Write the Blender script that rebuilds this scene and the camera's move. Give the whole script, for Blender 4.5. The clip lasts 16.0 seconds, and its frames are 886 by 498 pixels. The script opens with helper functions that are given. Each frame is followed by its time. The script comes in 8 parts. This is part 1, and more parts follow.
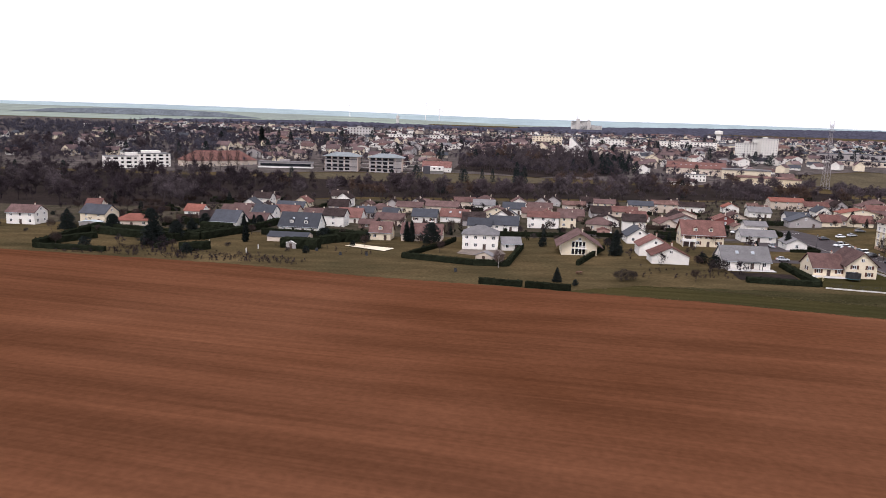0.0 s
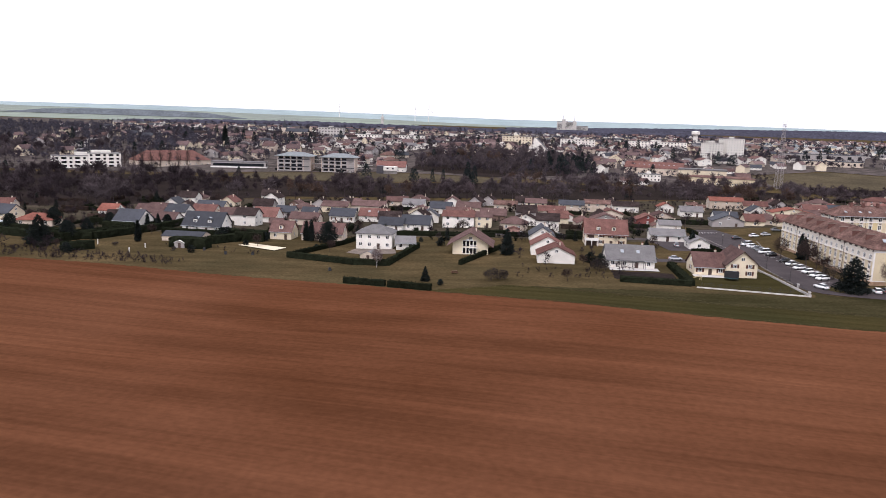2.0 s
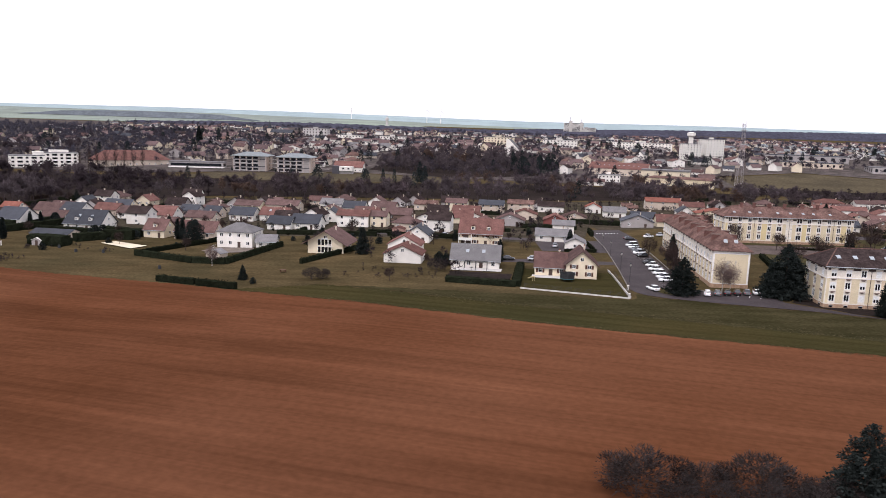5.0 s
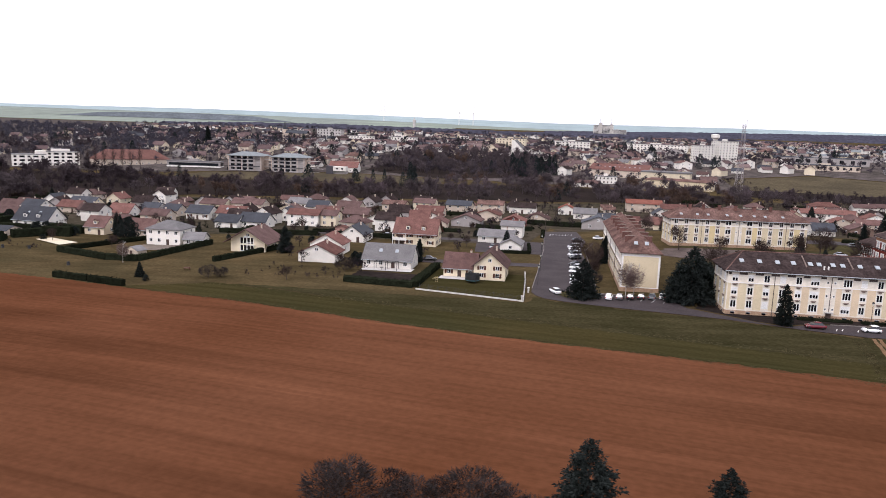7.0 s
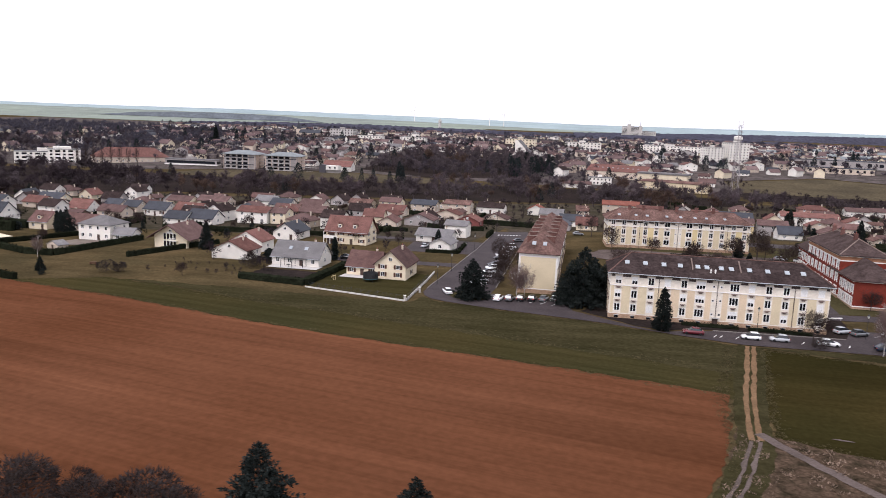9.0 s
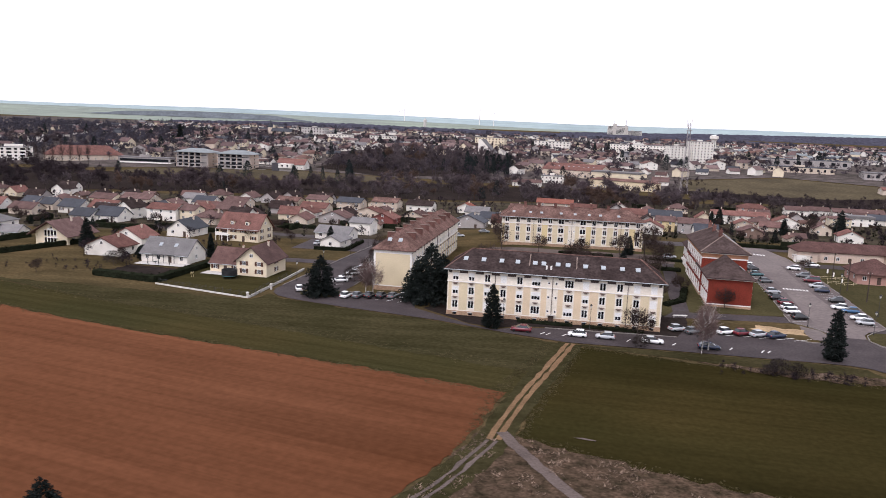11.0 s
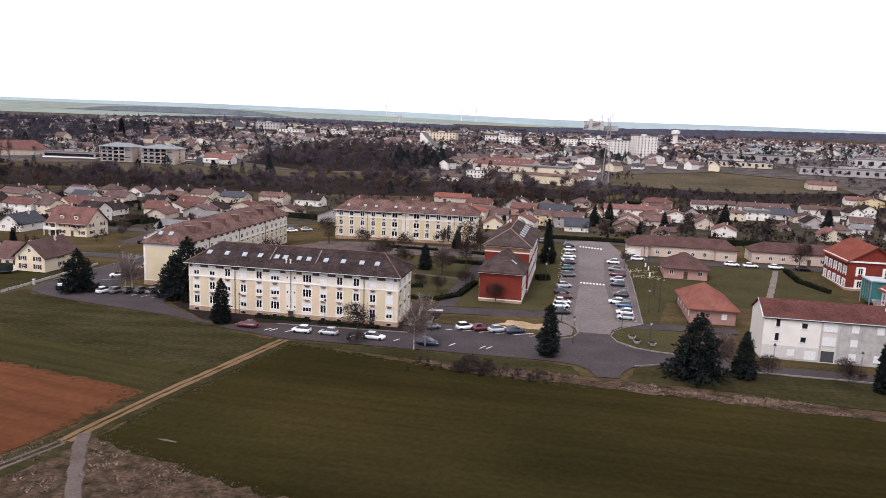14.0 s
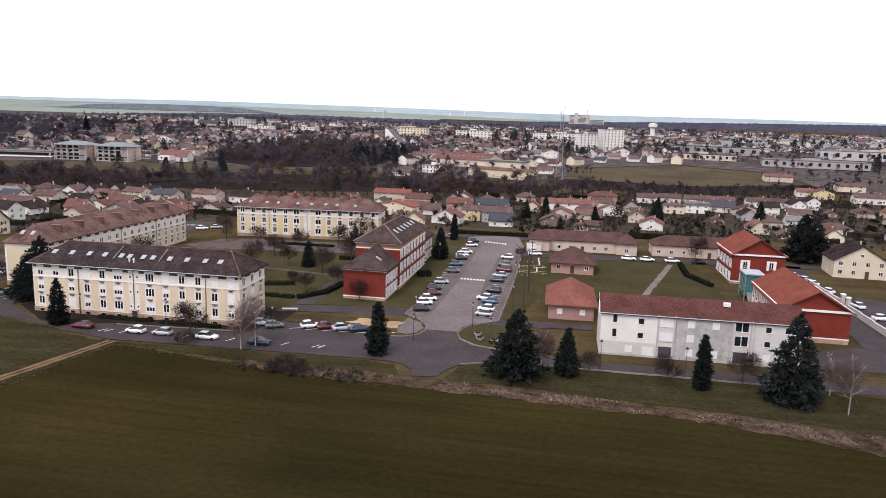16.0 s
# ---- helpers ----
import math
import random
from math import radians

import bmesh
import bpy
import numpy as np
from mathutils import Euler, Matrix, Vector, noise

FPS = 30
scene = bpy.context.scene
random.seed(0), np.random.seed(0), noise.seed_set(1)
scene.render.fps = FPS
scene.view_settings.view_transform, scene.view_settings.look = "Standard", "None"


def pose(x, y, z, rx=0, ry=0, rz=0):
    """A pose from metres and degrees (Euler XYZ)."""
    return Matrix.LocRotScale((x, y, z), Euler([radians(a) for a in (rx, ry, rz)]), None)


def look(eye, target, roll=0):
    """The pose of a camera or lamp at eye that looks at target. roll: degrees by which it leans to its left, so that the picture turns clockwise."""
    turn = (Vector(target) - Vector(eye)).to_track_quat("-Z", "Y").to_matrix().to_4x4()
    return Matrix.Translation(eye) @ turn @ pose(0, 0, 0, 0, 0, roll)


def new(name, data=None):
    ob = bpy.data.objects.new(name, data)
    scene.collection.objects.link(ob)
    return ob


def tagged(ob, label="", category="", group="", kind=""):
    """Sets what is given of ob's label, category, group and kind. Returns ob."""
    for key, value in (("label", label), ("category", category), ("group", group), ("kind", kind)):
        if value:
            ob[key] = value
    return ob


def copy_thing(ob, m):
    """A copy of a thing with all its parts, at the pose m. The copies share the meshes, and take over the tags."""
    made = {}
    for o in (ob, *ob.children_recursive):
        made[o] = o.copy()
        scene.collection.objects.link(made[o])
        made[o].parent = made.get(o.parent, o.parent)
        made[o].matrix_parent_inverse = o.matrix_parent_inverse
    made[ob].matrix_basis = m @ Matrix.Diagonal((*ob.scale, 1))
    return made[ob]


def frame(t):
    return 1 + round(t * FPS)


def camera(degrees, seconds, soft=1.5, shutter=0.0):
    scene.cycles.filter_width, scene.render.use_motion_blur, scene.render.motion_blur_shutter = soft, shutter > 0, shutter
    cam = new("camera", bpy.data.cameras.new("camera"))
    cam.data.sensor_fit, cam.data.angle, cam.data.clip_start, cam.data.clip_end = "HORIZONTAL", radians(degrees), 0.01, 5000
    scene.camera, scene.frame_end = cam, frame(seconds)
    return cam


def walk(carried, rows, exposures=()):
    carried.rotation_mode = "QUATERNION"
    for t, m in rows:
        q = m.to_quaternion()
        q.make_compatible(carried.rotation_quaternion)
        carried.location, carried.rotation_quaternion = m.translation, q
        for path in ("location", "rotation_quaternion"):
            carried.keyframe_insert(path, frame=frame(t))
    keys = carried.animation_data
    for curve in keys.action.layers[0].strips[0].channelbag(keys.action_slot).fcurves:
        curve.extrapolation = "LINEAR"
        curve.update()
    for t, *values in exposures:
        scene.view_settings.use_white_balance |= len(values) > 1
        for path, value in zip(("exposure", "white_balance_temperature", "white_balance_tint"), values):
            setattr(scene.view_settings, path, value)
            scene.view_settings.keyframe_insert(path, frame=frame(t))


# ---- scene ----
cam = camera(63.3, 16.0, soft=0.75, shutter=0.3)
METRES, EYE, TILT, LEAN, TURN = 290.0, 41.7, -9.8, -1.8, 0.0
ROWS = [
    (0.0, 0.0, 0.0, 0.0, 0.0, 0.0, -0.0),
    (0.5, 0.0298, 0.0028, -0.0005, -0.08, 0.0, -0.0),
    (1.0, 0.0626, 0.0058, -0.0011, -0.15, 0.02, 0.0),
    (1.5, 0.0925, 0.0084, -0.0014, -0.2, 0.04, 0.02),
    (2.0, 0.125, 0.0116, -0.002, -0.29, 0.07, 0.06),
    (2.5, 0.155, 0.0132, -0.0024, -0.41, 0.09, 0.1),
    (3.0, 0.188, 0.0163, -0.0031, -0.47, 0.13, 0.12),
    (3.5, 0.2189, 0.0201, -0.0035, 0.08, 0.16, 0.01),
    (4.0, 0.2522, 0.0235, -0.004, 0.65, 0.17, -0.1),
    (4.5, 0.283, 0.0268, -0.0046, 1.03, 0.2, -0.16),
    (5.0, 0.3163, 0.0312, -0.005, 1.43, 0.23, -0.24),
    (7.5, 0.4771, 0.0619, -0.0061, 5.38, 0.4, -1.12),
    (8.0, 0.5093, 0.0682, -0.0058, 6.28, 0.41, -1.37),
    (8.5, 0.539, 0.0745, -0.0059, 6.95, 0.41, -1.54),
    (9.0, 0.5714, 0.0808, -0.0056, 7.29, 0.39, -1.64),
    (11.5, 0.7258, 0.1127, -0.0047, 6.9, 0.37, -1.66),
    (12.0, 0.7577, 0.1194, -0.0042, 6.8, 0.33, -1.64),
    (12.5, 0.787, 0.1257, -0.0038, 6.72, 0.29, -1.63),
    (13.0, 0.8187, 0.1322, -0.0032, 6.62, 0.23, -1.61),
    (13.5, 0.8478, 0.1384, -0.0027, 6.54, 0.18, -1.58),
    (14.0, 0.8791, 0.1447, -0.0017, 6.42, 0.07, -1.54),
    (14.5, 0.9074, 0.1505, -0.001, 6.35, -0.02, -1.46),
    (15.0, 0.9364, 0.1563, -0.0002, 6.25, -0.13, -1.34),
    (15.5, 0.9612, 0.1611, 0.0005, 6.14, -0.2, -1.18),
    (16.0, 0.9848, 0.1661, 0.0015, 6.08, -0.3, -0.98),
]
walk(cam, [(t, pose(0, 0, EYE, TILT, LEAN, TURN) @ pose(METRES * x, METRES * y, METRES * z, 90 + pitch, roll, yaw)) for t, x, y, z, yaw, pitch, roll in ROWS],
     exposures=((0.0, 0.22, 6200, 20), (16.0, 0.22, 6200, 20)))

# ---------------------------------------------------------------- light
world = bpy.data.worlds.new("overcast_sky")
scene.world = world
world.use_nodes = True
wn = world.node_tree
sky = wn.nodes.new("ShaderNodeTexSky")
sky.sky_type = "NISHITA"
sky.sun_disc = False
sky.sun_elevation, sky.sun_rotation = radians(48), radians(205)
sky.air_density, sky.dust_density, sky.ozone_density = 1.0, 4.0, 1.0
veil = wn.nodes.new("ShaderNodeHueSaturation")
veil.inputs["Saturation"].default_value = 0.12
wn.links.new(sky.outputs["Color"], veil.inputs["Color"])
cloud = wn.nodes.new("ShaderNodeMix")
cloud.data_type = "RGBA"
cloud.inputs["Factor"].default_value = 0.75
cloud.inputs["B"].default_value = (10.0, 10.3, 10.6, 1)
wn.links.new(veil.outputs["Color"], cloud.inputs["A"])
back = wn.nodes["Background"]
back.inputs["Strength"].default_value = 0.125
wn.links.new(cloud.outputs["Result"], back.inputs["Color"])

sun = new("sun", bpy.data.lights.new("sun", "SUN"))
sun.data.energy, sun.data.angle, sun.data.color = 1.7, radians(22), (1.0, 0.95, 0.88)
sun.matrix_world = look((-40, -80, 130), (0, 0, 0))

# ---------------------------------------------------------------- materials
MATS = {}


def mat(name, col, rough=0.8, var=0.25, scale=0.6, fine=6.0, bump=0.0, col2=None, metal=0.0, spec=0.12, each=0.0, rows=None, blotch=None, streak=None, island=0.0, thin=0.0):
    """A surface with broad stains (scale, per metre), fine grain and a little relief. each: change from object to object.
    rows: (spacing in metres, depth) of courses up the slope or along x. thin: share of light that passes through leaves and twigs."""
    m = bpy.data.materials.new(name)
    m.use_nodes = True
    t = m.node_tree
    b = t.nodes["Principled BSDF"]
    b.inputs["Roughness"].default_value, b.inputs["Metallic"].default_value = rough, metal
    b.inputs["Specular IOR Level"].default_value = spec
    co = t.nodes.new("ShaderNodeTexCoord")
    big = t.nodes.new("ShaderNodeTexNoise")
    big.inputs["Scale"].default_value, big.inputs["Detail"].default_value = scale, 4
    small = t.nodes.new("ShaderNodeTexNoise")
    small.inputs["Scale"].default_value, small.inputs["Detail"].default_value = fine, 5
    info = t.nodes.new("ShaderNodeObjectInfo")
    shift = t.nodes.new("ShaderNodeVectorMath")
    shift.operation = "MULTIPLY_ADD"
    shift.inputs[1].default_value = (37, 53, 71)
    t.links.new(info.outputs["Random"], shift.inputs[0])
    t.links.new(co.outputs["Object"], shift.inputs[2])
    for n in (big, small):
        t.links.new(shift.outputs[0], n.inputs["Vector"])
    ramp = t.nodes.new("ShaderNodeValToRGB")
    ramp.color_ramp.elements[0].position, ramp.color_ramp.elements[1].position = blotch or (0.3, 0.7)
    c2 = col2 or tuple(c * (1 - var) for c in col)
    ramp.color_ramp.elements[0].color, ramp.color_ramp.elements[1].color = (*c2, 1), (*col, 1)
    t.links.new(big.outputs["Fac"], ramp.inputs["Fac"])
    grain = t.nodes.new("ShaderNodeMapRange")
    grain.inputs["From Min"].default_value, grain.inputs["From Max"].default_value = 0.3, 0.7
    grain.inputs["To Min"].default_value, grain.inputs["To Max"].default_value = 1 - var * 0.8, 1 + var * 0.5
    t.links.new(small.outputs["Fac"], grain.inputs["Value"])
    mul = t.nodes.new("ShaderNodeVectorMath")
    mul.operation = "SCALE"
    t.links.new(ramp.outputs["Color"], mul.inputs[0])
    t.links.new(grain.outputs[0], mul.inputs["Scale"])
    last = mul.outputs[0]
    if each:
        own = t.nodes.new("ShaderNodeMapRange")
        own.inputs["To Min"].default_value, own.inputs["To Max"].default_value = 1 - each, 1 + each * 0.6
        t.links.new(info.outputs["Random"], own.inputs["Value"])
        mul2 = t.nodes.new("ShaderNodeVectorMath")
        mul2.operation = "SCALE"
        t.links.new(last, mul2.inputs[0])
        t.links.new(own.outputs[0], mul2.inputs["Scale"])
        last = mul2.outputs[0]
    if island:
        geo = t.nodes.new("ShaderNodeNewGeometry")
        leaf = t.nodes.new("ShaderNodeMapRange")
        leaf.inputs["To Min"].default_value, leaf.inputs["To Max"].default_value = 1 - island, 1 + island
        t.links.new(geo.outputs["Random Per Island"], leaf.inputs["Value"])
        mul5 = t.nodes.new("ShaderNodeVectorMath")
        mul5.operation = "SCALE"
        t.links.new(last, mul5.inputs[0])
        t.links.new(leaf.outputs[0], mul5.inputs["Scale"])
        last = mul5.outputs[0]
    height = small.outputs["Fac"]
    if rows:
        wave = t.nodes.new("ShaderNodeTexWave")
        wave.wave_type, wave.bands_direction = "BANDS", rows[2]
        wave.inputs["Scale"].default_value = 0.314 / rows[0]
        wave.inputs["Distortion"].default_value, wave.inputs["Detail"].default_value = rows[3], 3
        wave.inputs["Detail Scale"].default_value = 0.4
        t.links.new(co.outputs["Object"], wave.inputs["Vector"])
        band = t.nodes.new("ShaderNodeMapRange")
        band.inputs["To Min"].default_value, band.inputs["To Max"].default_value = 1 - rows[1], 1 + rows[1] * 0.4
        t.links.new(wave.outputs["Fac"], band.inputs["Value"])
        mul3 = t.nodes.new("ShaderNodeVectorMath")
        mul3.operation = "SCALE"
        t.links.new(last, mul3.inputs[0])
        t.links.new(band.outputs[0], mul3.inputs["Scale"])
        last = mul3.outputs[0]
    for sx, sy, amount in streak or ():
        stretch = t.nodes.new("ShaderNodeMapping")
        stretch.inputs["Scale"].default_value = (sx, sy, 1)
        t.links.new(co.outputs["Object"], stretch.inputs["Vector"])
        drawn = t.nodes.new("ShaderNodeTexNoise")
        drawn.inputs["Scale"].default_value, drawn.inputs["Detail"].default_value = 1.0, 3
        t.links.new(stretch.outputs[0], drawn.inputs["Vector"])
        tone = t.nodes.new("ShaderNodeMapRange")
        tone.inputs["From Min"].default_value, tone.inputs["From Max"].default_value = 0.32, 0.68
        tone.inputs["To Min"].default_value, tone.inputs["To Max"].default_value = 1 - amount, 1 + amount
        t.links.new(drawn.outputs["Fac"], tone.inputs["Value"])
        mul4 = t.nodes.new("ShaderNodeVectorMath")
        mul4.operation = "SCALE"
        t.links.new(last, mul4.inputs[0])
        t.links.new(tone.outputs[0], mul4.inputs["Scale"])
        last = mul4.outputs[0]
    t.links.new(last, b.inputs["Base Color"])
    if bump:
        bp = t.nodes.new("ShaderNodeBump")
        bp.inputs["Distance"].default_value, bp.inputs["Strength"].default_value = bump, 0.8
        t.links.new(height, bp.inputs["Height"])
        t.links.new(bp.outputs[0], b.inputs["Normal"])
    if thin:
        leafy = t.nodes.new("ShaderNodeBsdfTranslucent")
        both = t.nodes.new("ShaderNodeMixShader")
        both.inputs[0].default_value = thin
        t.links.new(last, leafy.inputs["Color"])
        t.links.new(b.outputs[0], both.inputs[1])
        t.links.new(leafy.outputs[0], both.inputs[2])
        t.links.new(both.outputs[0], t.nodes["Material Output"].inputs["Surface"])
    MATS[name] = m
    return m


# walls
mat("white", (0.80, 0.757, 0.69), 0.85, 0.12, 0.35, 9, 0.004, each=0.1)
mat("cream", (0.72, 0.62, 0.46), 0.85, 0.12, 0.35, 9, 0.004, each=0.12)
mat("beige", (0.60, 0.50, 0.405), 0.85, 0.15, 0.4, 9, 0.004, each=0.15)
mat("rosy_beige", (0.60, 0.475, 0.39), 0.85, 0.18, 0.4, 6, 0.004)
mat("pink", (0.42, 0.245, 0.205), 0.85, 0.15, 0.4, 9, 0.004, each=0.1)
mat("yellow", (0.68, 0.55, 0.31), 0.85, 0.14, 0.3, 5, 0.004)
mat("pale_yellow", (0.665, 0.560, 0.385), 0.85, 0.12, 0.3, 4, 0.004)
mat("apricot", (0.685, 0.545, 0.385), 0.85, 0.12, 0.3, 4, 0.004)
mat("grey", (0.40, 0.365, 0.35), 0.85, 0.15, 0.4, 9, 0.004, each=0.15)
mat("brown", (0.22, 0.15, 0.12), 0.85, 0.2, 0.4, 9, 0.004, each=0.2)
mat("red", (0.21, 0.072, 0.064), 0.85, 0.15, 0.4, 9, 0.004)
mat("brick", (0.215, 0.040, 0.026), 0.85, 0.25, 0.5, 7, 0.006, rows=(0.09, 0.25, "Z", 0.4))
mat("stone", (0.45, 0.30, 0.20), 0.9, 0.35, 1.2, 5, 0.02)
mat("concrete", (0.52, 0.49, 0.46), 0.9, 0.2, 0.5, 8, 0.005)
mat("parapet", (0.24, 0.18, 0.155), 0.9, 0.3, 0.6, 6, 0.004)
mat("bay_plaster", (0.755, 0.69, 0.595), 0.85, 0.12, 0.4, 3, 0.004)
mat("stained_white", (0.64, 0.60, 0.535), 0.85, 0.09, 0.25, 3.5, 0.004)
mat("grey_render", (0.47, 0.445, 0.415), 0.85, 0.22, 0.25, 0.9, 0.004, streak=((0.9, 0.05, 0.10),))
mat("pale_render", (0.60, 0.57, 0.525), 0.85, 0.10, 0.2, 1.2, 0.004)
mat("trim", (0.80, 0.77, 0.73), 0.7, 0.1, 0.6, 9, 0.003)
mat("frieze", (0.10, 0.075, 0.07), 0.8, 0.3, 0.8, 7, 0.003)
# roofs
mat("tile_brown", (0.140, 0.090, 0.083), 0.85, 0.35, 0.4, 3.2, 0.03, each=0.25, spec=0.0)
mat("tile_dark", (0.056, 0.041, 0.039), 0.85, 0.5, 0.35, 1.6, 0.04, each=0.15, spec=0.0)
mat("tile_school", (0.086, 0.062, 0.058), 0.85, 0.45, 0.35, 1.8, 0.04, spec=0.0)
mat("ochre_band", (0.40, 0.20, 0.115), 0.85, 0.25, 0.5, 5, 0.004)
mat("deep_twigs", (0.066, 0.050, 0.055), 0.95, 0.3, 0.07, 0.5, col2=(0.036, 0.028, 0.031), spec=0.0, island=0.18, thin=0.45)
mat("tile_annex", (0.108, 0.062, 0.056), 0.85, 0.35, 0.3, 2.4, 0.03, each=0.12, spec=0.0)
mat("tile_deep", (0.115, 0.050, 0.043), 0.85, 0.35, 0.3, 2.4, 0.03, spec=0.0)
mat("tile_hall", (0.205, 0.066, 0.047), 0.85, 0.25, 0.3, 2.4, 0.03, spec=0.0)
mat("tile_red", (0.190, 0.098, 0.084), 0.85, 0.35, 0.4, 3.2, 0.03, each=0.25, spec=0.0)
mat("tile_orange", (0.245, 0.100, 0.076), 0.85, 0.3, 0.4, 3.2, 0.03, each=0.15, spec=0.0)
mat("tile_rosy", (0.162, 0.096, 0.086), 0.85, 0.35, 0.4, 3.0, 0.03, each=0.2, spec=0.0)
mat("tile_weathered", (0.19, 0.115, 0.098), 0.85, 0.55, 0.25, 1.8, 0.03, each=0.1, spec=0.0)
# Town roof colours are muted to imitate haze over the distance.
mat("town_tile", (0.150, 0.102, 0.098), 0.85, 0.4, 0.05, 1.0, 0.02, col2=(0.085, 0.060, 0.060), spec=0.0)
mat("town_tile_pale", (0.205, 0.147, 0.140), 0.85, 0.35, 0.05, 1.0, 0.02, spec=0.0)
mat("slate", (0.052, 0.055, 0.066), 0.7, 0.3, 0.4, 3.5, 0.015, each=0.25, spec=0.2)
mat("roof_grey", (0.19, 0.18, 0.18), 0.85, 0.25, 0.4, 3.2, 0.02, each=0.15, spec=0.05)
mat("zinc", (0.40, 0.43, 0.44), 0.6, 0.15, 0.5, 5, 0.004)
mat("zinc_roof", (0.215, 0.235, 0.240), 0.6, 0.2, 0.3, 3, 0.004, rows=(0.6, 0.12, "X", 0.0))
# openings
mat("frame_white", (0.80, 0.79, 0.77), 0.5, 0.05, 2, 9)
# Opaque near-black panes stand for the unlit rooms behind the glass.
mat("pane", (0.018, 0.021, 0.026), 0.06, 0.1, 0.4, 3, spec=0.8)
mat("roof_pane", (0.34, 0.37, 0.40), 0.12, 0.1, 0.4, 3, spec=0.8)
mat("shutter_brown", (0.10, 0.045, 0.03), 0.7, 0.2, 2, 9)
mat("shutter_white", (0.80, 0.79, 0.77), 0.6, 0.1, 2, 9, rows=(0.06, 0.2, "Z", 0.0))
mat("door_grey", (0.075, 0.07, 0.078), 0.6, 0.2, 1, 9)
mat("door_dark", (0.09, 0.06, 0.05), 0.6, 0.2, 2, 9)
# ground
mat("far_meadow", (0.094, 0.076, 0.048), 0.95, 0.35, 0.03, 0.5, 0.04, col2=(0.060, 0.050, 0.034), spec=0.0)
mat("soil", (0.114, 0.0470, 0.0240), 0.95, 0.16, 0.015, 0.9, 0.05, col2=(0.079, 0.0300, 0.0140), streak=((0.012, 0.55, 0.09), (0.006, 0.11, 0.18), (0.03, 1.7, 0.06)), spec=0.0)
mat("grass", (0.085, 0.0605, 0.030), 0.95, 0.35, 0.06, 1.3, 0.05, col2=(0.050, 0.0395, 0.0200), streak=((0.05, 0.2, 0.2),), spec=0.0)
mat("lawn", (0.060, 0.051, 0.025), 0.95, 0.35, 0.10, 2.0, 0.04, col2=(0.041, 0.037, 0.018), each=0.2, spec=0.0)
mat("green_crop", (0.043, 0.0345, 0.0140), 0.95, 0.2, 0.04, 1.6, 0.04, col2=(0.031, 0.0285, 0.0120), streak=((0.02, 0.5, 0.15),), spec=0.0)
mat("meadow", (0.0315, 0.0238, 0.0085), 0.95, 0.22, 0.025, 1.2, 0.05, col2=(0.0170, 0.0158, 0.0056), streak=((0.012, 0.10, 0.22), (0.03, 0.9, 0.10)), spec=0.0)
# Lifted and slightly blue: haze over the town is in this colour.
mat("town_ground", (0.118, 0.096, 0.092), 0.95, 0.4, 0.09, 0.6, 0.05, col2=(0.050, 0.045, 0.038), spec=0.0)
mat("dry_scrub", (0.100, 0.066, 0.046), 0.95, 0.6, 0.45, 2.5, 0.2, col2=(0.026, 0.021, 0.013), spec=0.0)
mat("dirt_path", (0.19, 0.118, 0.068), 0.95, 0.3, 0.3, 2.5, 0.05, col2=(0.13, 0.08, 0.045), spec=0.0)
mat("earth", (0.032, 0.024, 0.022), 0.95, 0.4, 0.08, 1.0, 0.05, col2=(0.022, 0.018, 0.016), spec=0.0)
mat("asphalt", (0.061, 0.049, 0.050), 0.9, 0.35, 0.16, 2.0, 0.01, col2=(0.041, 0.033, 0.034))
mat("asphalt_bay", (0.122, 0.099, 0.095), 0.9, 0.25, 0.12, 1.6, 0.01, col2=(0.088, 0.071, 0.069))
mat("asphalt_worn", (0.165, 0.136, 0.129), 0.9, 0.25, 0.07, 1.2, 0.01, col2=(0.115, 0.094, 0.090))
# Dark verge grass, with some lens falloff put into the colour too.
mat("margin", (0.045, 0.038, 0.0185), 0.95, 0.35, 0.07, 1.3, 0.05, col2=(0.029, 0.026, 0.012), streak=((0.05, 0.25, 0.2),), spec=0.0)
mat("worn_path", (0.125, 0.098, 0.088), 0.95, 0.3, 0.3, 3.0, 0.03, spec=0.0)
mat("gravel", (0.20, 0.165, 0.14), 0.95, 0.3, 0.3, 4.0, 0.02, spec=0.0)
mat("sand", (0.42, 0.30, 0.18), 0.95, 0.4, 0.3, 2.5, 0.05, spec=0.0)
mat("kerb", (0.24, 0.215, 0.20), 0.9, 0.25, 0.8, 6)
mat("road_paint", (0.75, 0.74, 0.72), 0.8, 0.2, 0.8, 6)
# plants
mat("bark", (0.075, 0.058, 0.052), 0.95, 0.3, 1.0, 6, spec=0.0)
mat("birch_bark", (0.50, 0.46, 0.43), 0.9, 0.5, 1.5, 6)
mat("twigs", (0.074, 0.052, 0.047), 0.95, 0.35, 0.3, 3, each=0.3, spec=0.0, island=0.35, thin=0.45)
mat("twigs_pink", (0.20, 0.14, 0.13), 0.95, 0.35, 0.3, 3, each=0.3, spec=0.0, thin=0.45)
# Bluer than near twigs: haze over the town is put into the colour.
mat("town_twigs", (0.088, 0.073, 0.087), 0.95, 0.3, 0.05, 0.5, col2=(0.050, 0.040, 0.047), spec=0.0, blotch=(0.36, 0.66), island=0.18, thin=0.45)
# A little haze blue is mixed into the valley wood's twigs.
mat("wood_twigs", (0.130, 0.098, 0.106), 0.95, 0.3, 0.05, 0.5, col2=(0.060, 0.046, 0.049), spec=0.0, blotch=(0.36, 0.66), island=0.18, thin=0.45)
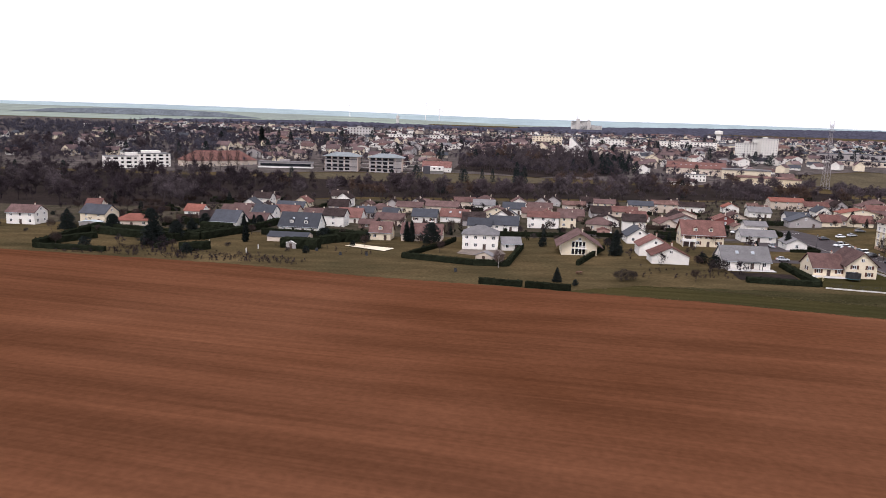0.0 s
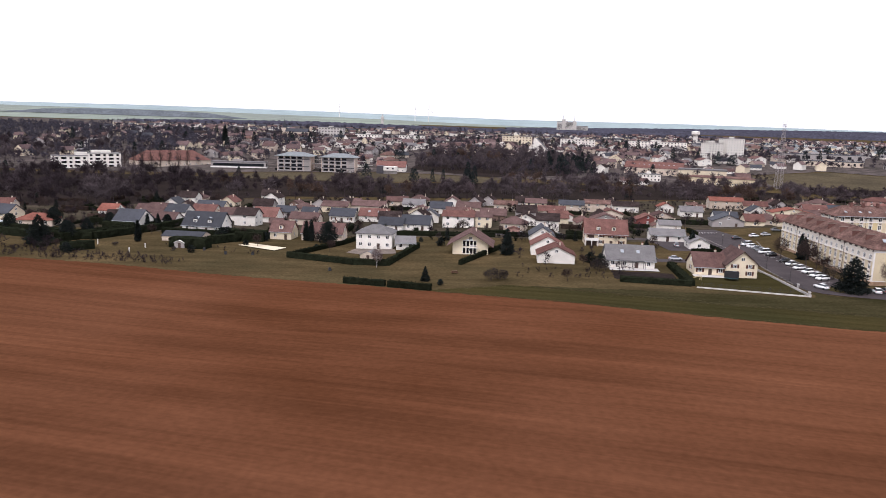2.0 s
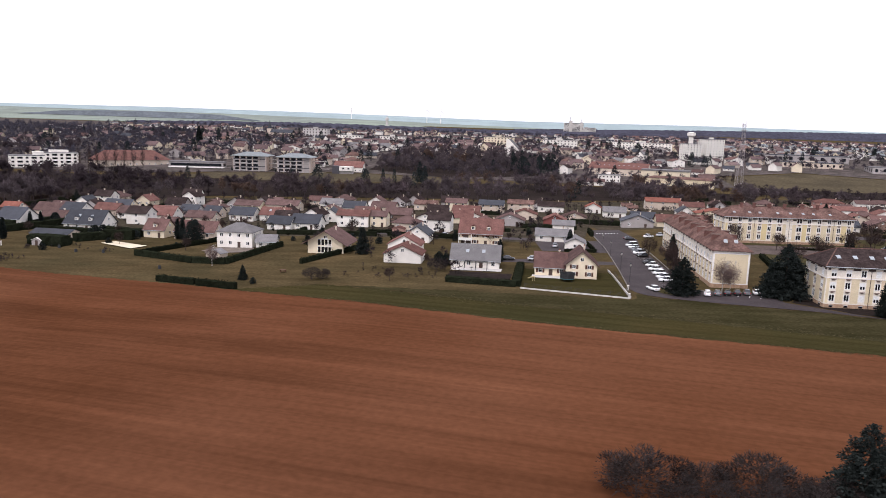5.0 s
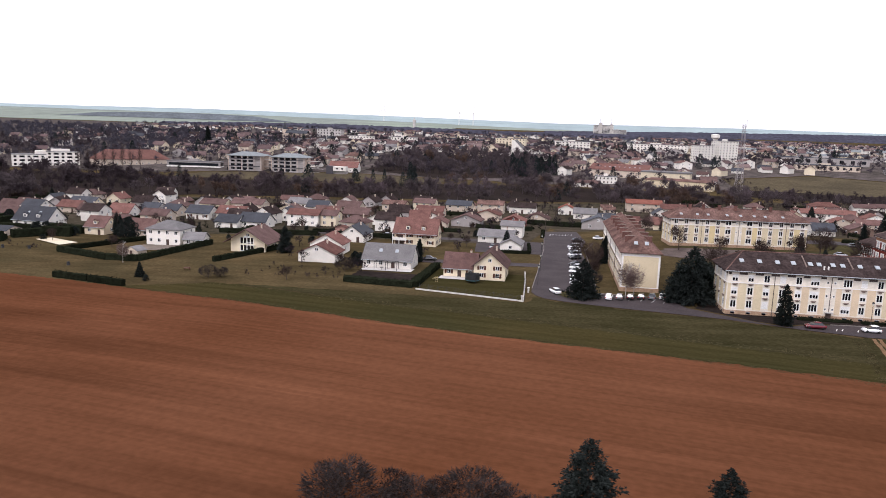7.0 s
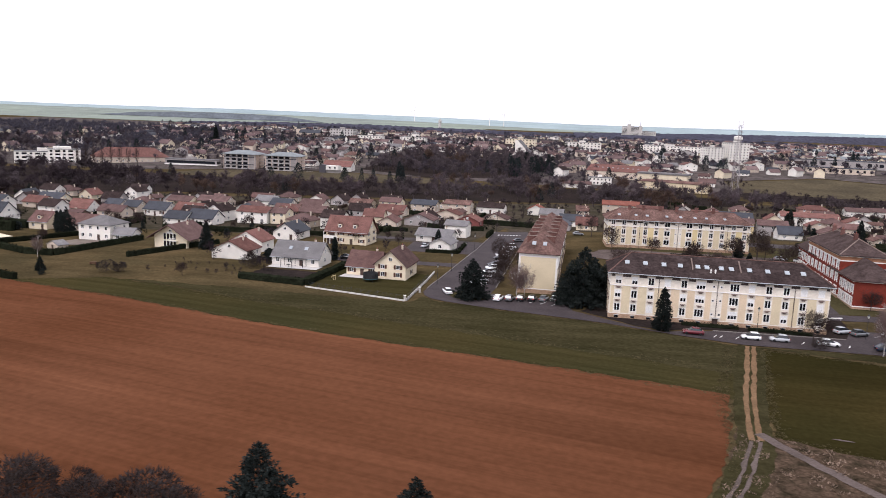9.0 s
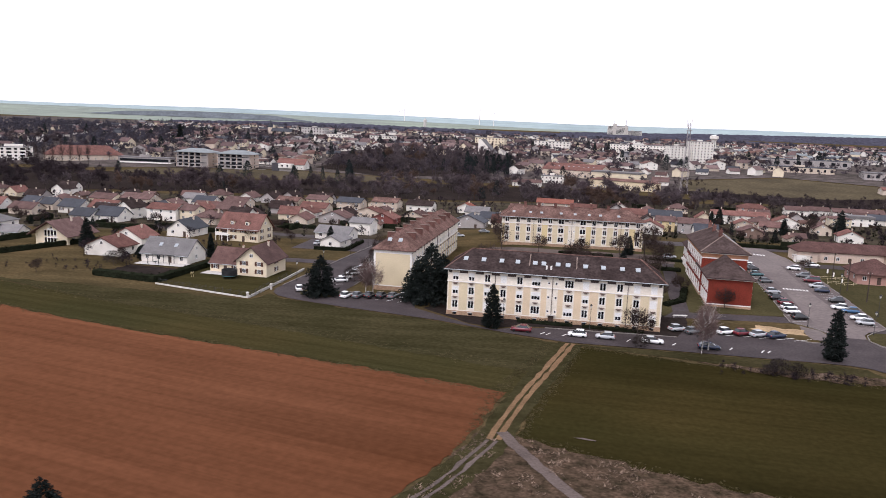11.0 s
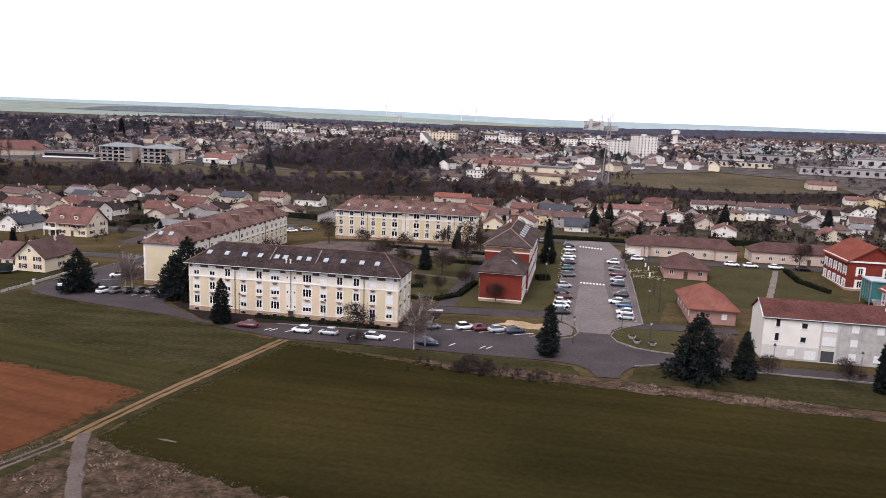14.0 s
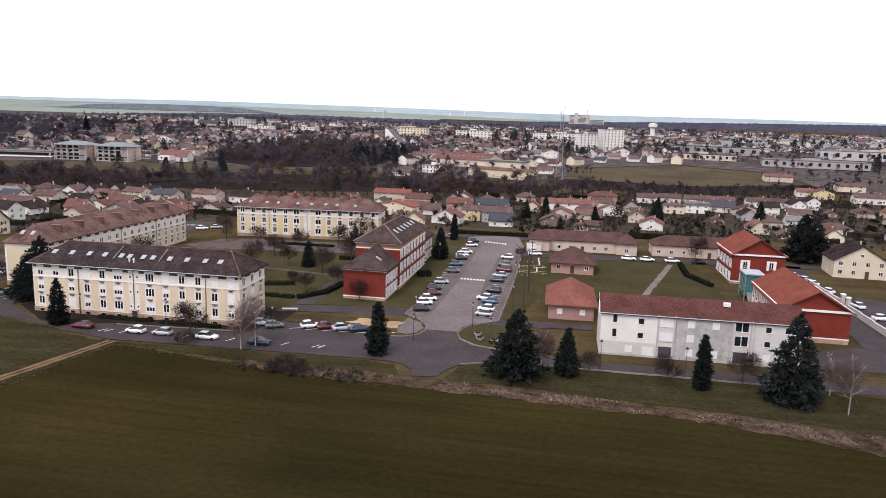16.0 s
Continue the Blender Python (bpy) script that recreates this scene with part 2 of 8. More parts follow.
mat("rust_twigs", (0.130, 0.086, 0.066), 0.95, 0.3, 0.07, 0.5, col2=(0.070, 0.046, 0.038), spec=0.0, island=0.18, thin=0.45)
mat("pale_twigs", (0.124, 0.099, 0.106), 0.95, 0.3, 0.07, 0.5, col2=(0.080, 0.063, 0.065), spec=0.0, island=0.18, thin=0.45)
mat("dark_twigs", (0.048, 0.036, 0.041), 0.95, 0.3, 0.07, 0.5, col2=(0.026, 0.020, 0.023), spec=0.0, island=0.18, thin=0.45)
# Bluish grey base colours carry the aerial haze on far trees.
mat("hazy_twigs", (0.082, 0.076, 0.094), 0.95, 0.3, 0.02, 0.3, col2=(0.054, 0.050, 0.062), spec=0.0, island=0.15, thin=0.45)
mat("hazy_needles", (0.034, 0.042, 0.042), 0.95, 0.3, 0.02, 0.3, spec=0.0, island=0.15, thin=0.3)
mat("garden_soil", (0.074, 0.059, 0.044), 0.95, 0.4, 0.12, 0.7, 0.05, col2=(0.034, 0.031, 0.020), spec=0.0)
mat("needles", (0.033, 0.040, 0.037), 0.9, 0.4, 0.5, 3, each=0.25, spec=0.0, island=0.28, thin=0.3)
mat("hedge", (0.017, 0.020, 0.012), 0.9, 0.45, 0.6, 3, 0.05, each=0.3, spec=0.0, island=0.3)
mat("brown_hedge", (0.060, 0.042, 0.034), 0.9, 0.45, 0.6, 3, 0.05, each=0.35, spec=0.0, island=0.3)
mat("dry_tufts", (0.23, 0.165, 0.125), 0.95, 0.4, 0.3, 3, spec=0.0, island=0.4)
mat("green_tufts", (0.100, 0.082, 0.042), 0.95, 0.4, 0.3, 3, spec=0.0, island=0.4)
mat("shrub", (0.064, 0.052, 0.049), 0.95, 0.4, 0.6, 3, each=0.3, spec=0.0, island=0.35, thin=0.45)
# metal, paint
mat("teal_glass", (0.05, 0.20, 0.20), 0.2, 0.2, 0.6, 3, spec=0.5)
mat("rubber", (0.02, 0.02, 0.02), 0.8, 0.2, 3, 9)
mat("rim", (0.45, 0.45, 0.47), 0.35, 0.1, 3, 9, metal=0.8)
mat("iron", (0.05, 0.05, 0.052), 0.6, 0.2, 2, 9, metal=0.3)
mat("steel", (0.40, 0.36, 0.36), 0.55, 0.25, 0.5, 5, metal=0.5)
mat("lamp_glass", (0.55, 0.53, 0.48), 0.3, 0.1, 3, 9)
mat("tail_light", (0.35, 0.02, 0.02), 0.3, 0.1, 3, 9)
for nm, c in (("white", (0.80, 0.80, 0.80)), ("silver", (0.42, 0.43, 0.45)), ("black", (0.018, 0.018, 0.02)), ("grey", (0.12, 0.125, 0.13)),
              ("blue", (0.04, 0.11, 0.22)), ("red", (0.12, 0.012, 0.02)), ("teal", (0.06, 0.14, 0.15)), ("navy", (0.02, 0.03, 0.06))):
    mat("paint_" + nm, c, 0.25, 0.06, 1.5, 6, spec=0.6)

# ---------------------------------------------------------------- meshes


class Mesh:
    """Collects faces; many boxes, prisms and sheets in one part."""

    def __init__(self):
        self.v, self.f = [], []

    def poly(self, *pts):
        n = len(self.v)
        self.v += [tuple(p) for p in pts]
        self.f.append(tuple(range(n, n + len(pts))))

    def box(self, x0, y0, z0, x1, y1, z1):
        n = len(self.v)
        self.v += [(x0, y0, z0), (x1, y0, z0), (x1, y1, z0), (x0, y1, z0), (x0, y0, z1), (x1, y0, z1), (x1, y1, z1), (x0, y1, z1)]
        self.f += [tuple(n + i for i in q) for q in ((3, 2, 1, 0), (4, 5, 6, 7), (0, 1, 5, 4), (1, 2, 6, 5), (2, 3, 7, 6), (3, 0, 4, 7))]
        return self

    def slab(self, pts, t):
        """A thick sheet: pts counter-clockwise seen from its outer side, t downwards."""
        n, k = len(self.v), len(pts)
        self.v += [tuple(p) for p in pts] + [(p[0], p[1], p[2] - t) for p in pts]
        self.f.append(tuple(range(n, n + k)))
        self.f.append(tuple(range(n + 2 * k - 1, n + k - 1, -1)))
        for i in range(k):
            j = (i + 1) % k
            self.f.append((n + i, n + k + i, n + k + j, n + j))
        return self

    def tube(self, a, b, ra, rb, k=6, caps=True):
        a, b = Vector(a), Vector(b)
        d = (b - a).normalized()
        u = d.orthogonal().normalized()
        w = d.cross(u)
        n = len(self.v)
        for c, r in ((a, ra), (b, rb)):
            for i in range(k):
                q = 2 * math.pi * i / k
                self.v.append(tuple(c + u * (r * math.cos(q)) + w * (r * math.sin(q))))
        for i in range(k):
            j = (i + 1) % k
            self.f.append((n + i, n + j, n + k + j, n + k + i))
        if caps:
            self.f += [tuple(range(n + k - 1, n - 1, -1)), tuple(range(n + k, n + 2 * k))]
        return self

    def add(self, other, m):
        n = len(self.v)
        self.v += [tuple(m @ Vector(p)) for p in other.v]
        self.f += [tuple(n + i for i in q) for q in other.f]

    def data(self, name, material):
        """Mesh data; material is a name, or names with the face at which each begins."""
        me = bpy.data.meshes.new(name)
        me.from_pydata(self.v, [], self.f)
        if isinstance(material, str):
            me.materials.append(MATS[material])
        else:
            for i, (nm, start) in enumerate(material):
                me.materials.append(MATS[nm])
                for p in me.polygons[start:]:
                    p.material_index = i
        me.update()
        return me


def part(name, shape, material, parent, label="", at=None, kind=""):
    """Links a Mesh (or finished mesh data) as one part under a thing or a part."""
    me = shape.data(name, material) if isinstance(shape, Mesh) else shape
    ob = new(name, me)
    ob.parent = parent
    if at is not None:
        ob.matrix_basis = at
    return tagged(ob, label, kind=kind)


def thing(name, label, category, m=None, group="", kind=""):
    ob = new(name)
    ob.empty_display_size = 0.5
    if m is not None:
        ob.matrix_basis = m
    return tagged(ob, label, category, group, kind)


def single(name, shape, material, label, category, m=None, group="", kind=""):
    ob = new(name, shape.data(name, material) if isinstance(shape, Mesh) else shape)
    if m is not None:
        ob.matrix_basis = m
    return tagged(ob, label, category, group, kind)


from mathutils.geometry import tessellate_polygon

# ---------------------------------------------------------------- terrain
HY = (-6000, 0, 150, 250, 330, 400, 480, 560, 610, 700, 800, 900, 1100, 1400, 2000, 3000, 4800, 6000)
HZ = (0, 0, 0, -0.5, -2, -3, -4, -2.5, 0, 5, 11, 15, 19, 24, 30, 40, 55, 55)


def ground_z(x, y):
    z = float(np.interp(y, HY, HZ))
    k = min(max((70 - x) / 90, 0), 1) * min(max((y - 90) / 60, 0), 1) * min(max((520 - y) / 200, 0), 1)
    z -= 2.0 * k
    a, b = min(max((x - 150) / 50, 0), 1), min(max((y - 298) / 72, 0), 1)
    up = min(max((y - 180) / 82, 0), 1) * a * a * (3 - 2 * a) * (1 - b * b * (3 - 2 * b))
    return z * (1 - up) + 2.2 * up


def axis(lo, hi, near_lo, near_hi, step, grow=1.25):
    out = list(np.arange(near_lo, near_hi + 0.1, step))
    s = step
    while out[-1] < hi:
        s *= grow
        out.append(min(out[-1] + s, hi))
    s = step
    while out[0] > lo:
        s *= grow
        out.insert(0, max(out[0] - s, lo))
    return out


def ground_sheet():
    xs = axis(-5500, 6500, -260, 460, 12)
    ys = axis(-4500, 4900, 80, 700, 6)
    sh = Mesh()
    sh.v = [(x, y, ground_z(x, y)) for y in ys for x in xs]
    n = len(xs)
    sh.f = [(j * n + i, j * n + i + 1, (j + 1) * n + i + 1, (j + 1) * n + i) for j in range(len(ys) - 1) for i in range(n - 1)]
    return single("ground", sh, "grass", "open ground of short winter grass and scrub", "ground", kind="structure")


def patch(name, pts, material, lift, label, step=8.0, category="ground", kind="structure", ragged=0.0):
    """A sheet laid on the terrain, its outline given in the plan; ragged: metres by which its edge wavers."""
    if ragged:
        rr, out = random.Random(len(pts)), []
        for (x0, y0), (x1, y1) in zip(pts, pts[1:] + pts[:1]):
            L = math.hypot(x1 - x0, y1 - y0)
            n = max(1, int(L / 1.6)) if L < 120 else 1
            for i in range(n):
                a = ragged if i else 0
                out.append((x0 + (x1 - x0) * i / n + rr.uniform(-a, a), y0 + (y1 - y0) * i / n + rr.uniform(-a, a)))
        pts = out
    bm = bmesh.new()
    vs = [bm.verts.new((x, y, 0)) for x, y in pts]
    for tri in tessellate_polygon([[Vector((x, y, 0)) for x, y in pts]]):
        bm.faces.new([vs[i] for i in tri])
    lo = Vector((min(p[0] for p in pts), min(p[1] for p in pts), 0))
    hi = Vector((max(p[0] for p in pts), max(p[1] for p in pts), 0))
    for ax in (0, 1):
        n = int((hi[ax] - lo[ax]) / step)
        for i in range(1, n + 1):
            co, no = Vector((0, 0, 0)), Vector((0, 0, 0))
            co[ax], no[ax] = lo[ax] + i * (hi[ax] - lo[ax]) / (n + 1), 1
            bmesh.ops.bisect_plane(bm, geom=bm.verts[:] + bm.edges[:] + bm.faces[:], plane_co=co, plane_no=no)
    for v in bm.verts:
        v.co.z = ground_z(v.co.x, v.co.y) + lift
    bmesh.ops.recalc_face_normals(bm, faces=bm.faces[:])
    if bm.faces and sum(f.normal.z for f in bm.faces) < 0:
        bmesh.ops.reverse_faces(bm, faces=bm.faces[:])
    me = bpy.data.meshes.new(name)
    bm.to_mesh(me)
    bm.free()
    me.materials.append(MATS[material])
    ob = new(name, me)
    return tagged(ob, label, category, kind=kind)


def ribbon(a, b, w):
    """Outline of a strip of width w along the line a, b."""
    d = Vector((b[0] - a[0], b[1] - a[1])).normalized() * (w / 2)
    return [(a[0] + d.y, a[1] - d.x), (b[0] + d.y, b[1] - d.x), (b[0] - d.y, b[1] + d.x), (a[0] - d.y, a[1] + d.x)]


ground_sheet()

# ---------------------------------------------------------------- builders: openings
CACHE = {}
FARAWAY = [False]
HOUSES = []


def cached(key, make):
    if key not in CACHE:
        CACHE[key] = make()
    return CACHE[key]


def plate(s, xs, zs, holes, y0, y1):
    """One connected plate with rectangular holes, y0 outside and y1 inside; holes are (column, row) cells."""
    n, nx, nz = len(s.v), len(xs), len(zs)
    for y in (y0, y1):
        s.v += [(x, y, z) for z in zs for x in xs]
    solid = {(i, j) for i in range(nx - 1) for j in range(nz - 1)} - set(holes)
    q = nx * nz

    def at(i, j, back):
        return n + back * q + j * nx + i
    for i, j in solid:
        s.f.append((at(i, j, 0), at(i + 1, j, 0), at(i + 1, j + 1, 0), at(i, j + 1, 0)))
        for (di, dj), (a, b) in (((-1, 0), ((i, j + 1), (i, j))), ((1, 0), ((i + 1, j), (i + 1, j + 1))), ((0, -1), ((i, j), (i + 1, j))), ((0, 1), ((i + 1, j + 1), (i, j + 1)))):
            if (i + di, j + dj) not in solid:
                s.f.append((at(*a, 0), at(*a, 1), at(*b, 1), at(*b, 0)))
    return s


def frame_data(w, h, mull, fr="frame_white"):
    def make():
        b, xs = 0.09, [-w / 2, -w / 2 + 0.09]
        for i in range(mull):
            x = -w / 2 + w * (i + 1) / (mull + 1)
            xs += [x - 0.05, x + 0.05]
        xs += [w / 2 - b, w / 2]
        return plate(Mesh(), xs, [0, b, h - b, h], [(2 * i + 1, 1) for i in range(mull + 1)], 0.0, 0.12).data("window_frame", fr)
    return cached(("frame", w, h, mull, fr), make)


def quad_data(name, w, h, y, material):
    def make():
        s = Mesh()
        s.box(-w / 2, y, 0.0, w / 2, y + 0.03, h)
        return s.data(name, material)
    return cached((name, w, h, y, material), make)


def small_window_data(w, h, shut):
    """Frame and pane in one piece, for windows that stay far off."""
    def make():
        s, b = Mesh(), 0.1
        plate(s, [-w / 2, -w / 2 + b, -.06, .06, w / 2 - b, w / 2], [0, b, h - b, h], [(1, 1), (3, 1)], 0.0, .1)
        n = len(s.f)
        s.poly((-w / 2 + .02, .08, .02), (w / 2 - .02, .08, .02), (w / 2 - .02, .08, h - .02), (-w / 2 + .02, .08, h - .02))
        k = len(s.f)
        mats = [("frame_white", 0), ("pane", n)]
        if shut:
            s.box(-w * 1.05, -.05, 0, -w / 2 - .02, 0, h).box(w / 2 + .02, -.05, 0, w * 1.05, 0, h)
            mats.append(("shutter_brown", k))
        return s.data("window", mats)
    return cached(("small", w, h, shut), make)


def window(parent, m, w, h, style="plain", mull=1, shutter="shutter_brown"):
    """A casement set in its opening; the wall's outer face is y = 0 of m, the sill z = 0."""
    if FARAWAY[0]:
        return part("window", small_window_data(w, h, style == "shutters"), None, parent, at=m)
    win = part("window", frame_data(w, h, mull), None, parent, at=m)
    part("pane", quad_data("pane", w - 0.1, h - 0.08, 0.07, "pane"), None, win, at=pose(0, 0, 0.04))
    if style == "shutters":
        for s in (-1, 1):
            part("shutter", quad_data("shutter", w * 0.52, h, -0.05, shutter), None, win, at=pose(s * w * 0.79, 0, 0))
    if style in ("closed", "half"):
        k = 1.0 if style == "closed" else 0.5
        part("roller_shutter", quad_data("roller_shutter", w - 0.06, h * k, -0.01, "shutter_white"), None, win, "lowered white roller shutter", at=pose(0, 0, h * (1 - k)))
    return win


def wall_sheet(w, h, holes, rise=0.0, apex=0.5, reveal=0.18):
    """A wall face with real openings: x 0..w, z 0..h, outer side y = 0, with a gable of that rise."""
    s = Mesh()
    xs = sorted({0.0, w, *(q for o in holes for q in (o[0], o[2]))})
    zs = sorted({0.0, h, *(q for o in holes for q in (o[1], o[3]))})
    for i in range(len(xs) - 1):
        for j in range(len(zs) - 1):
            cx, cz = (xs[i] + xs[i + 1]) / 2, (zs[j] + zs[j + 1]) / 2
            if any(o[0] < cx < o[2] and o[1] < cz < o[3] for o in holes):
                continue
            s.poly((xs[i], 0, zs[j]), (xs[i + 1], 0, zs[j]), (xs[i + 1], 0, zs[j + 1]), (xs[i], 0, zs[j + 1]))
    r = reveal
    for a, b, c, d in holes:
        s.poly((a, 0, b), (a, r, b), (c, r, b), (c, 0, b))
        s.poly((a, 0, d), (c, 0, d), (c, r, d), (a, r, d))
        s.poly((a, 0, b), (a, 0, d), (a, r, d), (a, r, b))
        s.poly((c, 0, b), (c, r, b), (c, r, d), (c, 0, d))
        s.poly((a, r, b), (c, r, b), (c, r, d), (a, r, d))
    if rise:
        s.poly((0, 0, h), (w, 0, h), (w * apex, 0, h + rise))
    return s


def thin_coat(w, h, holes, t):
    """A coat of render on a wall, open at the windows: x 0..w, z 0..h, its outer side at y = 0."""
    xs = sorted({0.0, w, *(q for o in holes for q in (o[0], o[2]))})
    zs = sorted({0.0, h, *(q for o in holes for q in (o[1], o[3]))})
    gaps = []
    for i in range(len(xs) - 1):
        for j in range(len(zs) - 1):
            cx, cz = (xs[i] + xs[i + 1]) / 2, (zs[j] + zs[j + 1]) / 2
            if any(o[0] < cx < o[2] and o[1] < cz < o[3] for o in holes):
                gaps.append((i, j))
    return plate(Mesh(), xs, zs, gaps, 0.0, t)


def face_mats(w, d):
    """Poses of the four faces of a box house: front, right, back, left."""
    return (pose(-w / 2, -d / 2, 0), pose(w / 2, -d / 2, 0, 0, 0, 90), pose(w / 2, d / 2, 0, 0, 0, 180), pose(-w / 2, d / 2, 0, 0, 0, 270))


def roof_shape(w, d, he, rise, kind, over=0.45, thick=0.22, ridge=None):
    """Roof slabs; 'side': ridge along x, 'front': ridge along y, 'hip': hipped with a ridge along the longer side, 'flat'."""
    s = Mesh()
    if kind == "front":
        s2 = roof_shape(d, w, he, rise, "side", over, thick)
        s.add(s2, pose(0, 0, 0, 0, 0, 90))
        return s
    if kind == "flat":
        s.box(-w / 2 - over, -d / 2 - over, he, w / 2 + over, d / 2 + over, he + rise)
        return s
    X, Y = w / 2 + over, d / 2 + over
    zl = he - over * rise / (d / 2) + 0.06
    zt = he + rise + 0.06
    if kind == "side":
        s.slab([(-X, -Y, zl), (X, -Y, zl), (X, 0, zt), (-X, 0, zt)], thick)
        s.slab([(X, Y, zl), (-X, Y, zl), (-X, 0, zt), (X, 0, zt)], thick)
    else:
        zl = he - 0.04
        a = ridge if ridge is not None else max((w - d) / 2, 0.3)
        A, B, C, D, E, F = (-X, -Y, zl), (X, -Y, zl), (X, Y, zl), (-X, Y, zl), (-a, 0, zt), (a, 0, zt)
        n = len(s.v)
        s.v += [A, B, C, D, E, F] + [(q[0], q[1], q[2] - thick) for q in (A, B, C, D)]
        s.f += [tuple(n + i for i in q) for q in ((0, 1, 5, 4), (1, 2, 5), (2, 3, 4, 5), (3, 0, 4), (0, 6, 7, 1), (1, 7, 8, 2), (2, 8, 9, 3), (3, 9, 6, 0), (9, 8, 7, 6))]
    return s


def hip_tiles(rf, w, d, he, rise, over, ridge, material, turn=0):
    """Half-round tiles on the ridge and hips."""
    X, Y, zl, zt = w / 2 + over, d / 2 + over, he - .02, he + rise + .08
    for p, q in (((-ridge, 0, zt), (ridge, 0, zt)), ((-X, -Y, zl), (-ridge, 0, zt)), ((X, -Y, zl), (ridge, 0, zt)), ((X, Y, zl), (ridge, 0, zt)), ((-X, Y, zl), (-ridge, 0, zt))):
        part("ridge_tiles", Mesh().tube(p, q, .15, .15, 6), material, rf, at=pose(0, 0, 0, 0, 0, turn))


def chimney(parent, x, y, z, h=0.75, w=0.42, d=0.55, material="beige"):
    s = Mesh().box(-w / 2, -d / 2, -1.6, w / 2, d / 2, h)
    s.box(-w / 2 - 0.08, -d / 2 - 0.08, h, w / 2 + 0.08, d / 2 + 0.08, h + 0.14)
    c = part("chimney", s, material, parent, at=pose(x, y, z))
    if not FARAWAY[0]:
        part("chimney_pot", Mesh().tube((0, 0, h + 0.14), (0, 0, h + 0.6), 0.14, 0.11, 7), "tile_orange", c)


def skylight(parent, x, y, z, slope, w=0.78, h=1.05, rz=0):
    """A roof window lying in a slope that falls towards -y (turned by rz)."""
    m = pose(x, y, z, 0, 0, rz) @ pose(0, 0, 0, math.degrees(slope))
    s = Mesh().box(-w / 2 - 0.09, -h / 2 - 0.09, -0.05, w / 2 + 0.09, h / 2 + 0.09, 0.09)
    fr = part("roof_window", s, "zinc", parent, at=m)
    part("pane", Mesh().box(-w / 2, -h / 2, 0.085, w / 2, h / 2, 0.11), "roof_pane", fr)


def dormer(parent, x, y, z, w=1.5, h=1.5, wall="white", tile="tile_red", deep=2.6):
    m = pose(x, y, z)
    body = part("dormer", Mesh().box(-w / 2, 0, 0, w / 2, deep, h), wall, parent, at=m)
    r = Mesh()
    r.slab([(-w / 2 - 0.2, -0.25, h - 0.05), (0, -0.25, h + 0.7), (0, deep, h + 0.7), (-w / 2 - 0.2, deep, h - 0.05)][::-1], 0.12)
    r.slab([(w / 2 + 0.2, -0.25, h - 0.05), (w / 2 + 0.2, deep, h - 0.05), (0, deep, h + 0.7), (0, -0.25, h + 0.7)][::-1], 0.12)
    r.poly((-w / 2, -0.02, h), (w / 2, -0.02, h), (0, -0.02, h + 0.62))
    part("dormer_roof", r, tile, body)
    part("dormer_window", frame_data(w - 0.5, h - 0.45, 1), None, body, at=pose(0, -0.13, 0.3))
    part("pane", quad_data("pane", w - 0.6, h - 0.53, 0.07, "pane"), None, body, at=pose(0, -0.13, 0.34))


WORDS = {"rosy_beige": "rosy beige", "white": "white", "cream": "cream", "beige": "beige", "pink": "salmon pink", "yellow": "yellow", "pale_yellow": "pale yellow", "grey": "grey", "brown": "brown", "red": "dark red",
         "tile_brown": "brown tile", "tile_dark": "dark brown tile", "tile_red": "red tile", "tile_annex": "brown tile", "tile_deep": "deep red tile", "tile_hall": "bright red tile", "tile_orange": "orange tile", "tile_weathered": "weathered tile", "tile_rosy": "rosy brown tile", "slate": "dark slate", "town_tile": "brown tile", "town_tile_pale": "pale rosy tile",
         "roof_grey": "grey tile", "zinc": "pale zinc", "concrete": "concrete", "apricot": "apricot", "brick": "red brick"}
FORM = {"side": "gabled", "front": "gabled", "hip": "hipped", "flat": "flat"}


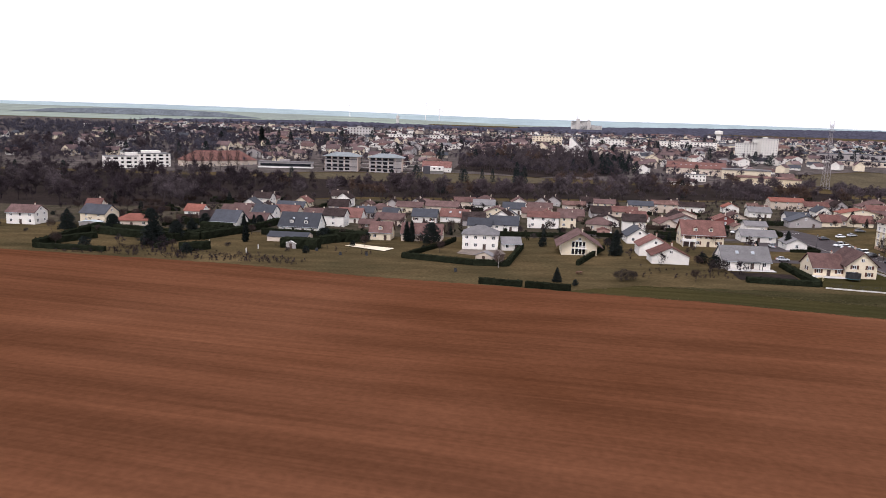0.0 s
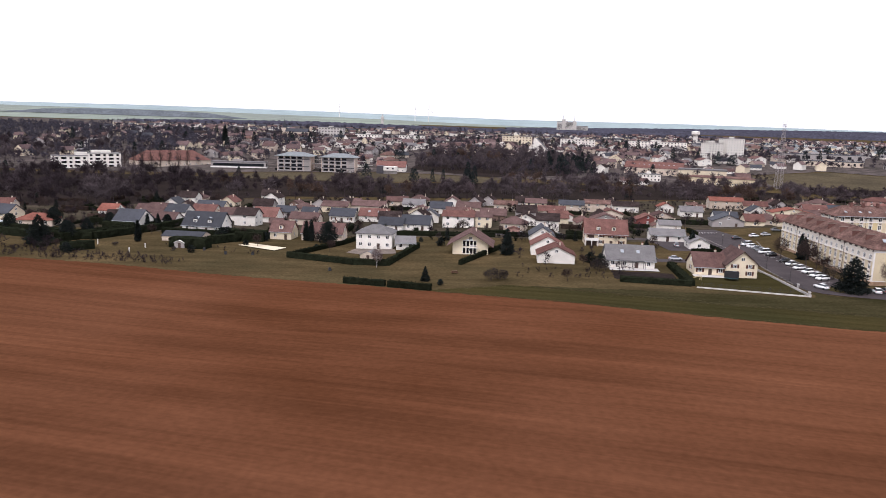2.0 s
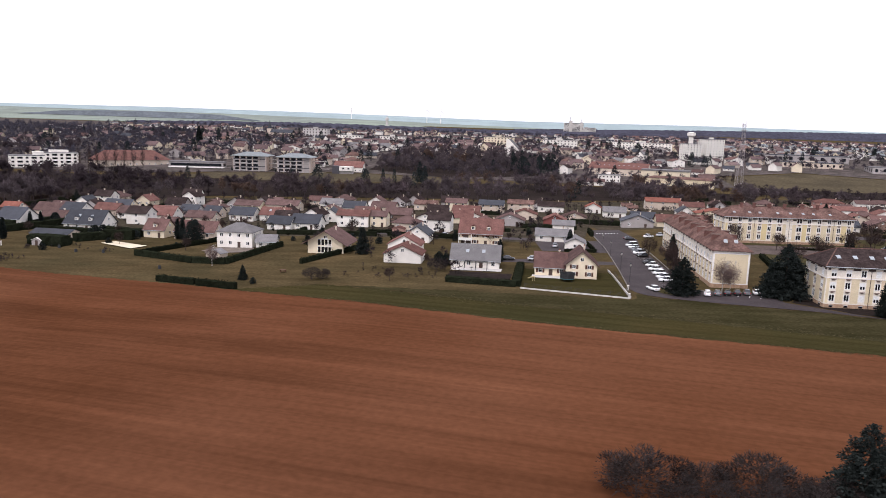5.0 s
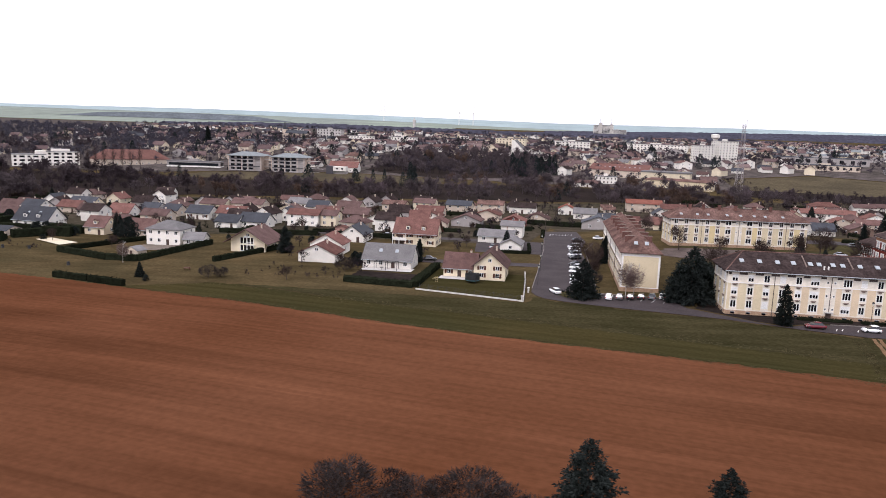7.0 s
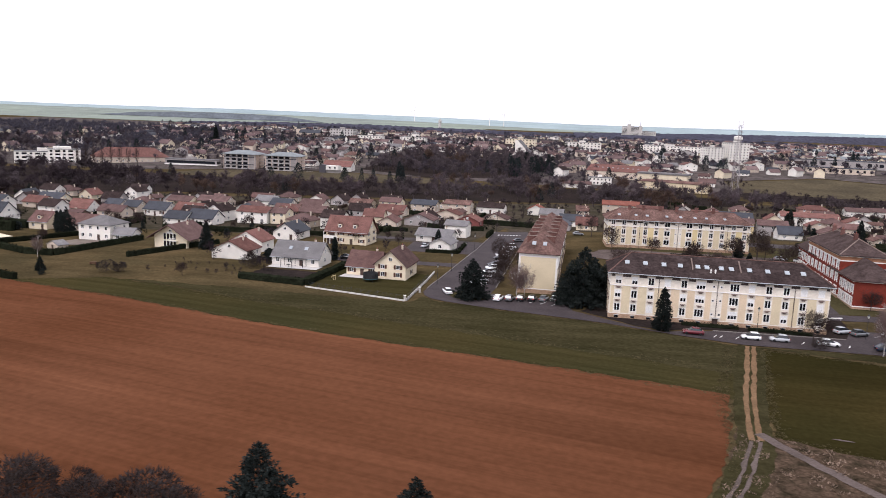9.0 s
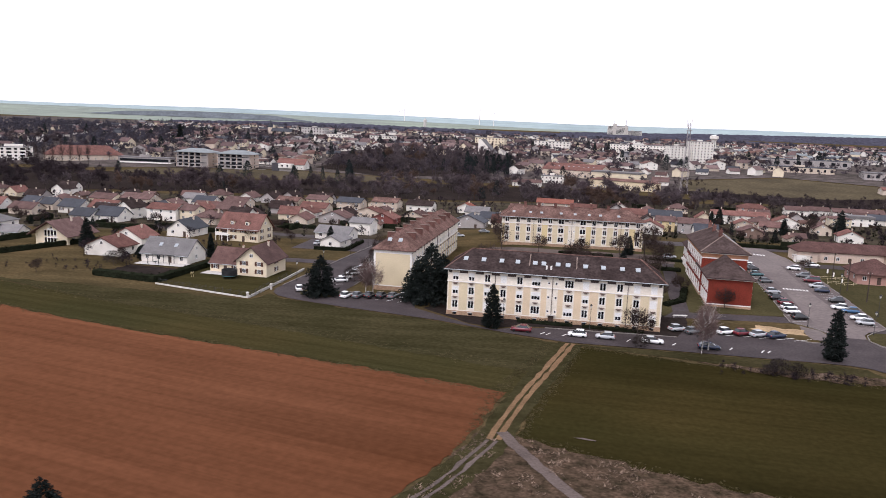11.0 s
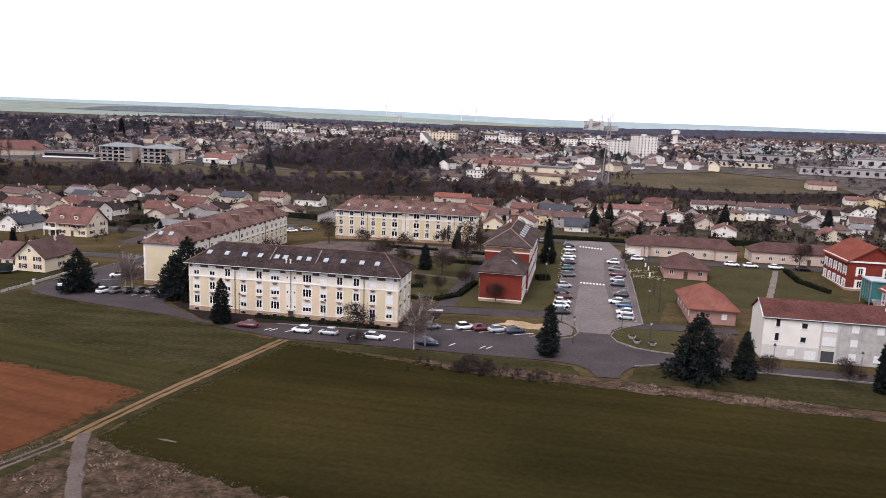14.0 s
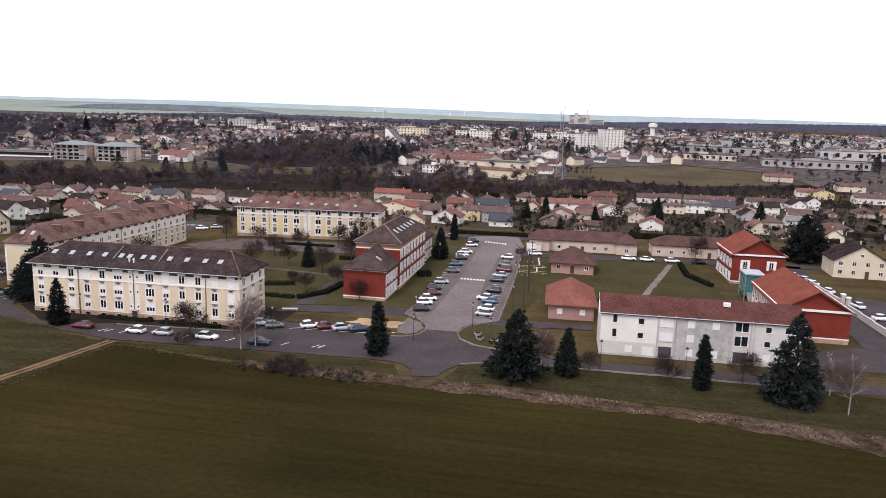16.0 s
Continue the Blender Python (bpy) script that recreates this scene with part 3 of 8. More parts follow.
def house(x, y, rot, w, d, he, rise, roof, wall, tile, front=2, sides=1, storeys=1, shutters="plain", chimneys=1, sky=0, dormers=0, door=True, note="", name="house", base=None, over=0.45, detail=True):
    """A detached house: walls with openings, roof, windows, door, chimney. Its front looks along -y before the turn rot."""
    lab = f"{WORDS[wall]} rendered {name.replace('_', ' ')} with a {FORM[roof]} {WORDS[tile]} roof{note}"
    z = min(ground_z(x, y), ground_z(x, y - d / 2)) - 0.15 if base is None else base
    root = thing(name, lab, "house" if name == "house" else name.replace("_", " "), pose(x, y, z, 0, 0, rot))
    FARAWAY[0] = y > 300
    HOUSES.append((x, y))
    near = y < 300
    allwalls = Mesh()
    he += 0.15
    faces = face_mats(w, d)
    sizes = (w, d, w, d)
    counts = (front, sides, 0, sides)
    rises = {"side": (0, rise, 0, rise), "front": (rise, 0, rise, 0)}.get(roof, (0, 0, 0, 0))
    ww, wh = (1.15, 1.25)
    floor_h = (he - 0.3) / storeys
    for fi in range(4):
        holes, wins = [], []
        n, L = counts[fi], sizes[fi]
        if he > 2.0:
            for s in range(storeys):
                for i in range(n):
                    cx = L * (i + 0.5) / n
                    if fi == 0 and s == 0 and door and i == n // 2 and n > 1:
                        holes.append((cx - 0.55, 0.12, cx + 0.55, 2.25))
                        wins.append((cx, 0.12, 1.1, 2.13, True))
                    else:
                        z0 = 0.3 + s * floor_h + min(0.9, floor_h * 0.33)
                        hh = min(wh, he - z0 - 0.25)
                        if hh < 0.5:
                            continue
                        holes.append((cx - ww / 2, z0, cx + ww / 2, z0 + hh))
                        wins.append((cx, z0, ww, hh, False))
        allwalls.add(wall_sheet(L, he, holes, rises[fi]), faces[fi])
        for cx, z0, a, b, is_door in wins:
            m = faces[fi] @ pose(cx, 0, z0)
            if is_door:
                dd = part("door", quad_data("door", a, b, 0.06, "door_dark"), None, root, at=m)
            else:
                window(root, m, a, round(b, 2), shutters if fi in (0, 1, 3) else "plain", 1)
        if rises[fi] > 2.2 and L > 5 and detail and fi != 2:
            window(root, faces[fi] @ pose(L / 2, -0.1, he + rises[fi] * 0.22), 1.0, 1.0, "plain", 1)
    part("wall", allwalls, wall, root)
    rf = part("roof", roof_shape(w, d, he, rise, roof, over), tile, root)
    slope = math.atan2(rise, (d if roof != "front" else w) / 2)
    for i in range(chimneys):
        if roof == "front":
            chimney(rf, w * 0.12, d * (0.18 - 0.4 * i), he + rise * 0.85)
        else:
            chimney(rf, w * (0.28 - 0.55 * i), d * 0.06, he + rise * 0.9)
    if roof in ("side", "hip"):
        for i in range(sky):
            k = (i + 0.7) / (sky + 0.4) - 0.5
            skylight(rf, k * w * 0.8, -d * 0.24, he + rise * 0.52 + 0.12, slope)
        for i in range(dormers):
            k = (i + 0.5) / dormers - 0.5
            dormer(rf, k * w * 0.75, -d * 0.40, he + rise * 0.16, wall=wall, tile=tile)
    FARAWAY[0] = False
    if roof == "side" and near:
        g = Mesh().tube((-w / 2 - over, -d / 2 - over - 0.05, he - 0.35), (w / 2 + over, -d / 2 - over - 0.05, he - 0.35), 0.08, 0.08, 6)
        part("gutter", g, "zinc", rf)
    return root


# ---------------------------------------------------------------- builders: blocks


def facade(root, m, L, he, bays, floors, sill0, step, wh, panel_of, small=(), double=(), stone=1.15, seed=1, panels=True):
    """A plastered front with white window bays, coloured fields between them, a string course, dark frieze and stone base."""
    rnd = random.Random(seed)
    pitch = L / bays
    holes, wins = [], []
    for i in range(bays):
        cx = pitch * (i + 0.5)
        for k in range(floors):
            z0 = sill0 + k * step
            if i in small:
                for o in (-0.8, 0.8):
                    wins.append((cx + o, z0 + 0.5, 0.55, 0.6, "plain", 0))
            elif i in double:
                wins.append((cx, z0, 1.95, wh, rnd.choice(("plain", "plain", "plain", "half")), 2))
            else:
                wins.append((cx, z0, 1.32, wh, rnd.choice(("plain", "plain", "plain", "closed", "half")), 1))
    holes = [(c - a / 2, z, c + a / 2, z + b) for c, z, a, b, _, _ in wins]
    wall = part("wall", wall_sheet(L, he, holes), "bay_plaster", root, "off-white plastered window bays", at=m)
    for c, z, a, b, st, mu in wins:
        window(root, m @ pose(c, 0, z), a, b, st, mu)
    part("plinth", Mesh().box(-0.06, -0.08, 0, L + 0.06, 0, stone), "stone", wall, "rough ochre stone base")
    if panels:
        top = sill0 + (floors - 1) * step - 0.45
        for i in range(bays + 1):
            a = 0.25 if i == 0 else pitch * (i - 0.5) + (1.18 if (i - 1) in double else 0.88)
            b = L - 0.25 if i == bays else pitch * (i + 0.5) - (1.18 if i in double else 0.88)
            if (i - 1) in small:
                a = pitch * (i - 0.5) + 1.2
            if i in small:
                b = pitch * (i + 0.5) - 1.2
            if b - a > 0.4:
                part("panel", Mesh().box(a, -0.04, stone + 0.25, b, 0, top), panel_of(i), root, at=m)
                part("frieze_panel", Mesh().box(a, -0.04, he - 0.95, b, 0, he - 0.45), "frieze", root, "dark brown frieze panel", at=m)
        part("string_course", Mesh().box(0, -0.12, top + 0.05, L, 0, top + 0.25), "trim", root, at=m)
        for i in range(bays):
            if i in small:
                continue
            cx = pitch * (i + 0.5)
            for k in range(floors - 1):
                z0 = sill0 + k * step + wh + 0.55
                part("balcony_plate", Mesh().box(cx - 0.6, -0.3, z0 + .18, cx + 0.6, 0, z0 + 0.32).box(cx - 0.34, -0.18, z0 - .12, cx + 0.34, 0, z0 + 0.18), "parapet", root, "small moulded ledge under the window", at=m)
    part("cornice", Mesh().box(-0.3, -0.35, he - 0.3, L + 0.3, 0, he - 0.02), "trim", root, "white moulded cornice", at=m)
    if not FARAWAY[0]:
        for i in range(bays):
            cx = pitch * (i + .5)
            if i in small:
                part("door", Mesh().box(cx - .6, -.12, .1, cx + .6, -.08, stone + .7), "door_dark", root, "dark panelled entrance door", at=m)
                part("canopy", Mesh().box(cx - .9, -.7, stone + .75, cx + .9, 0, stone + .9), "concrete", root, at=m)
                continue
            part("cellar_window", Mesh().box(cx - .45, -.12, .3, cx + .45, -.08, .8), "pane", root, at=m)
            part("cellar_lintel", Mesh().box(cx - .6, -.14, .82, cx + .6, -.08, .98), "concrete", root, at=m)
    return wall


def plain_side(root, m, L, he, field, stone=1.15):
    wall = part("wall", wall_sheet(L, he, []), "trim", root, at=m)
    part("panel", Mesh().box(0.5, -0.04, stone + 0.25, L - 0.5, 0, he - 1.1), field, root, at=m)
    part("plinth", Mesh().box(-0.06, -0.08, 0, L + 0.06, 0, stone), "stone", wall, "rough ochre stone base")
    part("cornice", Mesh().box(-0.3, -0.35, he - 0.3, L + 0.3, 0, he - 0.02), "trim", root, at=m)


def downpipe(root, m, x, he):
    part("downpipe", Mesh().tube((x, -0.14, 0.1), (x, -0.14, he - 0.3), 0.07, 0.07, 6), "frieze", root, at=m)


# ---------------------------------------------------------------- builders: vehicles


def loft(s, secs):
    """Joins equal rings of points."""
    n, k = len(s.v), len(secs[0])
    for r in secs:
        s.v += r
    for i in range(len(secs) - 1):
        for j in range(k):
            q = (j + 1) % k
            s.f.append((n + i * k + j, n + i * k + q, n + (i + 1) * k + q, n + (i + 1) * k + j))
    s.f.append(tuple(n + j for j in range(k))[::-1])
    s.f.append(tuple(n + (len(secs) - 1) * k + j for j in range(k)))


def car_proto(paint, shape):
    """A parked car pointing along +x. shape: hatch, saloon or van."""
    L, W, H = {"hatch": (3.85, 1.74, 1.55), "saloon": (4.35, 1.76, 1.48), "van": (4.6, 1.85, 1.85)}[shape]
    word = paint.replace("paint_", "")
    root = thing("car", f"parked {word} {dict(hatch='hatchback', saloon='saloon', van='van')[shape]} car with dark windows", "car", group="parked cars")
    a, b, hw, z0, zb = -L / 2, L / 2, W / 2, 0.24, 0.92 if shape != "van" else 0.98

    def ring(x, w, lo, hi):
        return [(x, -w, lo), (x, w, lo), (x, w * 1.02, (lo + hi) / 2), (x, w * 0.93, hi), (x, -w * 0.93, hi), (x, -w * 1.02, (lo + hi) / 2)]
    s = Mesh()
    nose = 0.70 if shape != "van" else 0.8
    loft(s, [ring(a, hw * 0.80, 0.38, 0.72), ring(a + 0.12, hw * 0.95, z0, zb - 0.02), ring(a + 0.7, hw, z0, zb), ring(0.25, hw, z0, zb),
             ring(b - 1.0, hw, z0, zb - 0.03), ring(b - 0.25, hw * 0.93, z0, nose + 0.08), ring(b, hw * 0.74, 0.36, nose - 0.06)])
    body = part("body", s, paint, root)
    rear = {"hatch": a + 0.22, "saloon": a + 0.38, "van": a + 0.12}[shape]
    front = {"hatch": b - 0.85, "saloon": b - 1.05, "van": b - 0.7}[shape]
    rr, rf = rear + ((0.62 if shape == "saloon" else 0.4) if shape != "van" else 0.2), front - 0.95
    g = Mesh()
    loft(g, [[(rear, -hw * .88, zb - .04), (rear, hw * .88, zb - .04), (rear + .01, hw * .86, zb), (rear + .01, -hw * .86, zb)],
             [(rr, -hw * .9, zb - .04), (rr, hw * .9, zb - .04), (rr, hw * .72, H - .05), (rr, -hw * .72, H - .05)],
             [(rf, -hw * .9, zb - .04), (rf, hw * .9, zb - .04), (rf, hw * .72, H - .05), (rf, -hw * .72, H - .05)],
             [(front, -hw * .88, zb - .05), (front, hw * .88, zb - .05), (front - .01, hw * .86, zb), (front - .01, -hw * .86, zb)]])
    # Solid and dark in place of an unlit cabin.
    part("glass", g, "pane", root, "dark opaque car windows")
    r = Mesh()
    loft(r, [[(rr - .06, -hw * .68, H - .06), (rr - .06, hw * .68, H - .06), (rr + .02, hw * .60, H - .01), (rr + .02, -hw * .60, H - .01)],
             [(rr + .2, -hw * .74, H - .07), (rr + .2, hw * .74, H - .07), (rr + .2, hw * .62, H + .02), (rr + .2, -hw * .62, H + .02)],
             [(rf - .1, -hw * .74, H - .07), (rf - .1, hw * .74, H - .07), (rf - .1, hw * .62, H + .01), (rf - .1, -hw * .62, H + .01)],
             [(rf + .06, -hw * .68, H - .08), (rf + .06, hw * .68, H - .08), (rf + .04, hw * .6, H - .03), (rf + .04, -hw * .6, H - .03)]])
    top = part("roof", r, paint, root)
    for ob in (body, top):
        for p in ob.data.polygons:
            p.use_smooth = len(p.vertices) == 4
    for x in (a + 0.75, b - 0.78):
        for sy in (-1, 1):
            part("wheel", cached(("tyre",), lambda: Mesh().tube((0, -.1, 0), (0, .1, 0), .31, .31, 14).data("tyre", "rubber")), None, root, at=pose(x, sy * (hw - .09), .31))
    for sy in (-1, 1):
        part("headlight", Mesh().box(b - .3, sy * hw * .72 - .16, .55, b - .07, sy * hw * .72 + .16, .68), "lamp_glass", root)
        part("tail_light", Mesh().box(a + .0, sy * hw * .74 - .13, .62, a + .13, sy * hw * .74 + .13, .82), "tail_light", root)
    return root


CARS = {}


def car(x, y, rot, paint="paint_white", shape="hatch"):
    m = pose(x, y, ground_z(x, y) + 0.13, 0, 0, rot)
    if (paint, shape) not in CARS:
        CARS[paint, shape] = car_proto(paint, shape)
        CARS[paint, shape].matrix_basis = m
        return CARS[paint, shape]
    return copy_thing(CARS[paint, shape], m)


# ---------------------------------------------------------------- builders: plants


def limb(s, rnd, p, d, length, r, depth):
    """A forking limb of tapered pieces."""
    q = p + d * length
    s.tube(p, q, r, r * .65, 5 if depth > 1 else 3, False)
    if depth:
        for _ in range(3):
            o = Vector((rnd.gauss(0, 1), rnd.gauss(0, 1), rnd.gauss(.5, .6))).normalized()
            limb(s, rnd, p.lerp(q, rnd.uniform(.5, 1)), (d + o * .7).normalized(), length * rnd.uniform(.55, .8), r * .55, depth - 1)


def bare_tree_data(seed, height, wide, low, n, width, up=.55, thick=.009):
    """A leafless tree: trunk and forking limbs, and a crown of many single twigs. low: where the crown starts."""
    rnd = random.Random(seed)
    s, tw = Mesh(), Mesh()
    lo = height * low
    s.tube((0, 0, -.3), (0, 0, lo + .2), height * thick * 2.3, height * thick * 1.8, 7, False)
    s.tube((0, 0, lo), (height * .02, height * .01, height * .7), height * thick * 1.8, height * .006, 6, False)
    for i in range(7):
        a, k = rnd.uniform(0, 6.28), i / 6
        limb(s, rnd, Vector((0, 0, lo + height * .4 * k)), Vector((math.cos(a), math.sin(a), .6 + k)).normalized(), height * .2, height * thick, 2)
    cz, rz = (lo + height) / 2, (height - lo) / 2
    lumps = [Vector((rnd.gauss(0, .45), rnd.gauss(0, .45), rnd.gauss(0, .4))) for _ in range(9)]
    for _ in range(n):
        c = rnd.choice(lumps)
        o = (c * .9 + Vector((rnd.gauss(0, .3), rnd.gauss(0, .3), rnd.gauss(0, .3))))
        if o.length > 1:
            o = o.normalized() * rnd.uniform(.75, 1.0)
        p = Vector((o.x * wide, o.y * wide, cz + o.z * rz))
        d = (Vector((o.x, o.y, o.z * .6 + up)) + Vector((rnd.gauss(0, .45), rnd.gauss(0, .45), rnd.gauss(0, .35)))).normalized()
        L = height * rnd.uniform(.07, .15)
        side = d.orthogonal().normalized()
        side.rotate(Matrix.Rotation(rnd.uniform(0, 6.28), 3, d))
        side *= width * rnd.uniform(.6, 1.3)
        tw.poly(p - side, p + side, p + d * L)
    return s, tw


def needle_tree_data(seed, height, radius, tiers=None, droop=0.25, skirt=0.4, full=0.8, ragged=0.3):
    """A conifer: whorls of branches of uneven length, each a string of ragged tufts. full: below 1 for a fuller, rounder outline."""
    rnd = random.Random(seed)
    tr, cr = Mesh(), Mesh()
    tr.tube((0, 0, -0.3), (0, 0, height * 0.97), height * 0.02, 0.03, 7)
    tiers = tiers or int(height * 2.2)
    lean = [rnd.uniform(1 - ragged, 1 + ragged * .5) for _ in range(40)]
    for i in range(tiers):
        k = i / (tiers - 1)
        z = skirt + (height - skirt) * k * (1 - .02 * k)
        rad = radius * max(1 - k, 0) ** full * (1 if k > .12 else .8 + k * 1.7) + 0.12
        n = max(5, int(11 * (1 - k * 0.5)))
        a0 = rnd.uniform(0, 6.28)
        for j in range(n):
            a = a0 + 6.28 * j / n + rnd.uniform(-0.3, 0.3)
            side = lean[int(a * 3) % 6 + 6 * (i // 3 % 6)]
            L = rad * side * rnd.uniform(0.75, 1.1)
            d = Vector((math.cos(a), math.sin(a), 0))
            base = Vector((0, 0, z + rnd.uniform(-0.2, 0.2)))
            tip = base + d * L + Vector((0, 0, -droop * L + rnd.uniform(-.1, .35)))
            tuft = .15 + .065 * L
            for q in (.45, .62, .78, .9, 1.0):
                c = base.lerp(tip, q)
                for _ in range(7):
                    o = Vector((rnd.gauss(0, 1), rnd.gauss(0, 1), rnd.gauss(0, .8))).normalized()
                    p = c + o * tuft * rnd.uniform(.3, 1.0)
                    u = (o + d * .7 + Vector((0, 0, rnd.uniform(-.6, .3)))).normalized() * tuft * rnd.uniform(.9, 1.7)
                    w = u.orthogonal().normalized()
                    w.rotate(Matrix.Rotation(rnd.uniform(0, 6.28), 3, u.normalized()))
                    w *= tuft * .45
                    cr.poly(p - w, p + w, p + u)
    return tr, cr


def clump_tree_data(seed, height, radius, lumps, low=.12, grain=.30, per=210):
    """An evergreen with a bushy crown: lumps of foliage piled round the stem."""
    rnd = random.Random(seed)
    tr, cr = Mesh(), Mesh()
    tr.tube((0, 0, -.3), (0, 0, height * .8), height * .025, .05, 7)
    for i in range(lumps):
        k = (i + .5) / lumps
        a = i * 2.4 + rnd.uniform(-.5, .5)
        prof = math.sin(math.pi * min(1, .18 + .82 * (k ** .9) * .98)) ** .7
        out = radius * prof * rnd.uniform(.45, .78)
        c = Vector((math.cos(a) * out, math.sin(a) * out, height * (low + (.94 - low) * k)))
        r = radius * rnd.uniform(.28, .42) * (.6 + .5 * prof)
        tr.tube((0, 0, max(.5, c.z - r)), tuple(c), .09, .04, 4, False)
        for _ in range(per):
            o = Vector((rnd.gauss(0, 1), rnd.gauss(0, 1), rnd.gauss(.15, 1))).normalized()
            p = c + Vector((o.x * r, o.y * r, o.z * r * .75)) * rnd.uniform(.7, 1.05)
            u = (o + Vector((rnd.gauss(0, .6), rnd.gauss(0, .6), rnd.gauss(.1, .6)))).normalized() * grain * rnd.uniform(.7, 1.5)
            w = u.orthogonal().normalized()
            w.rotate(Matrix.Rotation(rnd.uniform(0, 6.28), 3, u.normalized()))
            w *= grain * rnd.uniform(.4, .7)
            cr.poly(p - w, p + w, p + u)
    return tr, cr


TREES = {}


def tree(kind, x, y, size=1.0, rot=None, label=""):
    """Plants a tree; the same few forms are turned and scaled."""
    rnd = random.Random(int(x * 13 + y * 7))
    rot = rnd.uniform(0, 360) if rot is None else rot
    m = pose(x, y, ground_z(x, y) - 0.05, 0, 0, rot) @ Matrix.Scale(size, 4)
    key = (kind, rnd.randrange(2))
    if key not in TREES:
        sd = 10 * key[1] + len(kind)
        if kind in ("cone", "fir", "spruce", "cypress", "cedar", "column", "pine", "globe", "broad"):
            tr, cr = {"spruce": lambda: needle_tree_data(sd, 10, 3.5, 30, .2, .35, .72), "cypress": lambda: needle_tree_data(sd, 8, 1.25, 26, -0.4, 0.2, .5, .15),
                      "column": lambda: needle_tree_data(sd, 10, 2.75, 32, -0.1, 0.2, .62, .22), "cedar": lambda: clump_tree_data(sd, 10, 4.6, 34, .15),
                      "pine": lambda: clump_tree_data(sd, 9.5, 4.0, 40, .12), "broad": lambda: needle_tree_data(sd, 10, 4.3, 30, .1, .5, .6, .4), "cone": lambda: needle_tree_data(sd, 10, 2.2, 30, -.1, .2, .58, .25), "globe": lambda: clump_tree_data(sd, 3.4, 2.0, 14, .1, .28, 80), "fir": lambda: needle_tree_data(sd, 8, 1.9, 14, -.05, .2, .6, .25)}[kind]()
            names, words = ("bark", "needles"), {"spruce": "dark green spruce tree with drooping branches", "cypress": "narrow dark green cypress tree",
                                                 "column": "dark green conical evergreen tree", "cedar": "broad dark green cedar tree", "pine": "bushy dark green pine tree", "broad": "broad dark green conifer with an uneven crown", "globe": "rounded dark evergreen garden bush", "fir": "small dark green garden fir", "cone": "slender dark green conical evergreen tree"}[kind]
        else:
            tr, cr = {"bare": lambda: bare_tree_data(sd, 10, 3.4, .25, 1600, .043), "birch": lambda: bare_tree_data(sd, 9, 2.1, .3, 1900, .028, .1, .0055),
                      "round": lambda: bare_tree_data(sd, 6, 2.6, .28, 1700, .035), "bush": lambda: bare_tree_data(sd, 3.2, 2.2, .02, 1700, .038), "poplar": lambda: bare_tree_data(sd, 20, 1.6, .12, 520, .035, 1.6, .006)}[kind]()
            names = {"bare": ("bark", "twigs"), "birch": ("birch_bark", "twigs_pink"), "round": ("bark", "twigs"), "bush": ("bark", "shrub"), "poplar": ("bark", "twigs")}[kind]
            words = {"bare": "leafless broadleaf tree with brown branches", "birch": "leafless birch tree with white trunk", "round": "leafless pruned tree with a dense round crown",
                     "bush": "leafless brown bush with dense twigs", "poplar": "tall narrow leafless poplar tree"}[kind]
        low = kind in ("bush", "globe")
        root = thing("bush" if low else "tree", label or words, "bush" if low else "tree")
        part("trunk", tr, names[0], root)
        part("crown", cr, names[1], root)
        root.matrix_basis = m
        TREES[key] = root
        return root
    ob = copy_thing(TREES[key], Matrix.Identity(4))
    ob.matrix_basis = m
    return tagged(ob, label) if label else ob


def hedge_shape(pts, w, h, seed=0):
    """A clipped hedge along a line: a rough body and tufts of leaves standing out of it."""
    rnd = random.Random(seed)
    s = Mesh()
    for (x0, y0), (x1, y1) in zip(pts, pts[1:]):
        L = math.hypot(x1 - x0, y1 - y0)
        n = max(2, int(L / 1.2))
        d = Vector(((x1 - x0) / L, (y1 - y0) / L, 0))
        t = Vector((-d.y, d.x, 0))
        rings = []
        for i in range(n + 1):
            c = Vector((x0, y0, 0)).lerp(Vector((x1, y1, 0)), i / n)
            g = ground_z(c.x, c.y)
            r = []
            for u, v in ((-1, 0), (-1.02, .5), (-.95, .95), (-.5, 1.02), (.5, 1.0), (.95, .93), (1.02, .5), (1, 0)):
                p = c + t * (u * w / 2 * rnd.uniform(.85, 1.15))
                r.append((p.x, p.y, g - 0.1 + v * h * rnd.uniform(.93, 1.06)))
            rings.append(r)
        loft(s, rings)
        for _ in range(int(L * 14)):
            k, u, v = rnd.random(), rnd.choice((-1, -1, 1, 0)), rnd.random()
            c = Vector((x0, y0, 0)).lerp(Vector((x1, y1, 0)), k)
            if u == 0:
                p = c + t * rnd.uniform(-w / 2, w / 2) + Vector((0, 0, ground_z(c.x, c.y) + h))
            else:
                p = c + t * u * w / 2 + Vector((0, 0, ground_z(c.x, c.y) + v * h))
            a, b = [Vector((rnd.uniform(-.3, .3), rnd.uniform(-.3, .3), rnd.uniform(-.1, .3))) for _ in range(2)]
            s.poly(p - a * .5, p + b, p + a)
    return s


def hedge(pts, w, h, label="clipped dark evergreen hedge", material="hedge"):
    return single("hedge", hedge_shape(pts, w, h, int(pts[0][0] * 10)), material, label, "hedge")


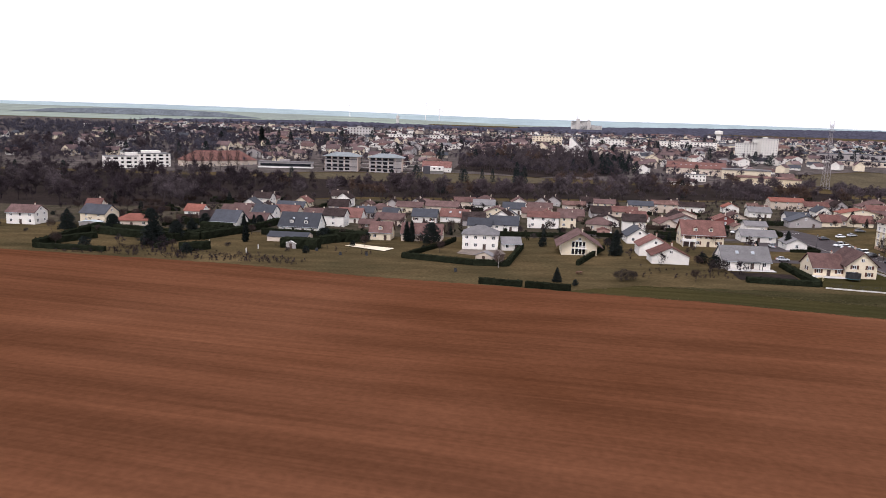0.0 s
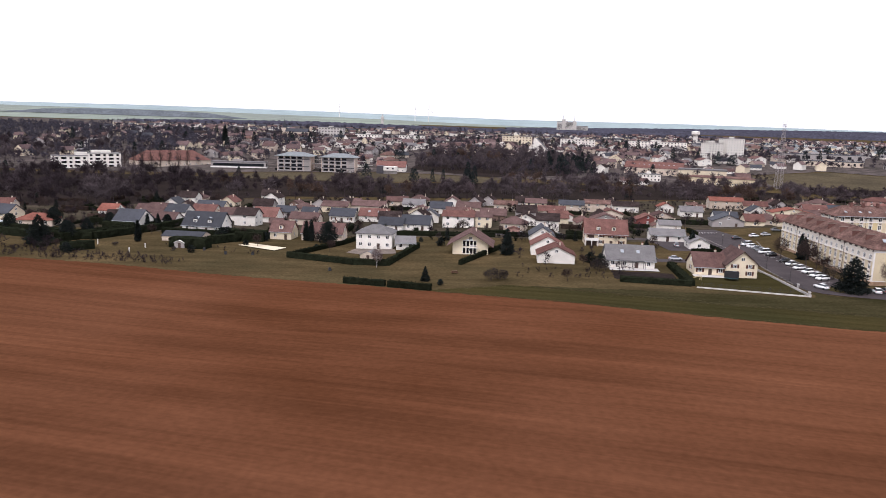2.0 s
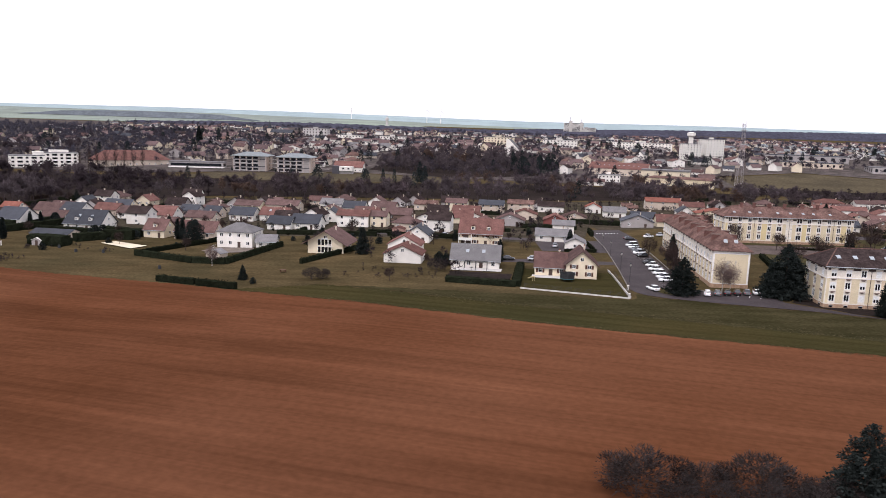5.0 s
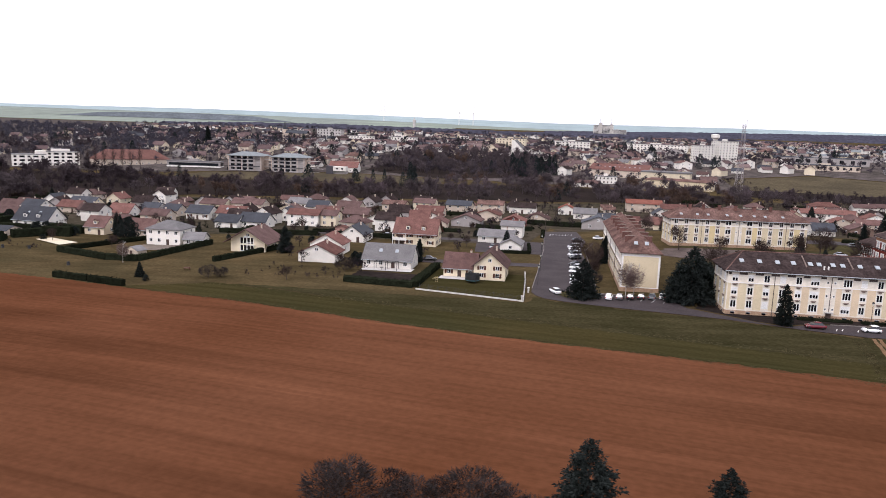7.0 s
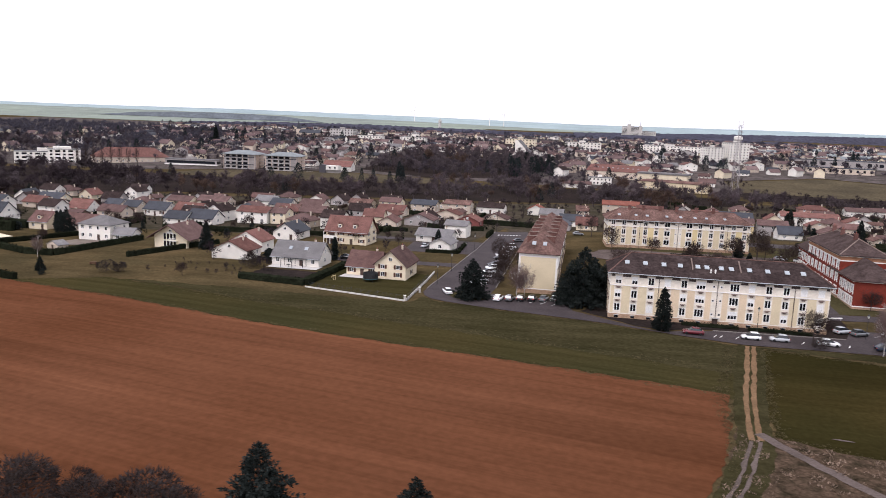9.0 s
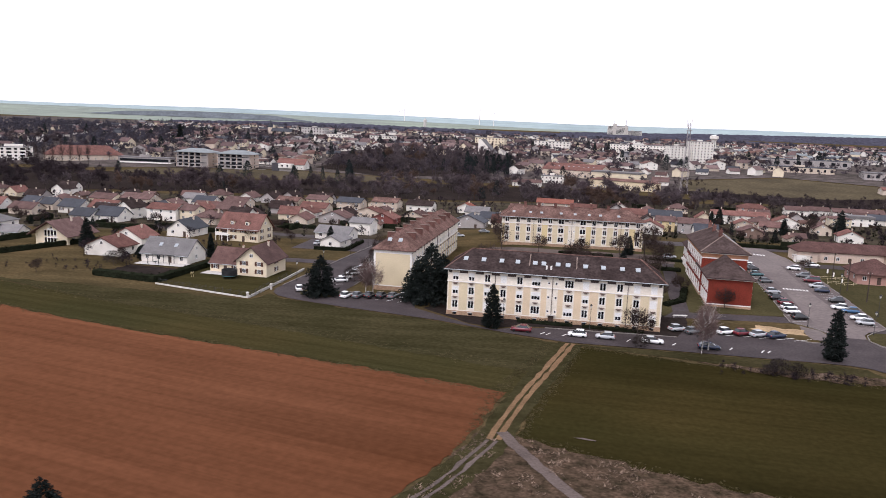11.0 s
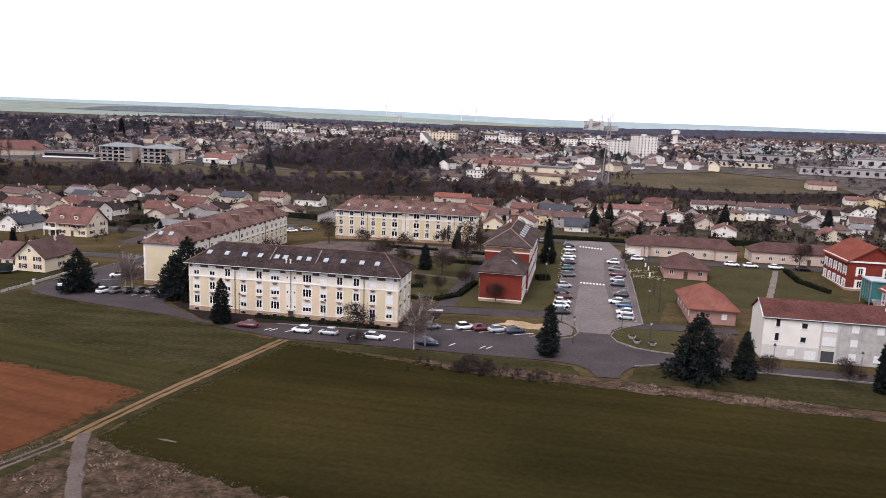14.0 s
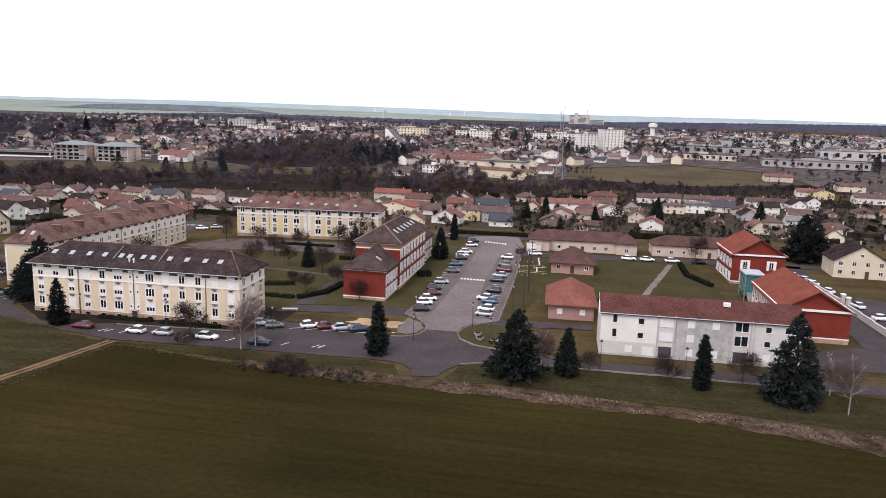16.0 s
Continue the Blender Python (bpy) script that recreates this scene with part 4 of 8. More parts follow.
def street_lamp_proto():
    root = thing("street_lamp", "slim dark metal street lamp with lantern head", "street lamp", group="street lamps")
    part("base", Mesh().tube((0, 0, 0), (0, 0, 0.5), .14, .09, 8), "iron", root)
    part("pole", Mesh().tube((0, 0, 0.5), (0, 0, 4.6), .065, .045, 8), "iron", root)
    part("lantern", Mesh().tube((0, 0, 4.6), (0, 0, 5.15), .12, .27, 6), "lamp_glass", root, "glass lantern")
    part("cap", Mesh().tube((0, 0, 5.15), (0, 0, 5.55), .33, .04, 6), "iron", root)
    return root

# ---------------------------------------------------------------- ground: fields, lawns, roads


def turned_patch(name, pts, material, lift, label, turn, **kw):
    """A patch whose grain runs at an angle: its own axes are turned."""
    ob = patch(name, pts, material, lift, label, **kw)
    r = pose(0, 0, 0, 0, 0, turn)
    ob.data.transform(r.inverted())
    ob.matrix_basis = r
    return ob


turned_patch("ploughed_field", [(-420, 300), (-143, 230), (-66, 217), (12, 194), (36, 186), (106, 163), (130, 156.5), (173, 147), (199.4, 140.2), (197.0, 131), (194.6, 121), (191, 110.3), (186.6, 101), (172, 70), (154, 30), (120, -160), (-300, -160), (-700, 0)],
             "soil", 0.075, "ploughed field of red-brown soil in rows", -14, step=8, ragged=.5)
turned_patch("crop_strip", [(34, 187), (56, 194.5), (106, 179), (135, 173), (170, 163), (203.8, 153), (200.1, 138), (173, 145), (130, 154.5), (106, 161), (36, 184.5)], "green_crop", 0.05, "strip of dark green young crop", -14, ragged=.7)
turned_patch("meadow_field", [(214, 169), (236, 163), (267, 158.3), (286, 155.6), (303, 153.6), (318, 150.8), (333, 145.8), (430, 113), (430, -120), (150, -120), (185, 60), (206.6, 112), (201.6, 122), (204.8, 145), (212, 166)],
             "meadow", 0.05, "wide meadow of short olive green grass", -4, step=14, ragged=.5)
patch("scrub_strip", [(234, 164.5), (250, 163.5), (267, 162), (286, 160), (303, 157), (320, 154.5), (340, 150), (372, 140), (372, 132), (333, 145), (318, 150), (303, 152.8), (286, 154.8), (267, 157.5), (248, 159.5)],
      "dry_scrub", 0.10, "strip of dry brown grass and scrub", ragged=.8)
patch("rough_ground", [(197.6, 128), (202.6, 123), (217.6, 117), (232, 113), (246, 108), (262, 90), (262, 40), (150, 40), (186.6, 101), (192.6, 112)], "dry_scrub", 0.09, "rough ground of dry grass and brambles", ragged=.8)


def ribbon(line, half):
    """Outline of a band of that half width along a line on the plan."""
    left, right = [], []
    for i, (x, y) in enumerate(line):
        (ax, ay), (bx, by) = line[max(i - 1, 0)], line[min(i + 1, len(line) - 1)]
        n = math.hypot(bx - ax, by - ay)
        nx, ny = (by - ay) / n * half, (ax - bx) / n * half
        left.append((x + nx, y + ny))
        right.append((x - nx, y - ny))
    return left + right[::-1]


TRACK = [(211.0, 170.4), (206.4, 153.6), (203.0, 142), (201.0, 134), (199.4, 127), (198.4, 122)]
patch("track_verge", ribbon(TRACK + [(196.6, 117), (193.4, 109), (189, 100), (181, 84)], 2.5), "margin", 0.105, "grassy verge of the field track", ragged=.3)
for o in (-.62, .62):
    patch("dirt_track", ribbon([(x + o, y) for x, y in TRACK], .42), "dirt_path", 0.13, "pale worn wheel rut of a dirt track", category="path", ragged=.16)
    patch("dirt_track", ribbon([(198.2 + o, 121.6), (196.4 + o, 117), (193.2 + o, 109), (188.8 + o, 100), (181 + o, 85)], .26), "worn_path", 0.135, "faint wheel rut in the grass of the field edge", category="path", ragged=.2)
patch("bare_patch", [(209.2, 124.9), (210.4, 125.1), (212.2, 124.6), (212.3, 124.3), (210.6, 124.5)], "worn_path", 0.11, "pale streak of bare ground in the meadow", category="bare ground", ragged=.12)
patch("footpath", ribbon([(199.4, 124.6), (201.0, 121), (203.6, 116.8), (206.2, 112), (208.8, 108), (213, 102), (219, 95.5)], .85), "worn_path", 0.14, "worn grey footpath", category="path", ragged=.2)

patch("road", [(139, 200.5), (139.9, 196.6), (142, 193.6), (146, 191.3), (152, 189.2), (161.1, 186.5), (183, 181), (198, 175), (210, 171.2), (233, 170.6), (259, 169.6), (263.4, 169.2), (266.6, 168), (268.6, 165.6), (269.4, 162.4), (273.4, 162.6), (274.2, 165.6), (276.2, 168.8), (279.4, 171.2), (283, 172.4), (296, 172), (313, 170.6), (329, 169.2), (360, 166),
               (360, 171), (329, 174), (302, 175.8), (291, 178), (283, 178.9), (278.4, 180.8), (275.4, 184.2), (274.5, 187.3), (274.9, 194.4), (266, 195.7), (267.9, 192.1), (268.1, 188.7), (266.8, 185.5), (264.4, 184), (261.4, 183.6), (258.8, 184.8), (256.4, 187.7), (237.2, 188.6), (233.5, 180.8), (206, 180.6), (199, 179), (195, 176.9), (190, 179.6), (184, 184), (176.3, 189.9), (174.6, 199), (156, 202), (139.4, 205)],
      "asphalt", 0.12, "grey asphalt road along the field edge", category="road")
patch("car_park", [(262.4, 199.4), (264.8, 197.6), (267.0, 194.6), (268.1, 191.4), (268.1, 189.4), (274.6, 189), (275.4, 192.0), (277.6, 195.0), (280.4, 196.6), (282.8, 198.4), (284.8, 223.2), (286.7, 248.3), (288.2, 284), (286.6, 303.5), (271.6, 305.5), (270.1, 278.6), (267.5, 244.9), (265.1, 221.3)], "asphalt_worn", 0.124, "asphalt car park with marked bays", category="car park")
patch("bay_strip", [(262.6, 199.6), (267.7, 199.4), (271.4, 233), (274.8, 291), (271.2, 291), (267.6, 244.9), (265.2, 221.3)], "asphalt_bay", 0.13, "darker asphalt of the parking bays", category="car park", ragged=.06)
patch("bay_strip", [(277.0, 199.3), (282.7, 199.0), (284.7, 223.2), (286.5, 248.3), (287.6, 266), (281.4, 267), (278.2, 235)], "asphalt_bay", 0.13, "darker asphalt of the parking bays", category="car park", ragged=.06)
patch("diagonal_path", [(316.8, 224.7), (318.4, 224.4), (332.5, 263.1), (331, 263.6)], "gravel", 0.12, "narrow gravel path across the lawn", category="path", ragged=.2)
patch("street", [(139.4, 205), (156, 202), (157, 210), (160, 275), (164, 296), (164, 330), (150, 330), (146.6, 274), (142, 228)], "asphalt", 0.124, "asphalt side street with parking bays", category="road")
patch("street", [(231.4, 298.1), (296.8, 296.5), (296.8, 306.3), (231.3, 312)], "asphalt", 0.118, "asphalt cross street behind the blocks", category="road")
patch("apron", [(262.6, 186.2), (264.6, 185.6), (266.6, 186.9), (267.6, 190), (266.6, 193.7), (263.4, 196.6), (262.4, 192.7)], "asphalt_worn", 0.14, "worn paved apron beside the car park entrance", category="pavement", ragged=.25)
patch("forecourt", [(268.4, 189.1), (266.8, 185.4), (262, 183), (258, 184), (256.3, 188.2), (238.2, 189.3), (238.3, 194.4), (258.1, 199.8), (264.6, 197.1)], "grass", 0.10, "worn verge of grass and bare earth", category="verge", ragged=.3)
patch("sand_patch", [(250.6, 190.9), (255.1, 189.6), (262.4, 188.7), (263.2, 193), (259.1, 192.7), (256.5, 194.1), (253.1, 194.3), (252.7, 192.3)], "sand", 0.16, "bare patch of yellow sand", category="sand", ragged=.9)
patch("cross_path", [(233.4, 196.2), (263, 198.4), (263, 203.7), (236.4, 201.5)], "asphalt", 0.11, "asphalt footway beside the red building", category="path")
patch("courtyard", [(187.1, 202.8), (238.3, 197.1), (246.4, 211.1), (251.2, 278.7), (196.1, 279)], "lawn", 0.05, "courtyard lawn between the blocks", category="lawn")
patch("court_road", [(181, 262), (190, 254.4), (238, 257.6), (247.4, 258), (249, 273.4), (190, 273)], "worn_path", 0.10, "worn mauve-brown court before the yellow block", category="yard", ragged=.5)
patch("planting_bed", [(178, 190.4), (190, 180.4), (195.4, 178.2), (199, 179.9), (206, 181.4), (234, 181.6), (237.6, 189.6), (238.6, 197), (188, 204)], "earth", 0.075, "bare dark earth beds along the yellow block", category="bed", ragged=.3)
# Darker patch: wet and shaded grass beside the walls, given by colour.
patch("brick_lawn", [(240.4, 203), (263.2, 204), (266.6, 240), (270.2, 279), (271, 297), (249, 297.5), (247, 258)], "lawn", 0.07, "darker lawn round the brick building", category="lawn", ragged=.3)
patch("court_walk", [(236.4, 201.5), (240.4, 202.4), (248.4, 272.2), (244.8, 272.2)], "asphalt", 0.12, "narrow asphalt walk across the courtyard", category="path")
patch("court_walk", [(205.7, 237.1), (207.2, 235.8), (240.9, 228.9), (241.3, 230.5)], "worn_path", 0.11, "narrow worn path across the courtyard lawn", category="path", ragged=.2)
patch("green_east", [(286.2, 199.8), (291.2, 218.8), (337.9, 217.1), (339.4, 275.4), (288, 276.3)], "lawn", 0.06, "mown lawn around the pavilions", category="lawn")
patch("east_strip", [(283.4, 200), (286.6, 200), (291.6, 219), (289.4, 264), (287.6, 264), (285.2, 223)], "lawn", 0.065, "strip of mown lawn beside the car park", category="lawn", ragged=.2)
patch("east_forecourt", [(341, 181), (360, 179), (367, 196), (381, 230), (373, 236), (364, 224), (360.6, 195.4), (356.2, 194), (344, 190)], "asphalt", 0.126, "asphalt forecourt of the brick hall", category="road", ragged=.1)
patch("east_street", [(288.1, 265.6), (389.5, 267.2), (389.1, 274.6), (288, 273)], "asphalt", 0.13, "asphalt lane along the low buildings", category="road")
patch("east_yard", [(356.1, 194.4), (362, 194.4), (370.9, 270.5), (363.5, 270.5)], "asphalt", 0.13, "asphalt yard beside the brick building", category="road")
patch("island", [(275.6, 184.6), (278.6, 181.4), (283, 179.6), (291, 178.6), (290.2, 194.4), (278.3, 194.2), (275.9, 191.8), (274.8, 188.2)], "lawn", 0.2, "raised grass island with round planters", category="verge")
patch("tree_island", [(147.4, 203.4), (146, 199), (147.2, 195.6), (150, 194.2), (154.4, 194.6), (155.6, 197.4), (155.4, 202.2)], "lawn", 0.2, "grass island under a conifer beside the bays", category="verge", ragged=.2)
patch("garden_bed", [(88.5, 206), (106, 202.6), (108, 216), (90, 218)], "earth", 0.1, "dug brown garden bed behind a hedge", category="garden", ragged=.4)
patch("walk_east", [(276.9, 194.4), (302.6, 195.3), (302.5, 199.3), (283.7, 198.9)], "asphalt", 0.15, "asphalt footway to the pavilion", category="path")
patch("back_street", [(20, 296), (149, 286), (149, 293), (20, 303)], "asphalt", 0.08, "narrow residential street", category="road")
patch("drive", [(97, 236), (146, 237), (146, 243), (97, 242)], "asphalt", 0.08, "asphalt drive with parked cars", category="road")
patch("drive", [(122, 262), (148, 262), (148, 288), (122, 286)], "asphalt", 0.09, "asphalt forecourt of a bungalow", category="road")
patch("garden", [(108.9, 197.2), (136, 189), (138.2, 222), (112, 226)], "green_crop", 0.10, "dark green lawn inside a low white wall", category="lawn")
patch("south_meadow", [(-130, 562), (-40, 556), (80, 574), (90, 606), (-10, 622), (-110, 596)], "far_meadow", 0.12, "pale meadow below the apartment houses", category="meadow")
patch("east_meadow", [(318, 600), (400, 574), (505, 612), (506, 695), (432, 735), (330, 680)], "far_meadow", 0.12, "open green meadow", category="meadow")
patch("town_ground", [(-900, 600), (-420, 566), (-150, 580), (-110, 600), (-10, 626), (90, 610), (240, 590), (320, 606), (330, 685), (432, 740), (510, 700), (510, 610), (560, 560), (1100, 600), (1500, 1900), (-1200, 1900)], "town_ground", 0.25, "dark gardens and yards of the town", step=30)
patch("garden_ground", [(-420, 330), (-190, 302), (-60, 285), (40, 285), (140, 283), (150, 330), (300, 340), (420, 330), (520, 440), (520, 560), (330, 540), (120, 462), (-60, 432), (-190, 396), (-420, 392)], "garden_soil", 0.04, "dark winter gardens between the houses", step=8)
patch("wood_floor", [(-420, 362), (-190, 358), (-135, 372), (-60, 446), (20, 462), (120, 476), (300, 520), (318, 560), (235, 585), (100, 578), (-10, 552), (-130, 560), (-420, 560)], "earth", 0.06, "dark brown woodland floor", category="woodland floor", step=16)
# Dark sheet laid so that the sparse shrubs read as a dense thicket.
patch("thicket_floor", [(318, 536), (400, 548), (540, 590), (540, 642), (420, 598), (318, 612)], "earth", 0.2, "dark ground sheet under a hedge thicket", category="woodland floor", step=16, ragged=2.5)
patch("wood_floor", [(10, 650), (80, 610), (160, 640), (190, 800), (40, 830)], "earth", 0.3, "dark brown woodland floor", category="woodland floor", step=16)

patch("field_margin", [(62, 193.4), (106, 178), (135, 170.5), (170, 160.5), (204.6, 150.5), (209.6, 169.6), (198, 174.4), (183, 180.4), (161.1, 185.9), (143, 191.6), (139.5, 195), (137, 188), (108, 190)], "margin", 0.065, "dark grassy margin between field and road", ragged=.6)
patch("field_margin", [(212.5, 170.2), (233, 170), (259, 169), (265.5, 167.5), (267, 162.5), (250, 163.8), (234, 165), (214, 169.3)], "margin", 0.07, "dark grass verge beside the road", ragged=.4)
patch("field_margin", [(275, 163.4), (277, 169), (283, 172), (313, 170.2), (360, 165.6), (362, 146), (340, 150.5), (320, 155), (303, 157.5), (286, 160.5), (275, 161.6)], "margin", 0.07, "dark grass verge below the apartment house", ragged=.4)

# ---------------------------------------------------------------- the three yellow blocks


def yellow_block(x, y, rot, L, D, he, rise, tile, label, right, left, zones, seed, base):
    root = thing("apartment_block", label, "apartment block", pose(x, y, base, 0, 0, rot), "yellow apartment blocks")
    f = face_mats(L, D)
    bays = round(L / 3.6)
    mid = bays // 2
    facade(root, f[0], L, he, bays, 3, 1.85, 3.15, 1.75, zones, small=(mid,) if bays > 10 else (), double=(mid - 1, mid + 1), seed=seed)
    for i in (2, mid, bays - 3):
        downpipe(root, f[0], L / bays * (i + 0.98 if i != mid else mid + 0.5), he)
    for side, k, n in ((right, 1, 0), (left, 3, 0)):
        if side == "plain":
            plain_side(root, f[k], D, he, "pale_yellow")
        else:
            facade(root, f[k], D, he, 3, 3, 1.85, 3.15, 1.75, zones, seed=seed + k)
    part("wall", wall_sheet(L, he, []), "pale_yellow", root, at=f[2])
    rf = part("roof", roof_shape(L, D, he, rise, "hip", over=0.75, thick=0.25, ridge=L / 2 - D * 0.36), tile, root)
    hip_tiles(rf, L, D, he, rise, .75, L / 2 - D * .36, "tile_weathered")
    part("gutter", Mesh().tube((-L / 2 - .8, -D / 2 - .82, he - .08), (L / 2 + .8, -D / 2 - .82, he - .08), .1, .1, 6), "zinc", rf)
    return root, rf


def zone1(i):
    return "pale_yellow" if i < 4 else ("apricot" if i < 10 else "pale_yellow")


b1, r1 = yellow_block(207.65, 191.7, -3.2, 46.5, 12.6, 10.75, 3.7, "tile_dark", "long three-storey yellow and white apartment block with dark hipped tile roof", "facade", "facade", zone1, 3, -0.15)
sl = math.atan2(3.7, 6.3 + .75)
for k in (-.40, -.315, -.23, -.155, -.075, -.035, .03, .075, .155, .235, .32, .39):
    skylight(r1, k * 47.8 - .6, -3.6, 10.75 + 3.7 * .46 + .28, sl, .8, 1.1)
skylight(r1, 21.0, -0.6, 10.75 + 3.7 * .42 + .3, sl, .8, 1.2, 90)
for k in (-.10, .115):
    part("fire_wall", Mesh().box(-.11, -1.7, 0, .11, 2.6, .26), "parapet", r1, "pale parapet strip across the roof", at=pose(k * 47.8 - .6, -3.2, 10.75 + 2.1) @ pose(0, 0, 0, math.degrees(sl)))
for k in (-.02, .0):
    part("roof_vent", Mesh().tube((0, 0, 0), (0, 0, .9), .16, .2, 8), "trim", r1, at=pose(k * 47.8 - .6, -5.0, 11.7))

FARAWAY[0] = True
b3, r3 = yellow_block(216.0, 285.6, 0.6, 48.2, 12.4, 10.1, 3.4, "tile_weathered", "long pale yellow apartment block with weathered brown tile roof", "facade", "facade", lambda i: "pale_yellow" if i % 4 else "yellow", 7, 2.0)
for k in (-.42, -.3, -.22, -.08, .02, .12, .2, .33):
    skylight(r3, k * 48, -4.0, 10.1 + 1.5, math.atan2(3.4, 6.9), .7, .9)
for k in (-.34, -.24, -.12, .0, .14, .26):
    chimney(r3, k * 48, -.6, 10.1 + 3.1, 1.5, 1.0, .8, "tile_red")

FARAWAY[0] = False
# the block that stands end-on to the field: its long fronts face the street and the court
b2 = thing("apartment_block", "long yellow apartment block seen end-on with weathered red-brown tile roof", "apartment block", pose(170.0, 239.2, -0.1, 0, 0, -4.0), "yellow apartment blocks")
W2, L2, H2 = 10.0, 66.0, 10.7
f2 = face_mats(W2, L2)
plain_side(b2, f2[0], W2, H2, "pale_yellow")
part("wall", wall_sheet(W2, H2, []), "pale_yellow", b2, at=f2[2])
FARAWAY[0] = True
for k in (1, 3):
    facade(b2, f2[k], L2, H2, 19, 3, 1.75, 2.85, 1.4, lambda i: "pale_yellow", seed=11 + k)
    for i in (4, 9, 14):
        downpipe(b2, f2[k], L2 / 19 * i, H2)
FARAWAY[0] = False
rf2 = Mesh()
rf2.add(roof_shape(L2, W2, H2, 4.0, "hip", over=.55, thick=.25, ridge=L2 / 2 - 4.4), pose(0, 0, 0, 0, 0, 90))
rf2 = part("roof", rf2, "tile_weathered", b2)
for i in range(7):
    yy = -24.5 + i * 8.2
    for sx in (-1, 1):
        stack = part("chimney", Mesh().box(-1.25, -.28, -1.6, 1.25, .28, .3), "tile_red", rf2, "wide slab-like brick chimney stack", at=pose(sx * 2.4, yy + .5 * sx, H2 + 2.9))
        part("cap", Mesh().box(-1.35, -.36, .3, 1.35, .36, .44), "parapet", stack, "pale stone cap")
for x in (-1.4, 1.4):
    skylight(rf2, x, -31.0, H2 + 2.2, math.atan2(4.0, 4.95), .8, 1.0)

# ---------------------------------------------------------------- brick buildings


def brick_block(x, y, rot, W, L, he, rise, tile, label, bays, base, front_win=0, sky=0, gable=False, reach=0.0, frieze=False):
    """Red brick with white bands; long window fronts on both sides."""
    root = thing("brick_building", label, "brick building", pose(x, y, base, 0, 0, rot))
    f = face_mats(W, L)
    floors = 2 if he < 9 else 3
    st = (he - 1.6) / floors
    for k in (0, 1, 2, 3):
        ln = (W, L)[k % 2]
        wins = []
        n = bays if k % 2 else front_win
        for i in range(n):
            for j in range(floors):
                wins.append((ln * (i + .5) / n, 1.3 + j * st, 1.2, 1.75))
        part("wall", wall_sheet(ln, he, [(c - a / 2, z, c + a / 2, z + b) for c, z, a, b in wins], rise * .98 if gable and k % 2 == 0 else 0), "brick", root, at=f[k])
        for c, z, a, b in wins:
            window(root, f[k] @ pose(c, 0, z), a, b, "plain", 1)
            part("window_surround", Mesh().box(c - a / 2 - .62, -.06, z - .45, c - a / 2 - .02, 0, z + b + .35).box(c + a / 2 + .02, -.06, z - .45, c + a / 2 + .62, 0, z + b + .35).box(c - a / 2 - .02, -.06, z + b + .02, c + a / 2 + .02, 0, z + b + .35), "trim", root, at=f[k])
        part("plinth", Mesh().box(-.06, -.07, 0, ln + .06, 0, .9), "stone", root, at=f[k])
        part("band", Mesh().box(-.05, -.09, .9, ln + .05, 0, 1.15), "trim", root, at=f[k])
        part("cornice", Mesh().box(-.3, -.4, he - .45, ln + .3, 0, he - .05), "trim", root, "white eaves cornice", at=f[k])
        if frieze:
            part("frieze", Mesh().box(-.05, -.05, he - 1.45, ln + .05, 0, he - .46), "ochre_band", root, "ochre frieze under the eaves", at=f[k])
            part("band", Mesh().box(-.08, -.1, he - 1.75, ln + .08, 0, he - 1.46), "trim", root, at=f[k])
    r = Mesh()
    if gable:
        r = roof_shape(W, L, he, rise, "front", over=.75, thick=.25)
    elif L > W:
        r.add(roof_shape(L + abs(reach), W, he, rise, "hip", over=.7, thick=.22), pose(0, reach / 2, 0, 0, 0, 90))
    else:
        r = roof_shape(W, L, he, rise, "hip", over=.7, thick=.22)
    rf = part("roof", r, tile, root)
    lo, hi = (W, L) if L > W else (L, W)
    if not gable:
        if not reach:
            hip_tiles(rf, hi, lo, he, rise, .7, max((hi - lo) / 2, .3), "parapet", 90 if L > W else 0)
    for i in range(sky):
        skylight(rf, W * .27, L * (-.3 + .6 * i / max(sky - 1, 1)), he + rise * .5 + .2, math.atan2(rise, W / 2 + .7), .8, 1.3, 90)
    return root, rf


brick_block(251.4, 214.7, -4.75, 10.2, 11.7, 7.7, 4.10, "tile_school", "red brick wing with white bands and a hipped dark tile roof", 4, 0.32, sky=1, reach=8.0)
w2, wr2 = brick_block(253.1, 234.6, -4.75, 11.1, 29.6, 11.8, 3.6, "tile_school", "tall red brick building with white window surrounds and skylights", 8, 0.80, sky=6, frieze=True)
for k in (-.3, .1, .38):
    chimney(wr2, -.5, k * 27, 14.8, 1.8, .9, .9, "tile_red")
brick_block(254.8, 255.4, -4.75, 10.0, 12.4, 7.5, 3.98, "tile_school", "red brick rear wing with a hipped dark tile roof", 4, 1.28, reach=-8.0)
brick_block(350.8, 252.8, -2.4, 13.4, 17.6, 8.6, 4.1, "tile_hall", "red brick hall with white bands and orange tile roof", 5, 1.3, front_win=2, gable=True)
brick_block(348.0, 208.7, -4.5, 13.20, 25.0, 6.94, 3.81, "tile_hall", "red brick hall with white cornice and orange gabled roof", 8, 0.28, gable=True)

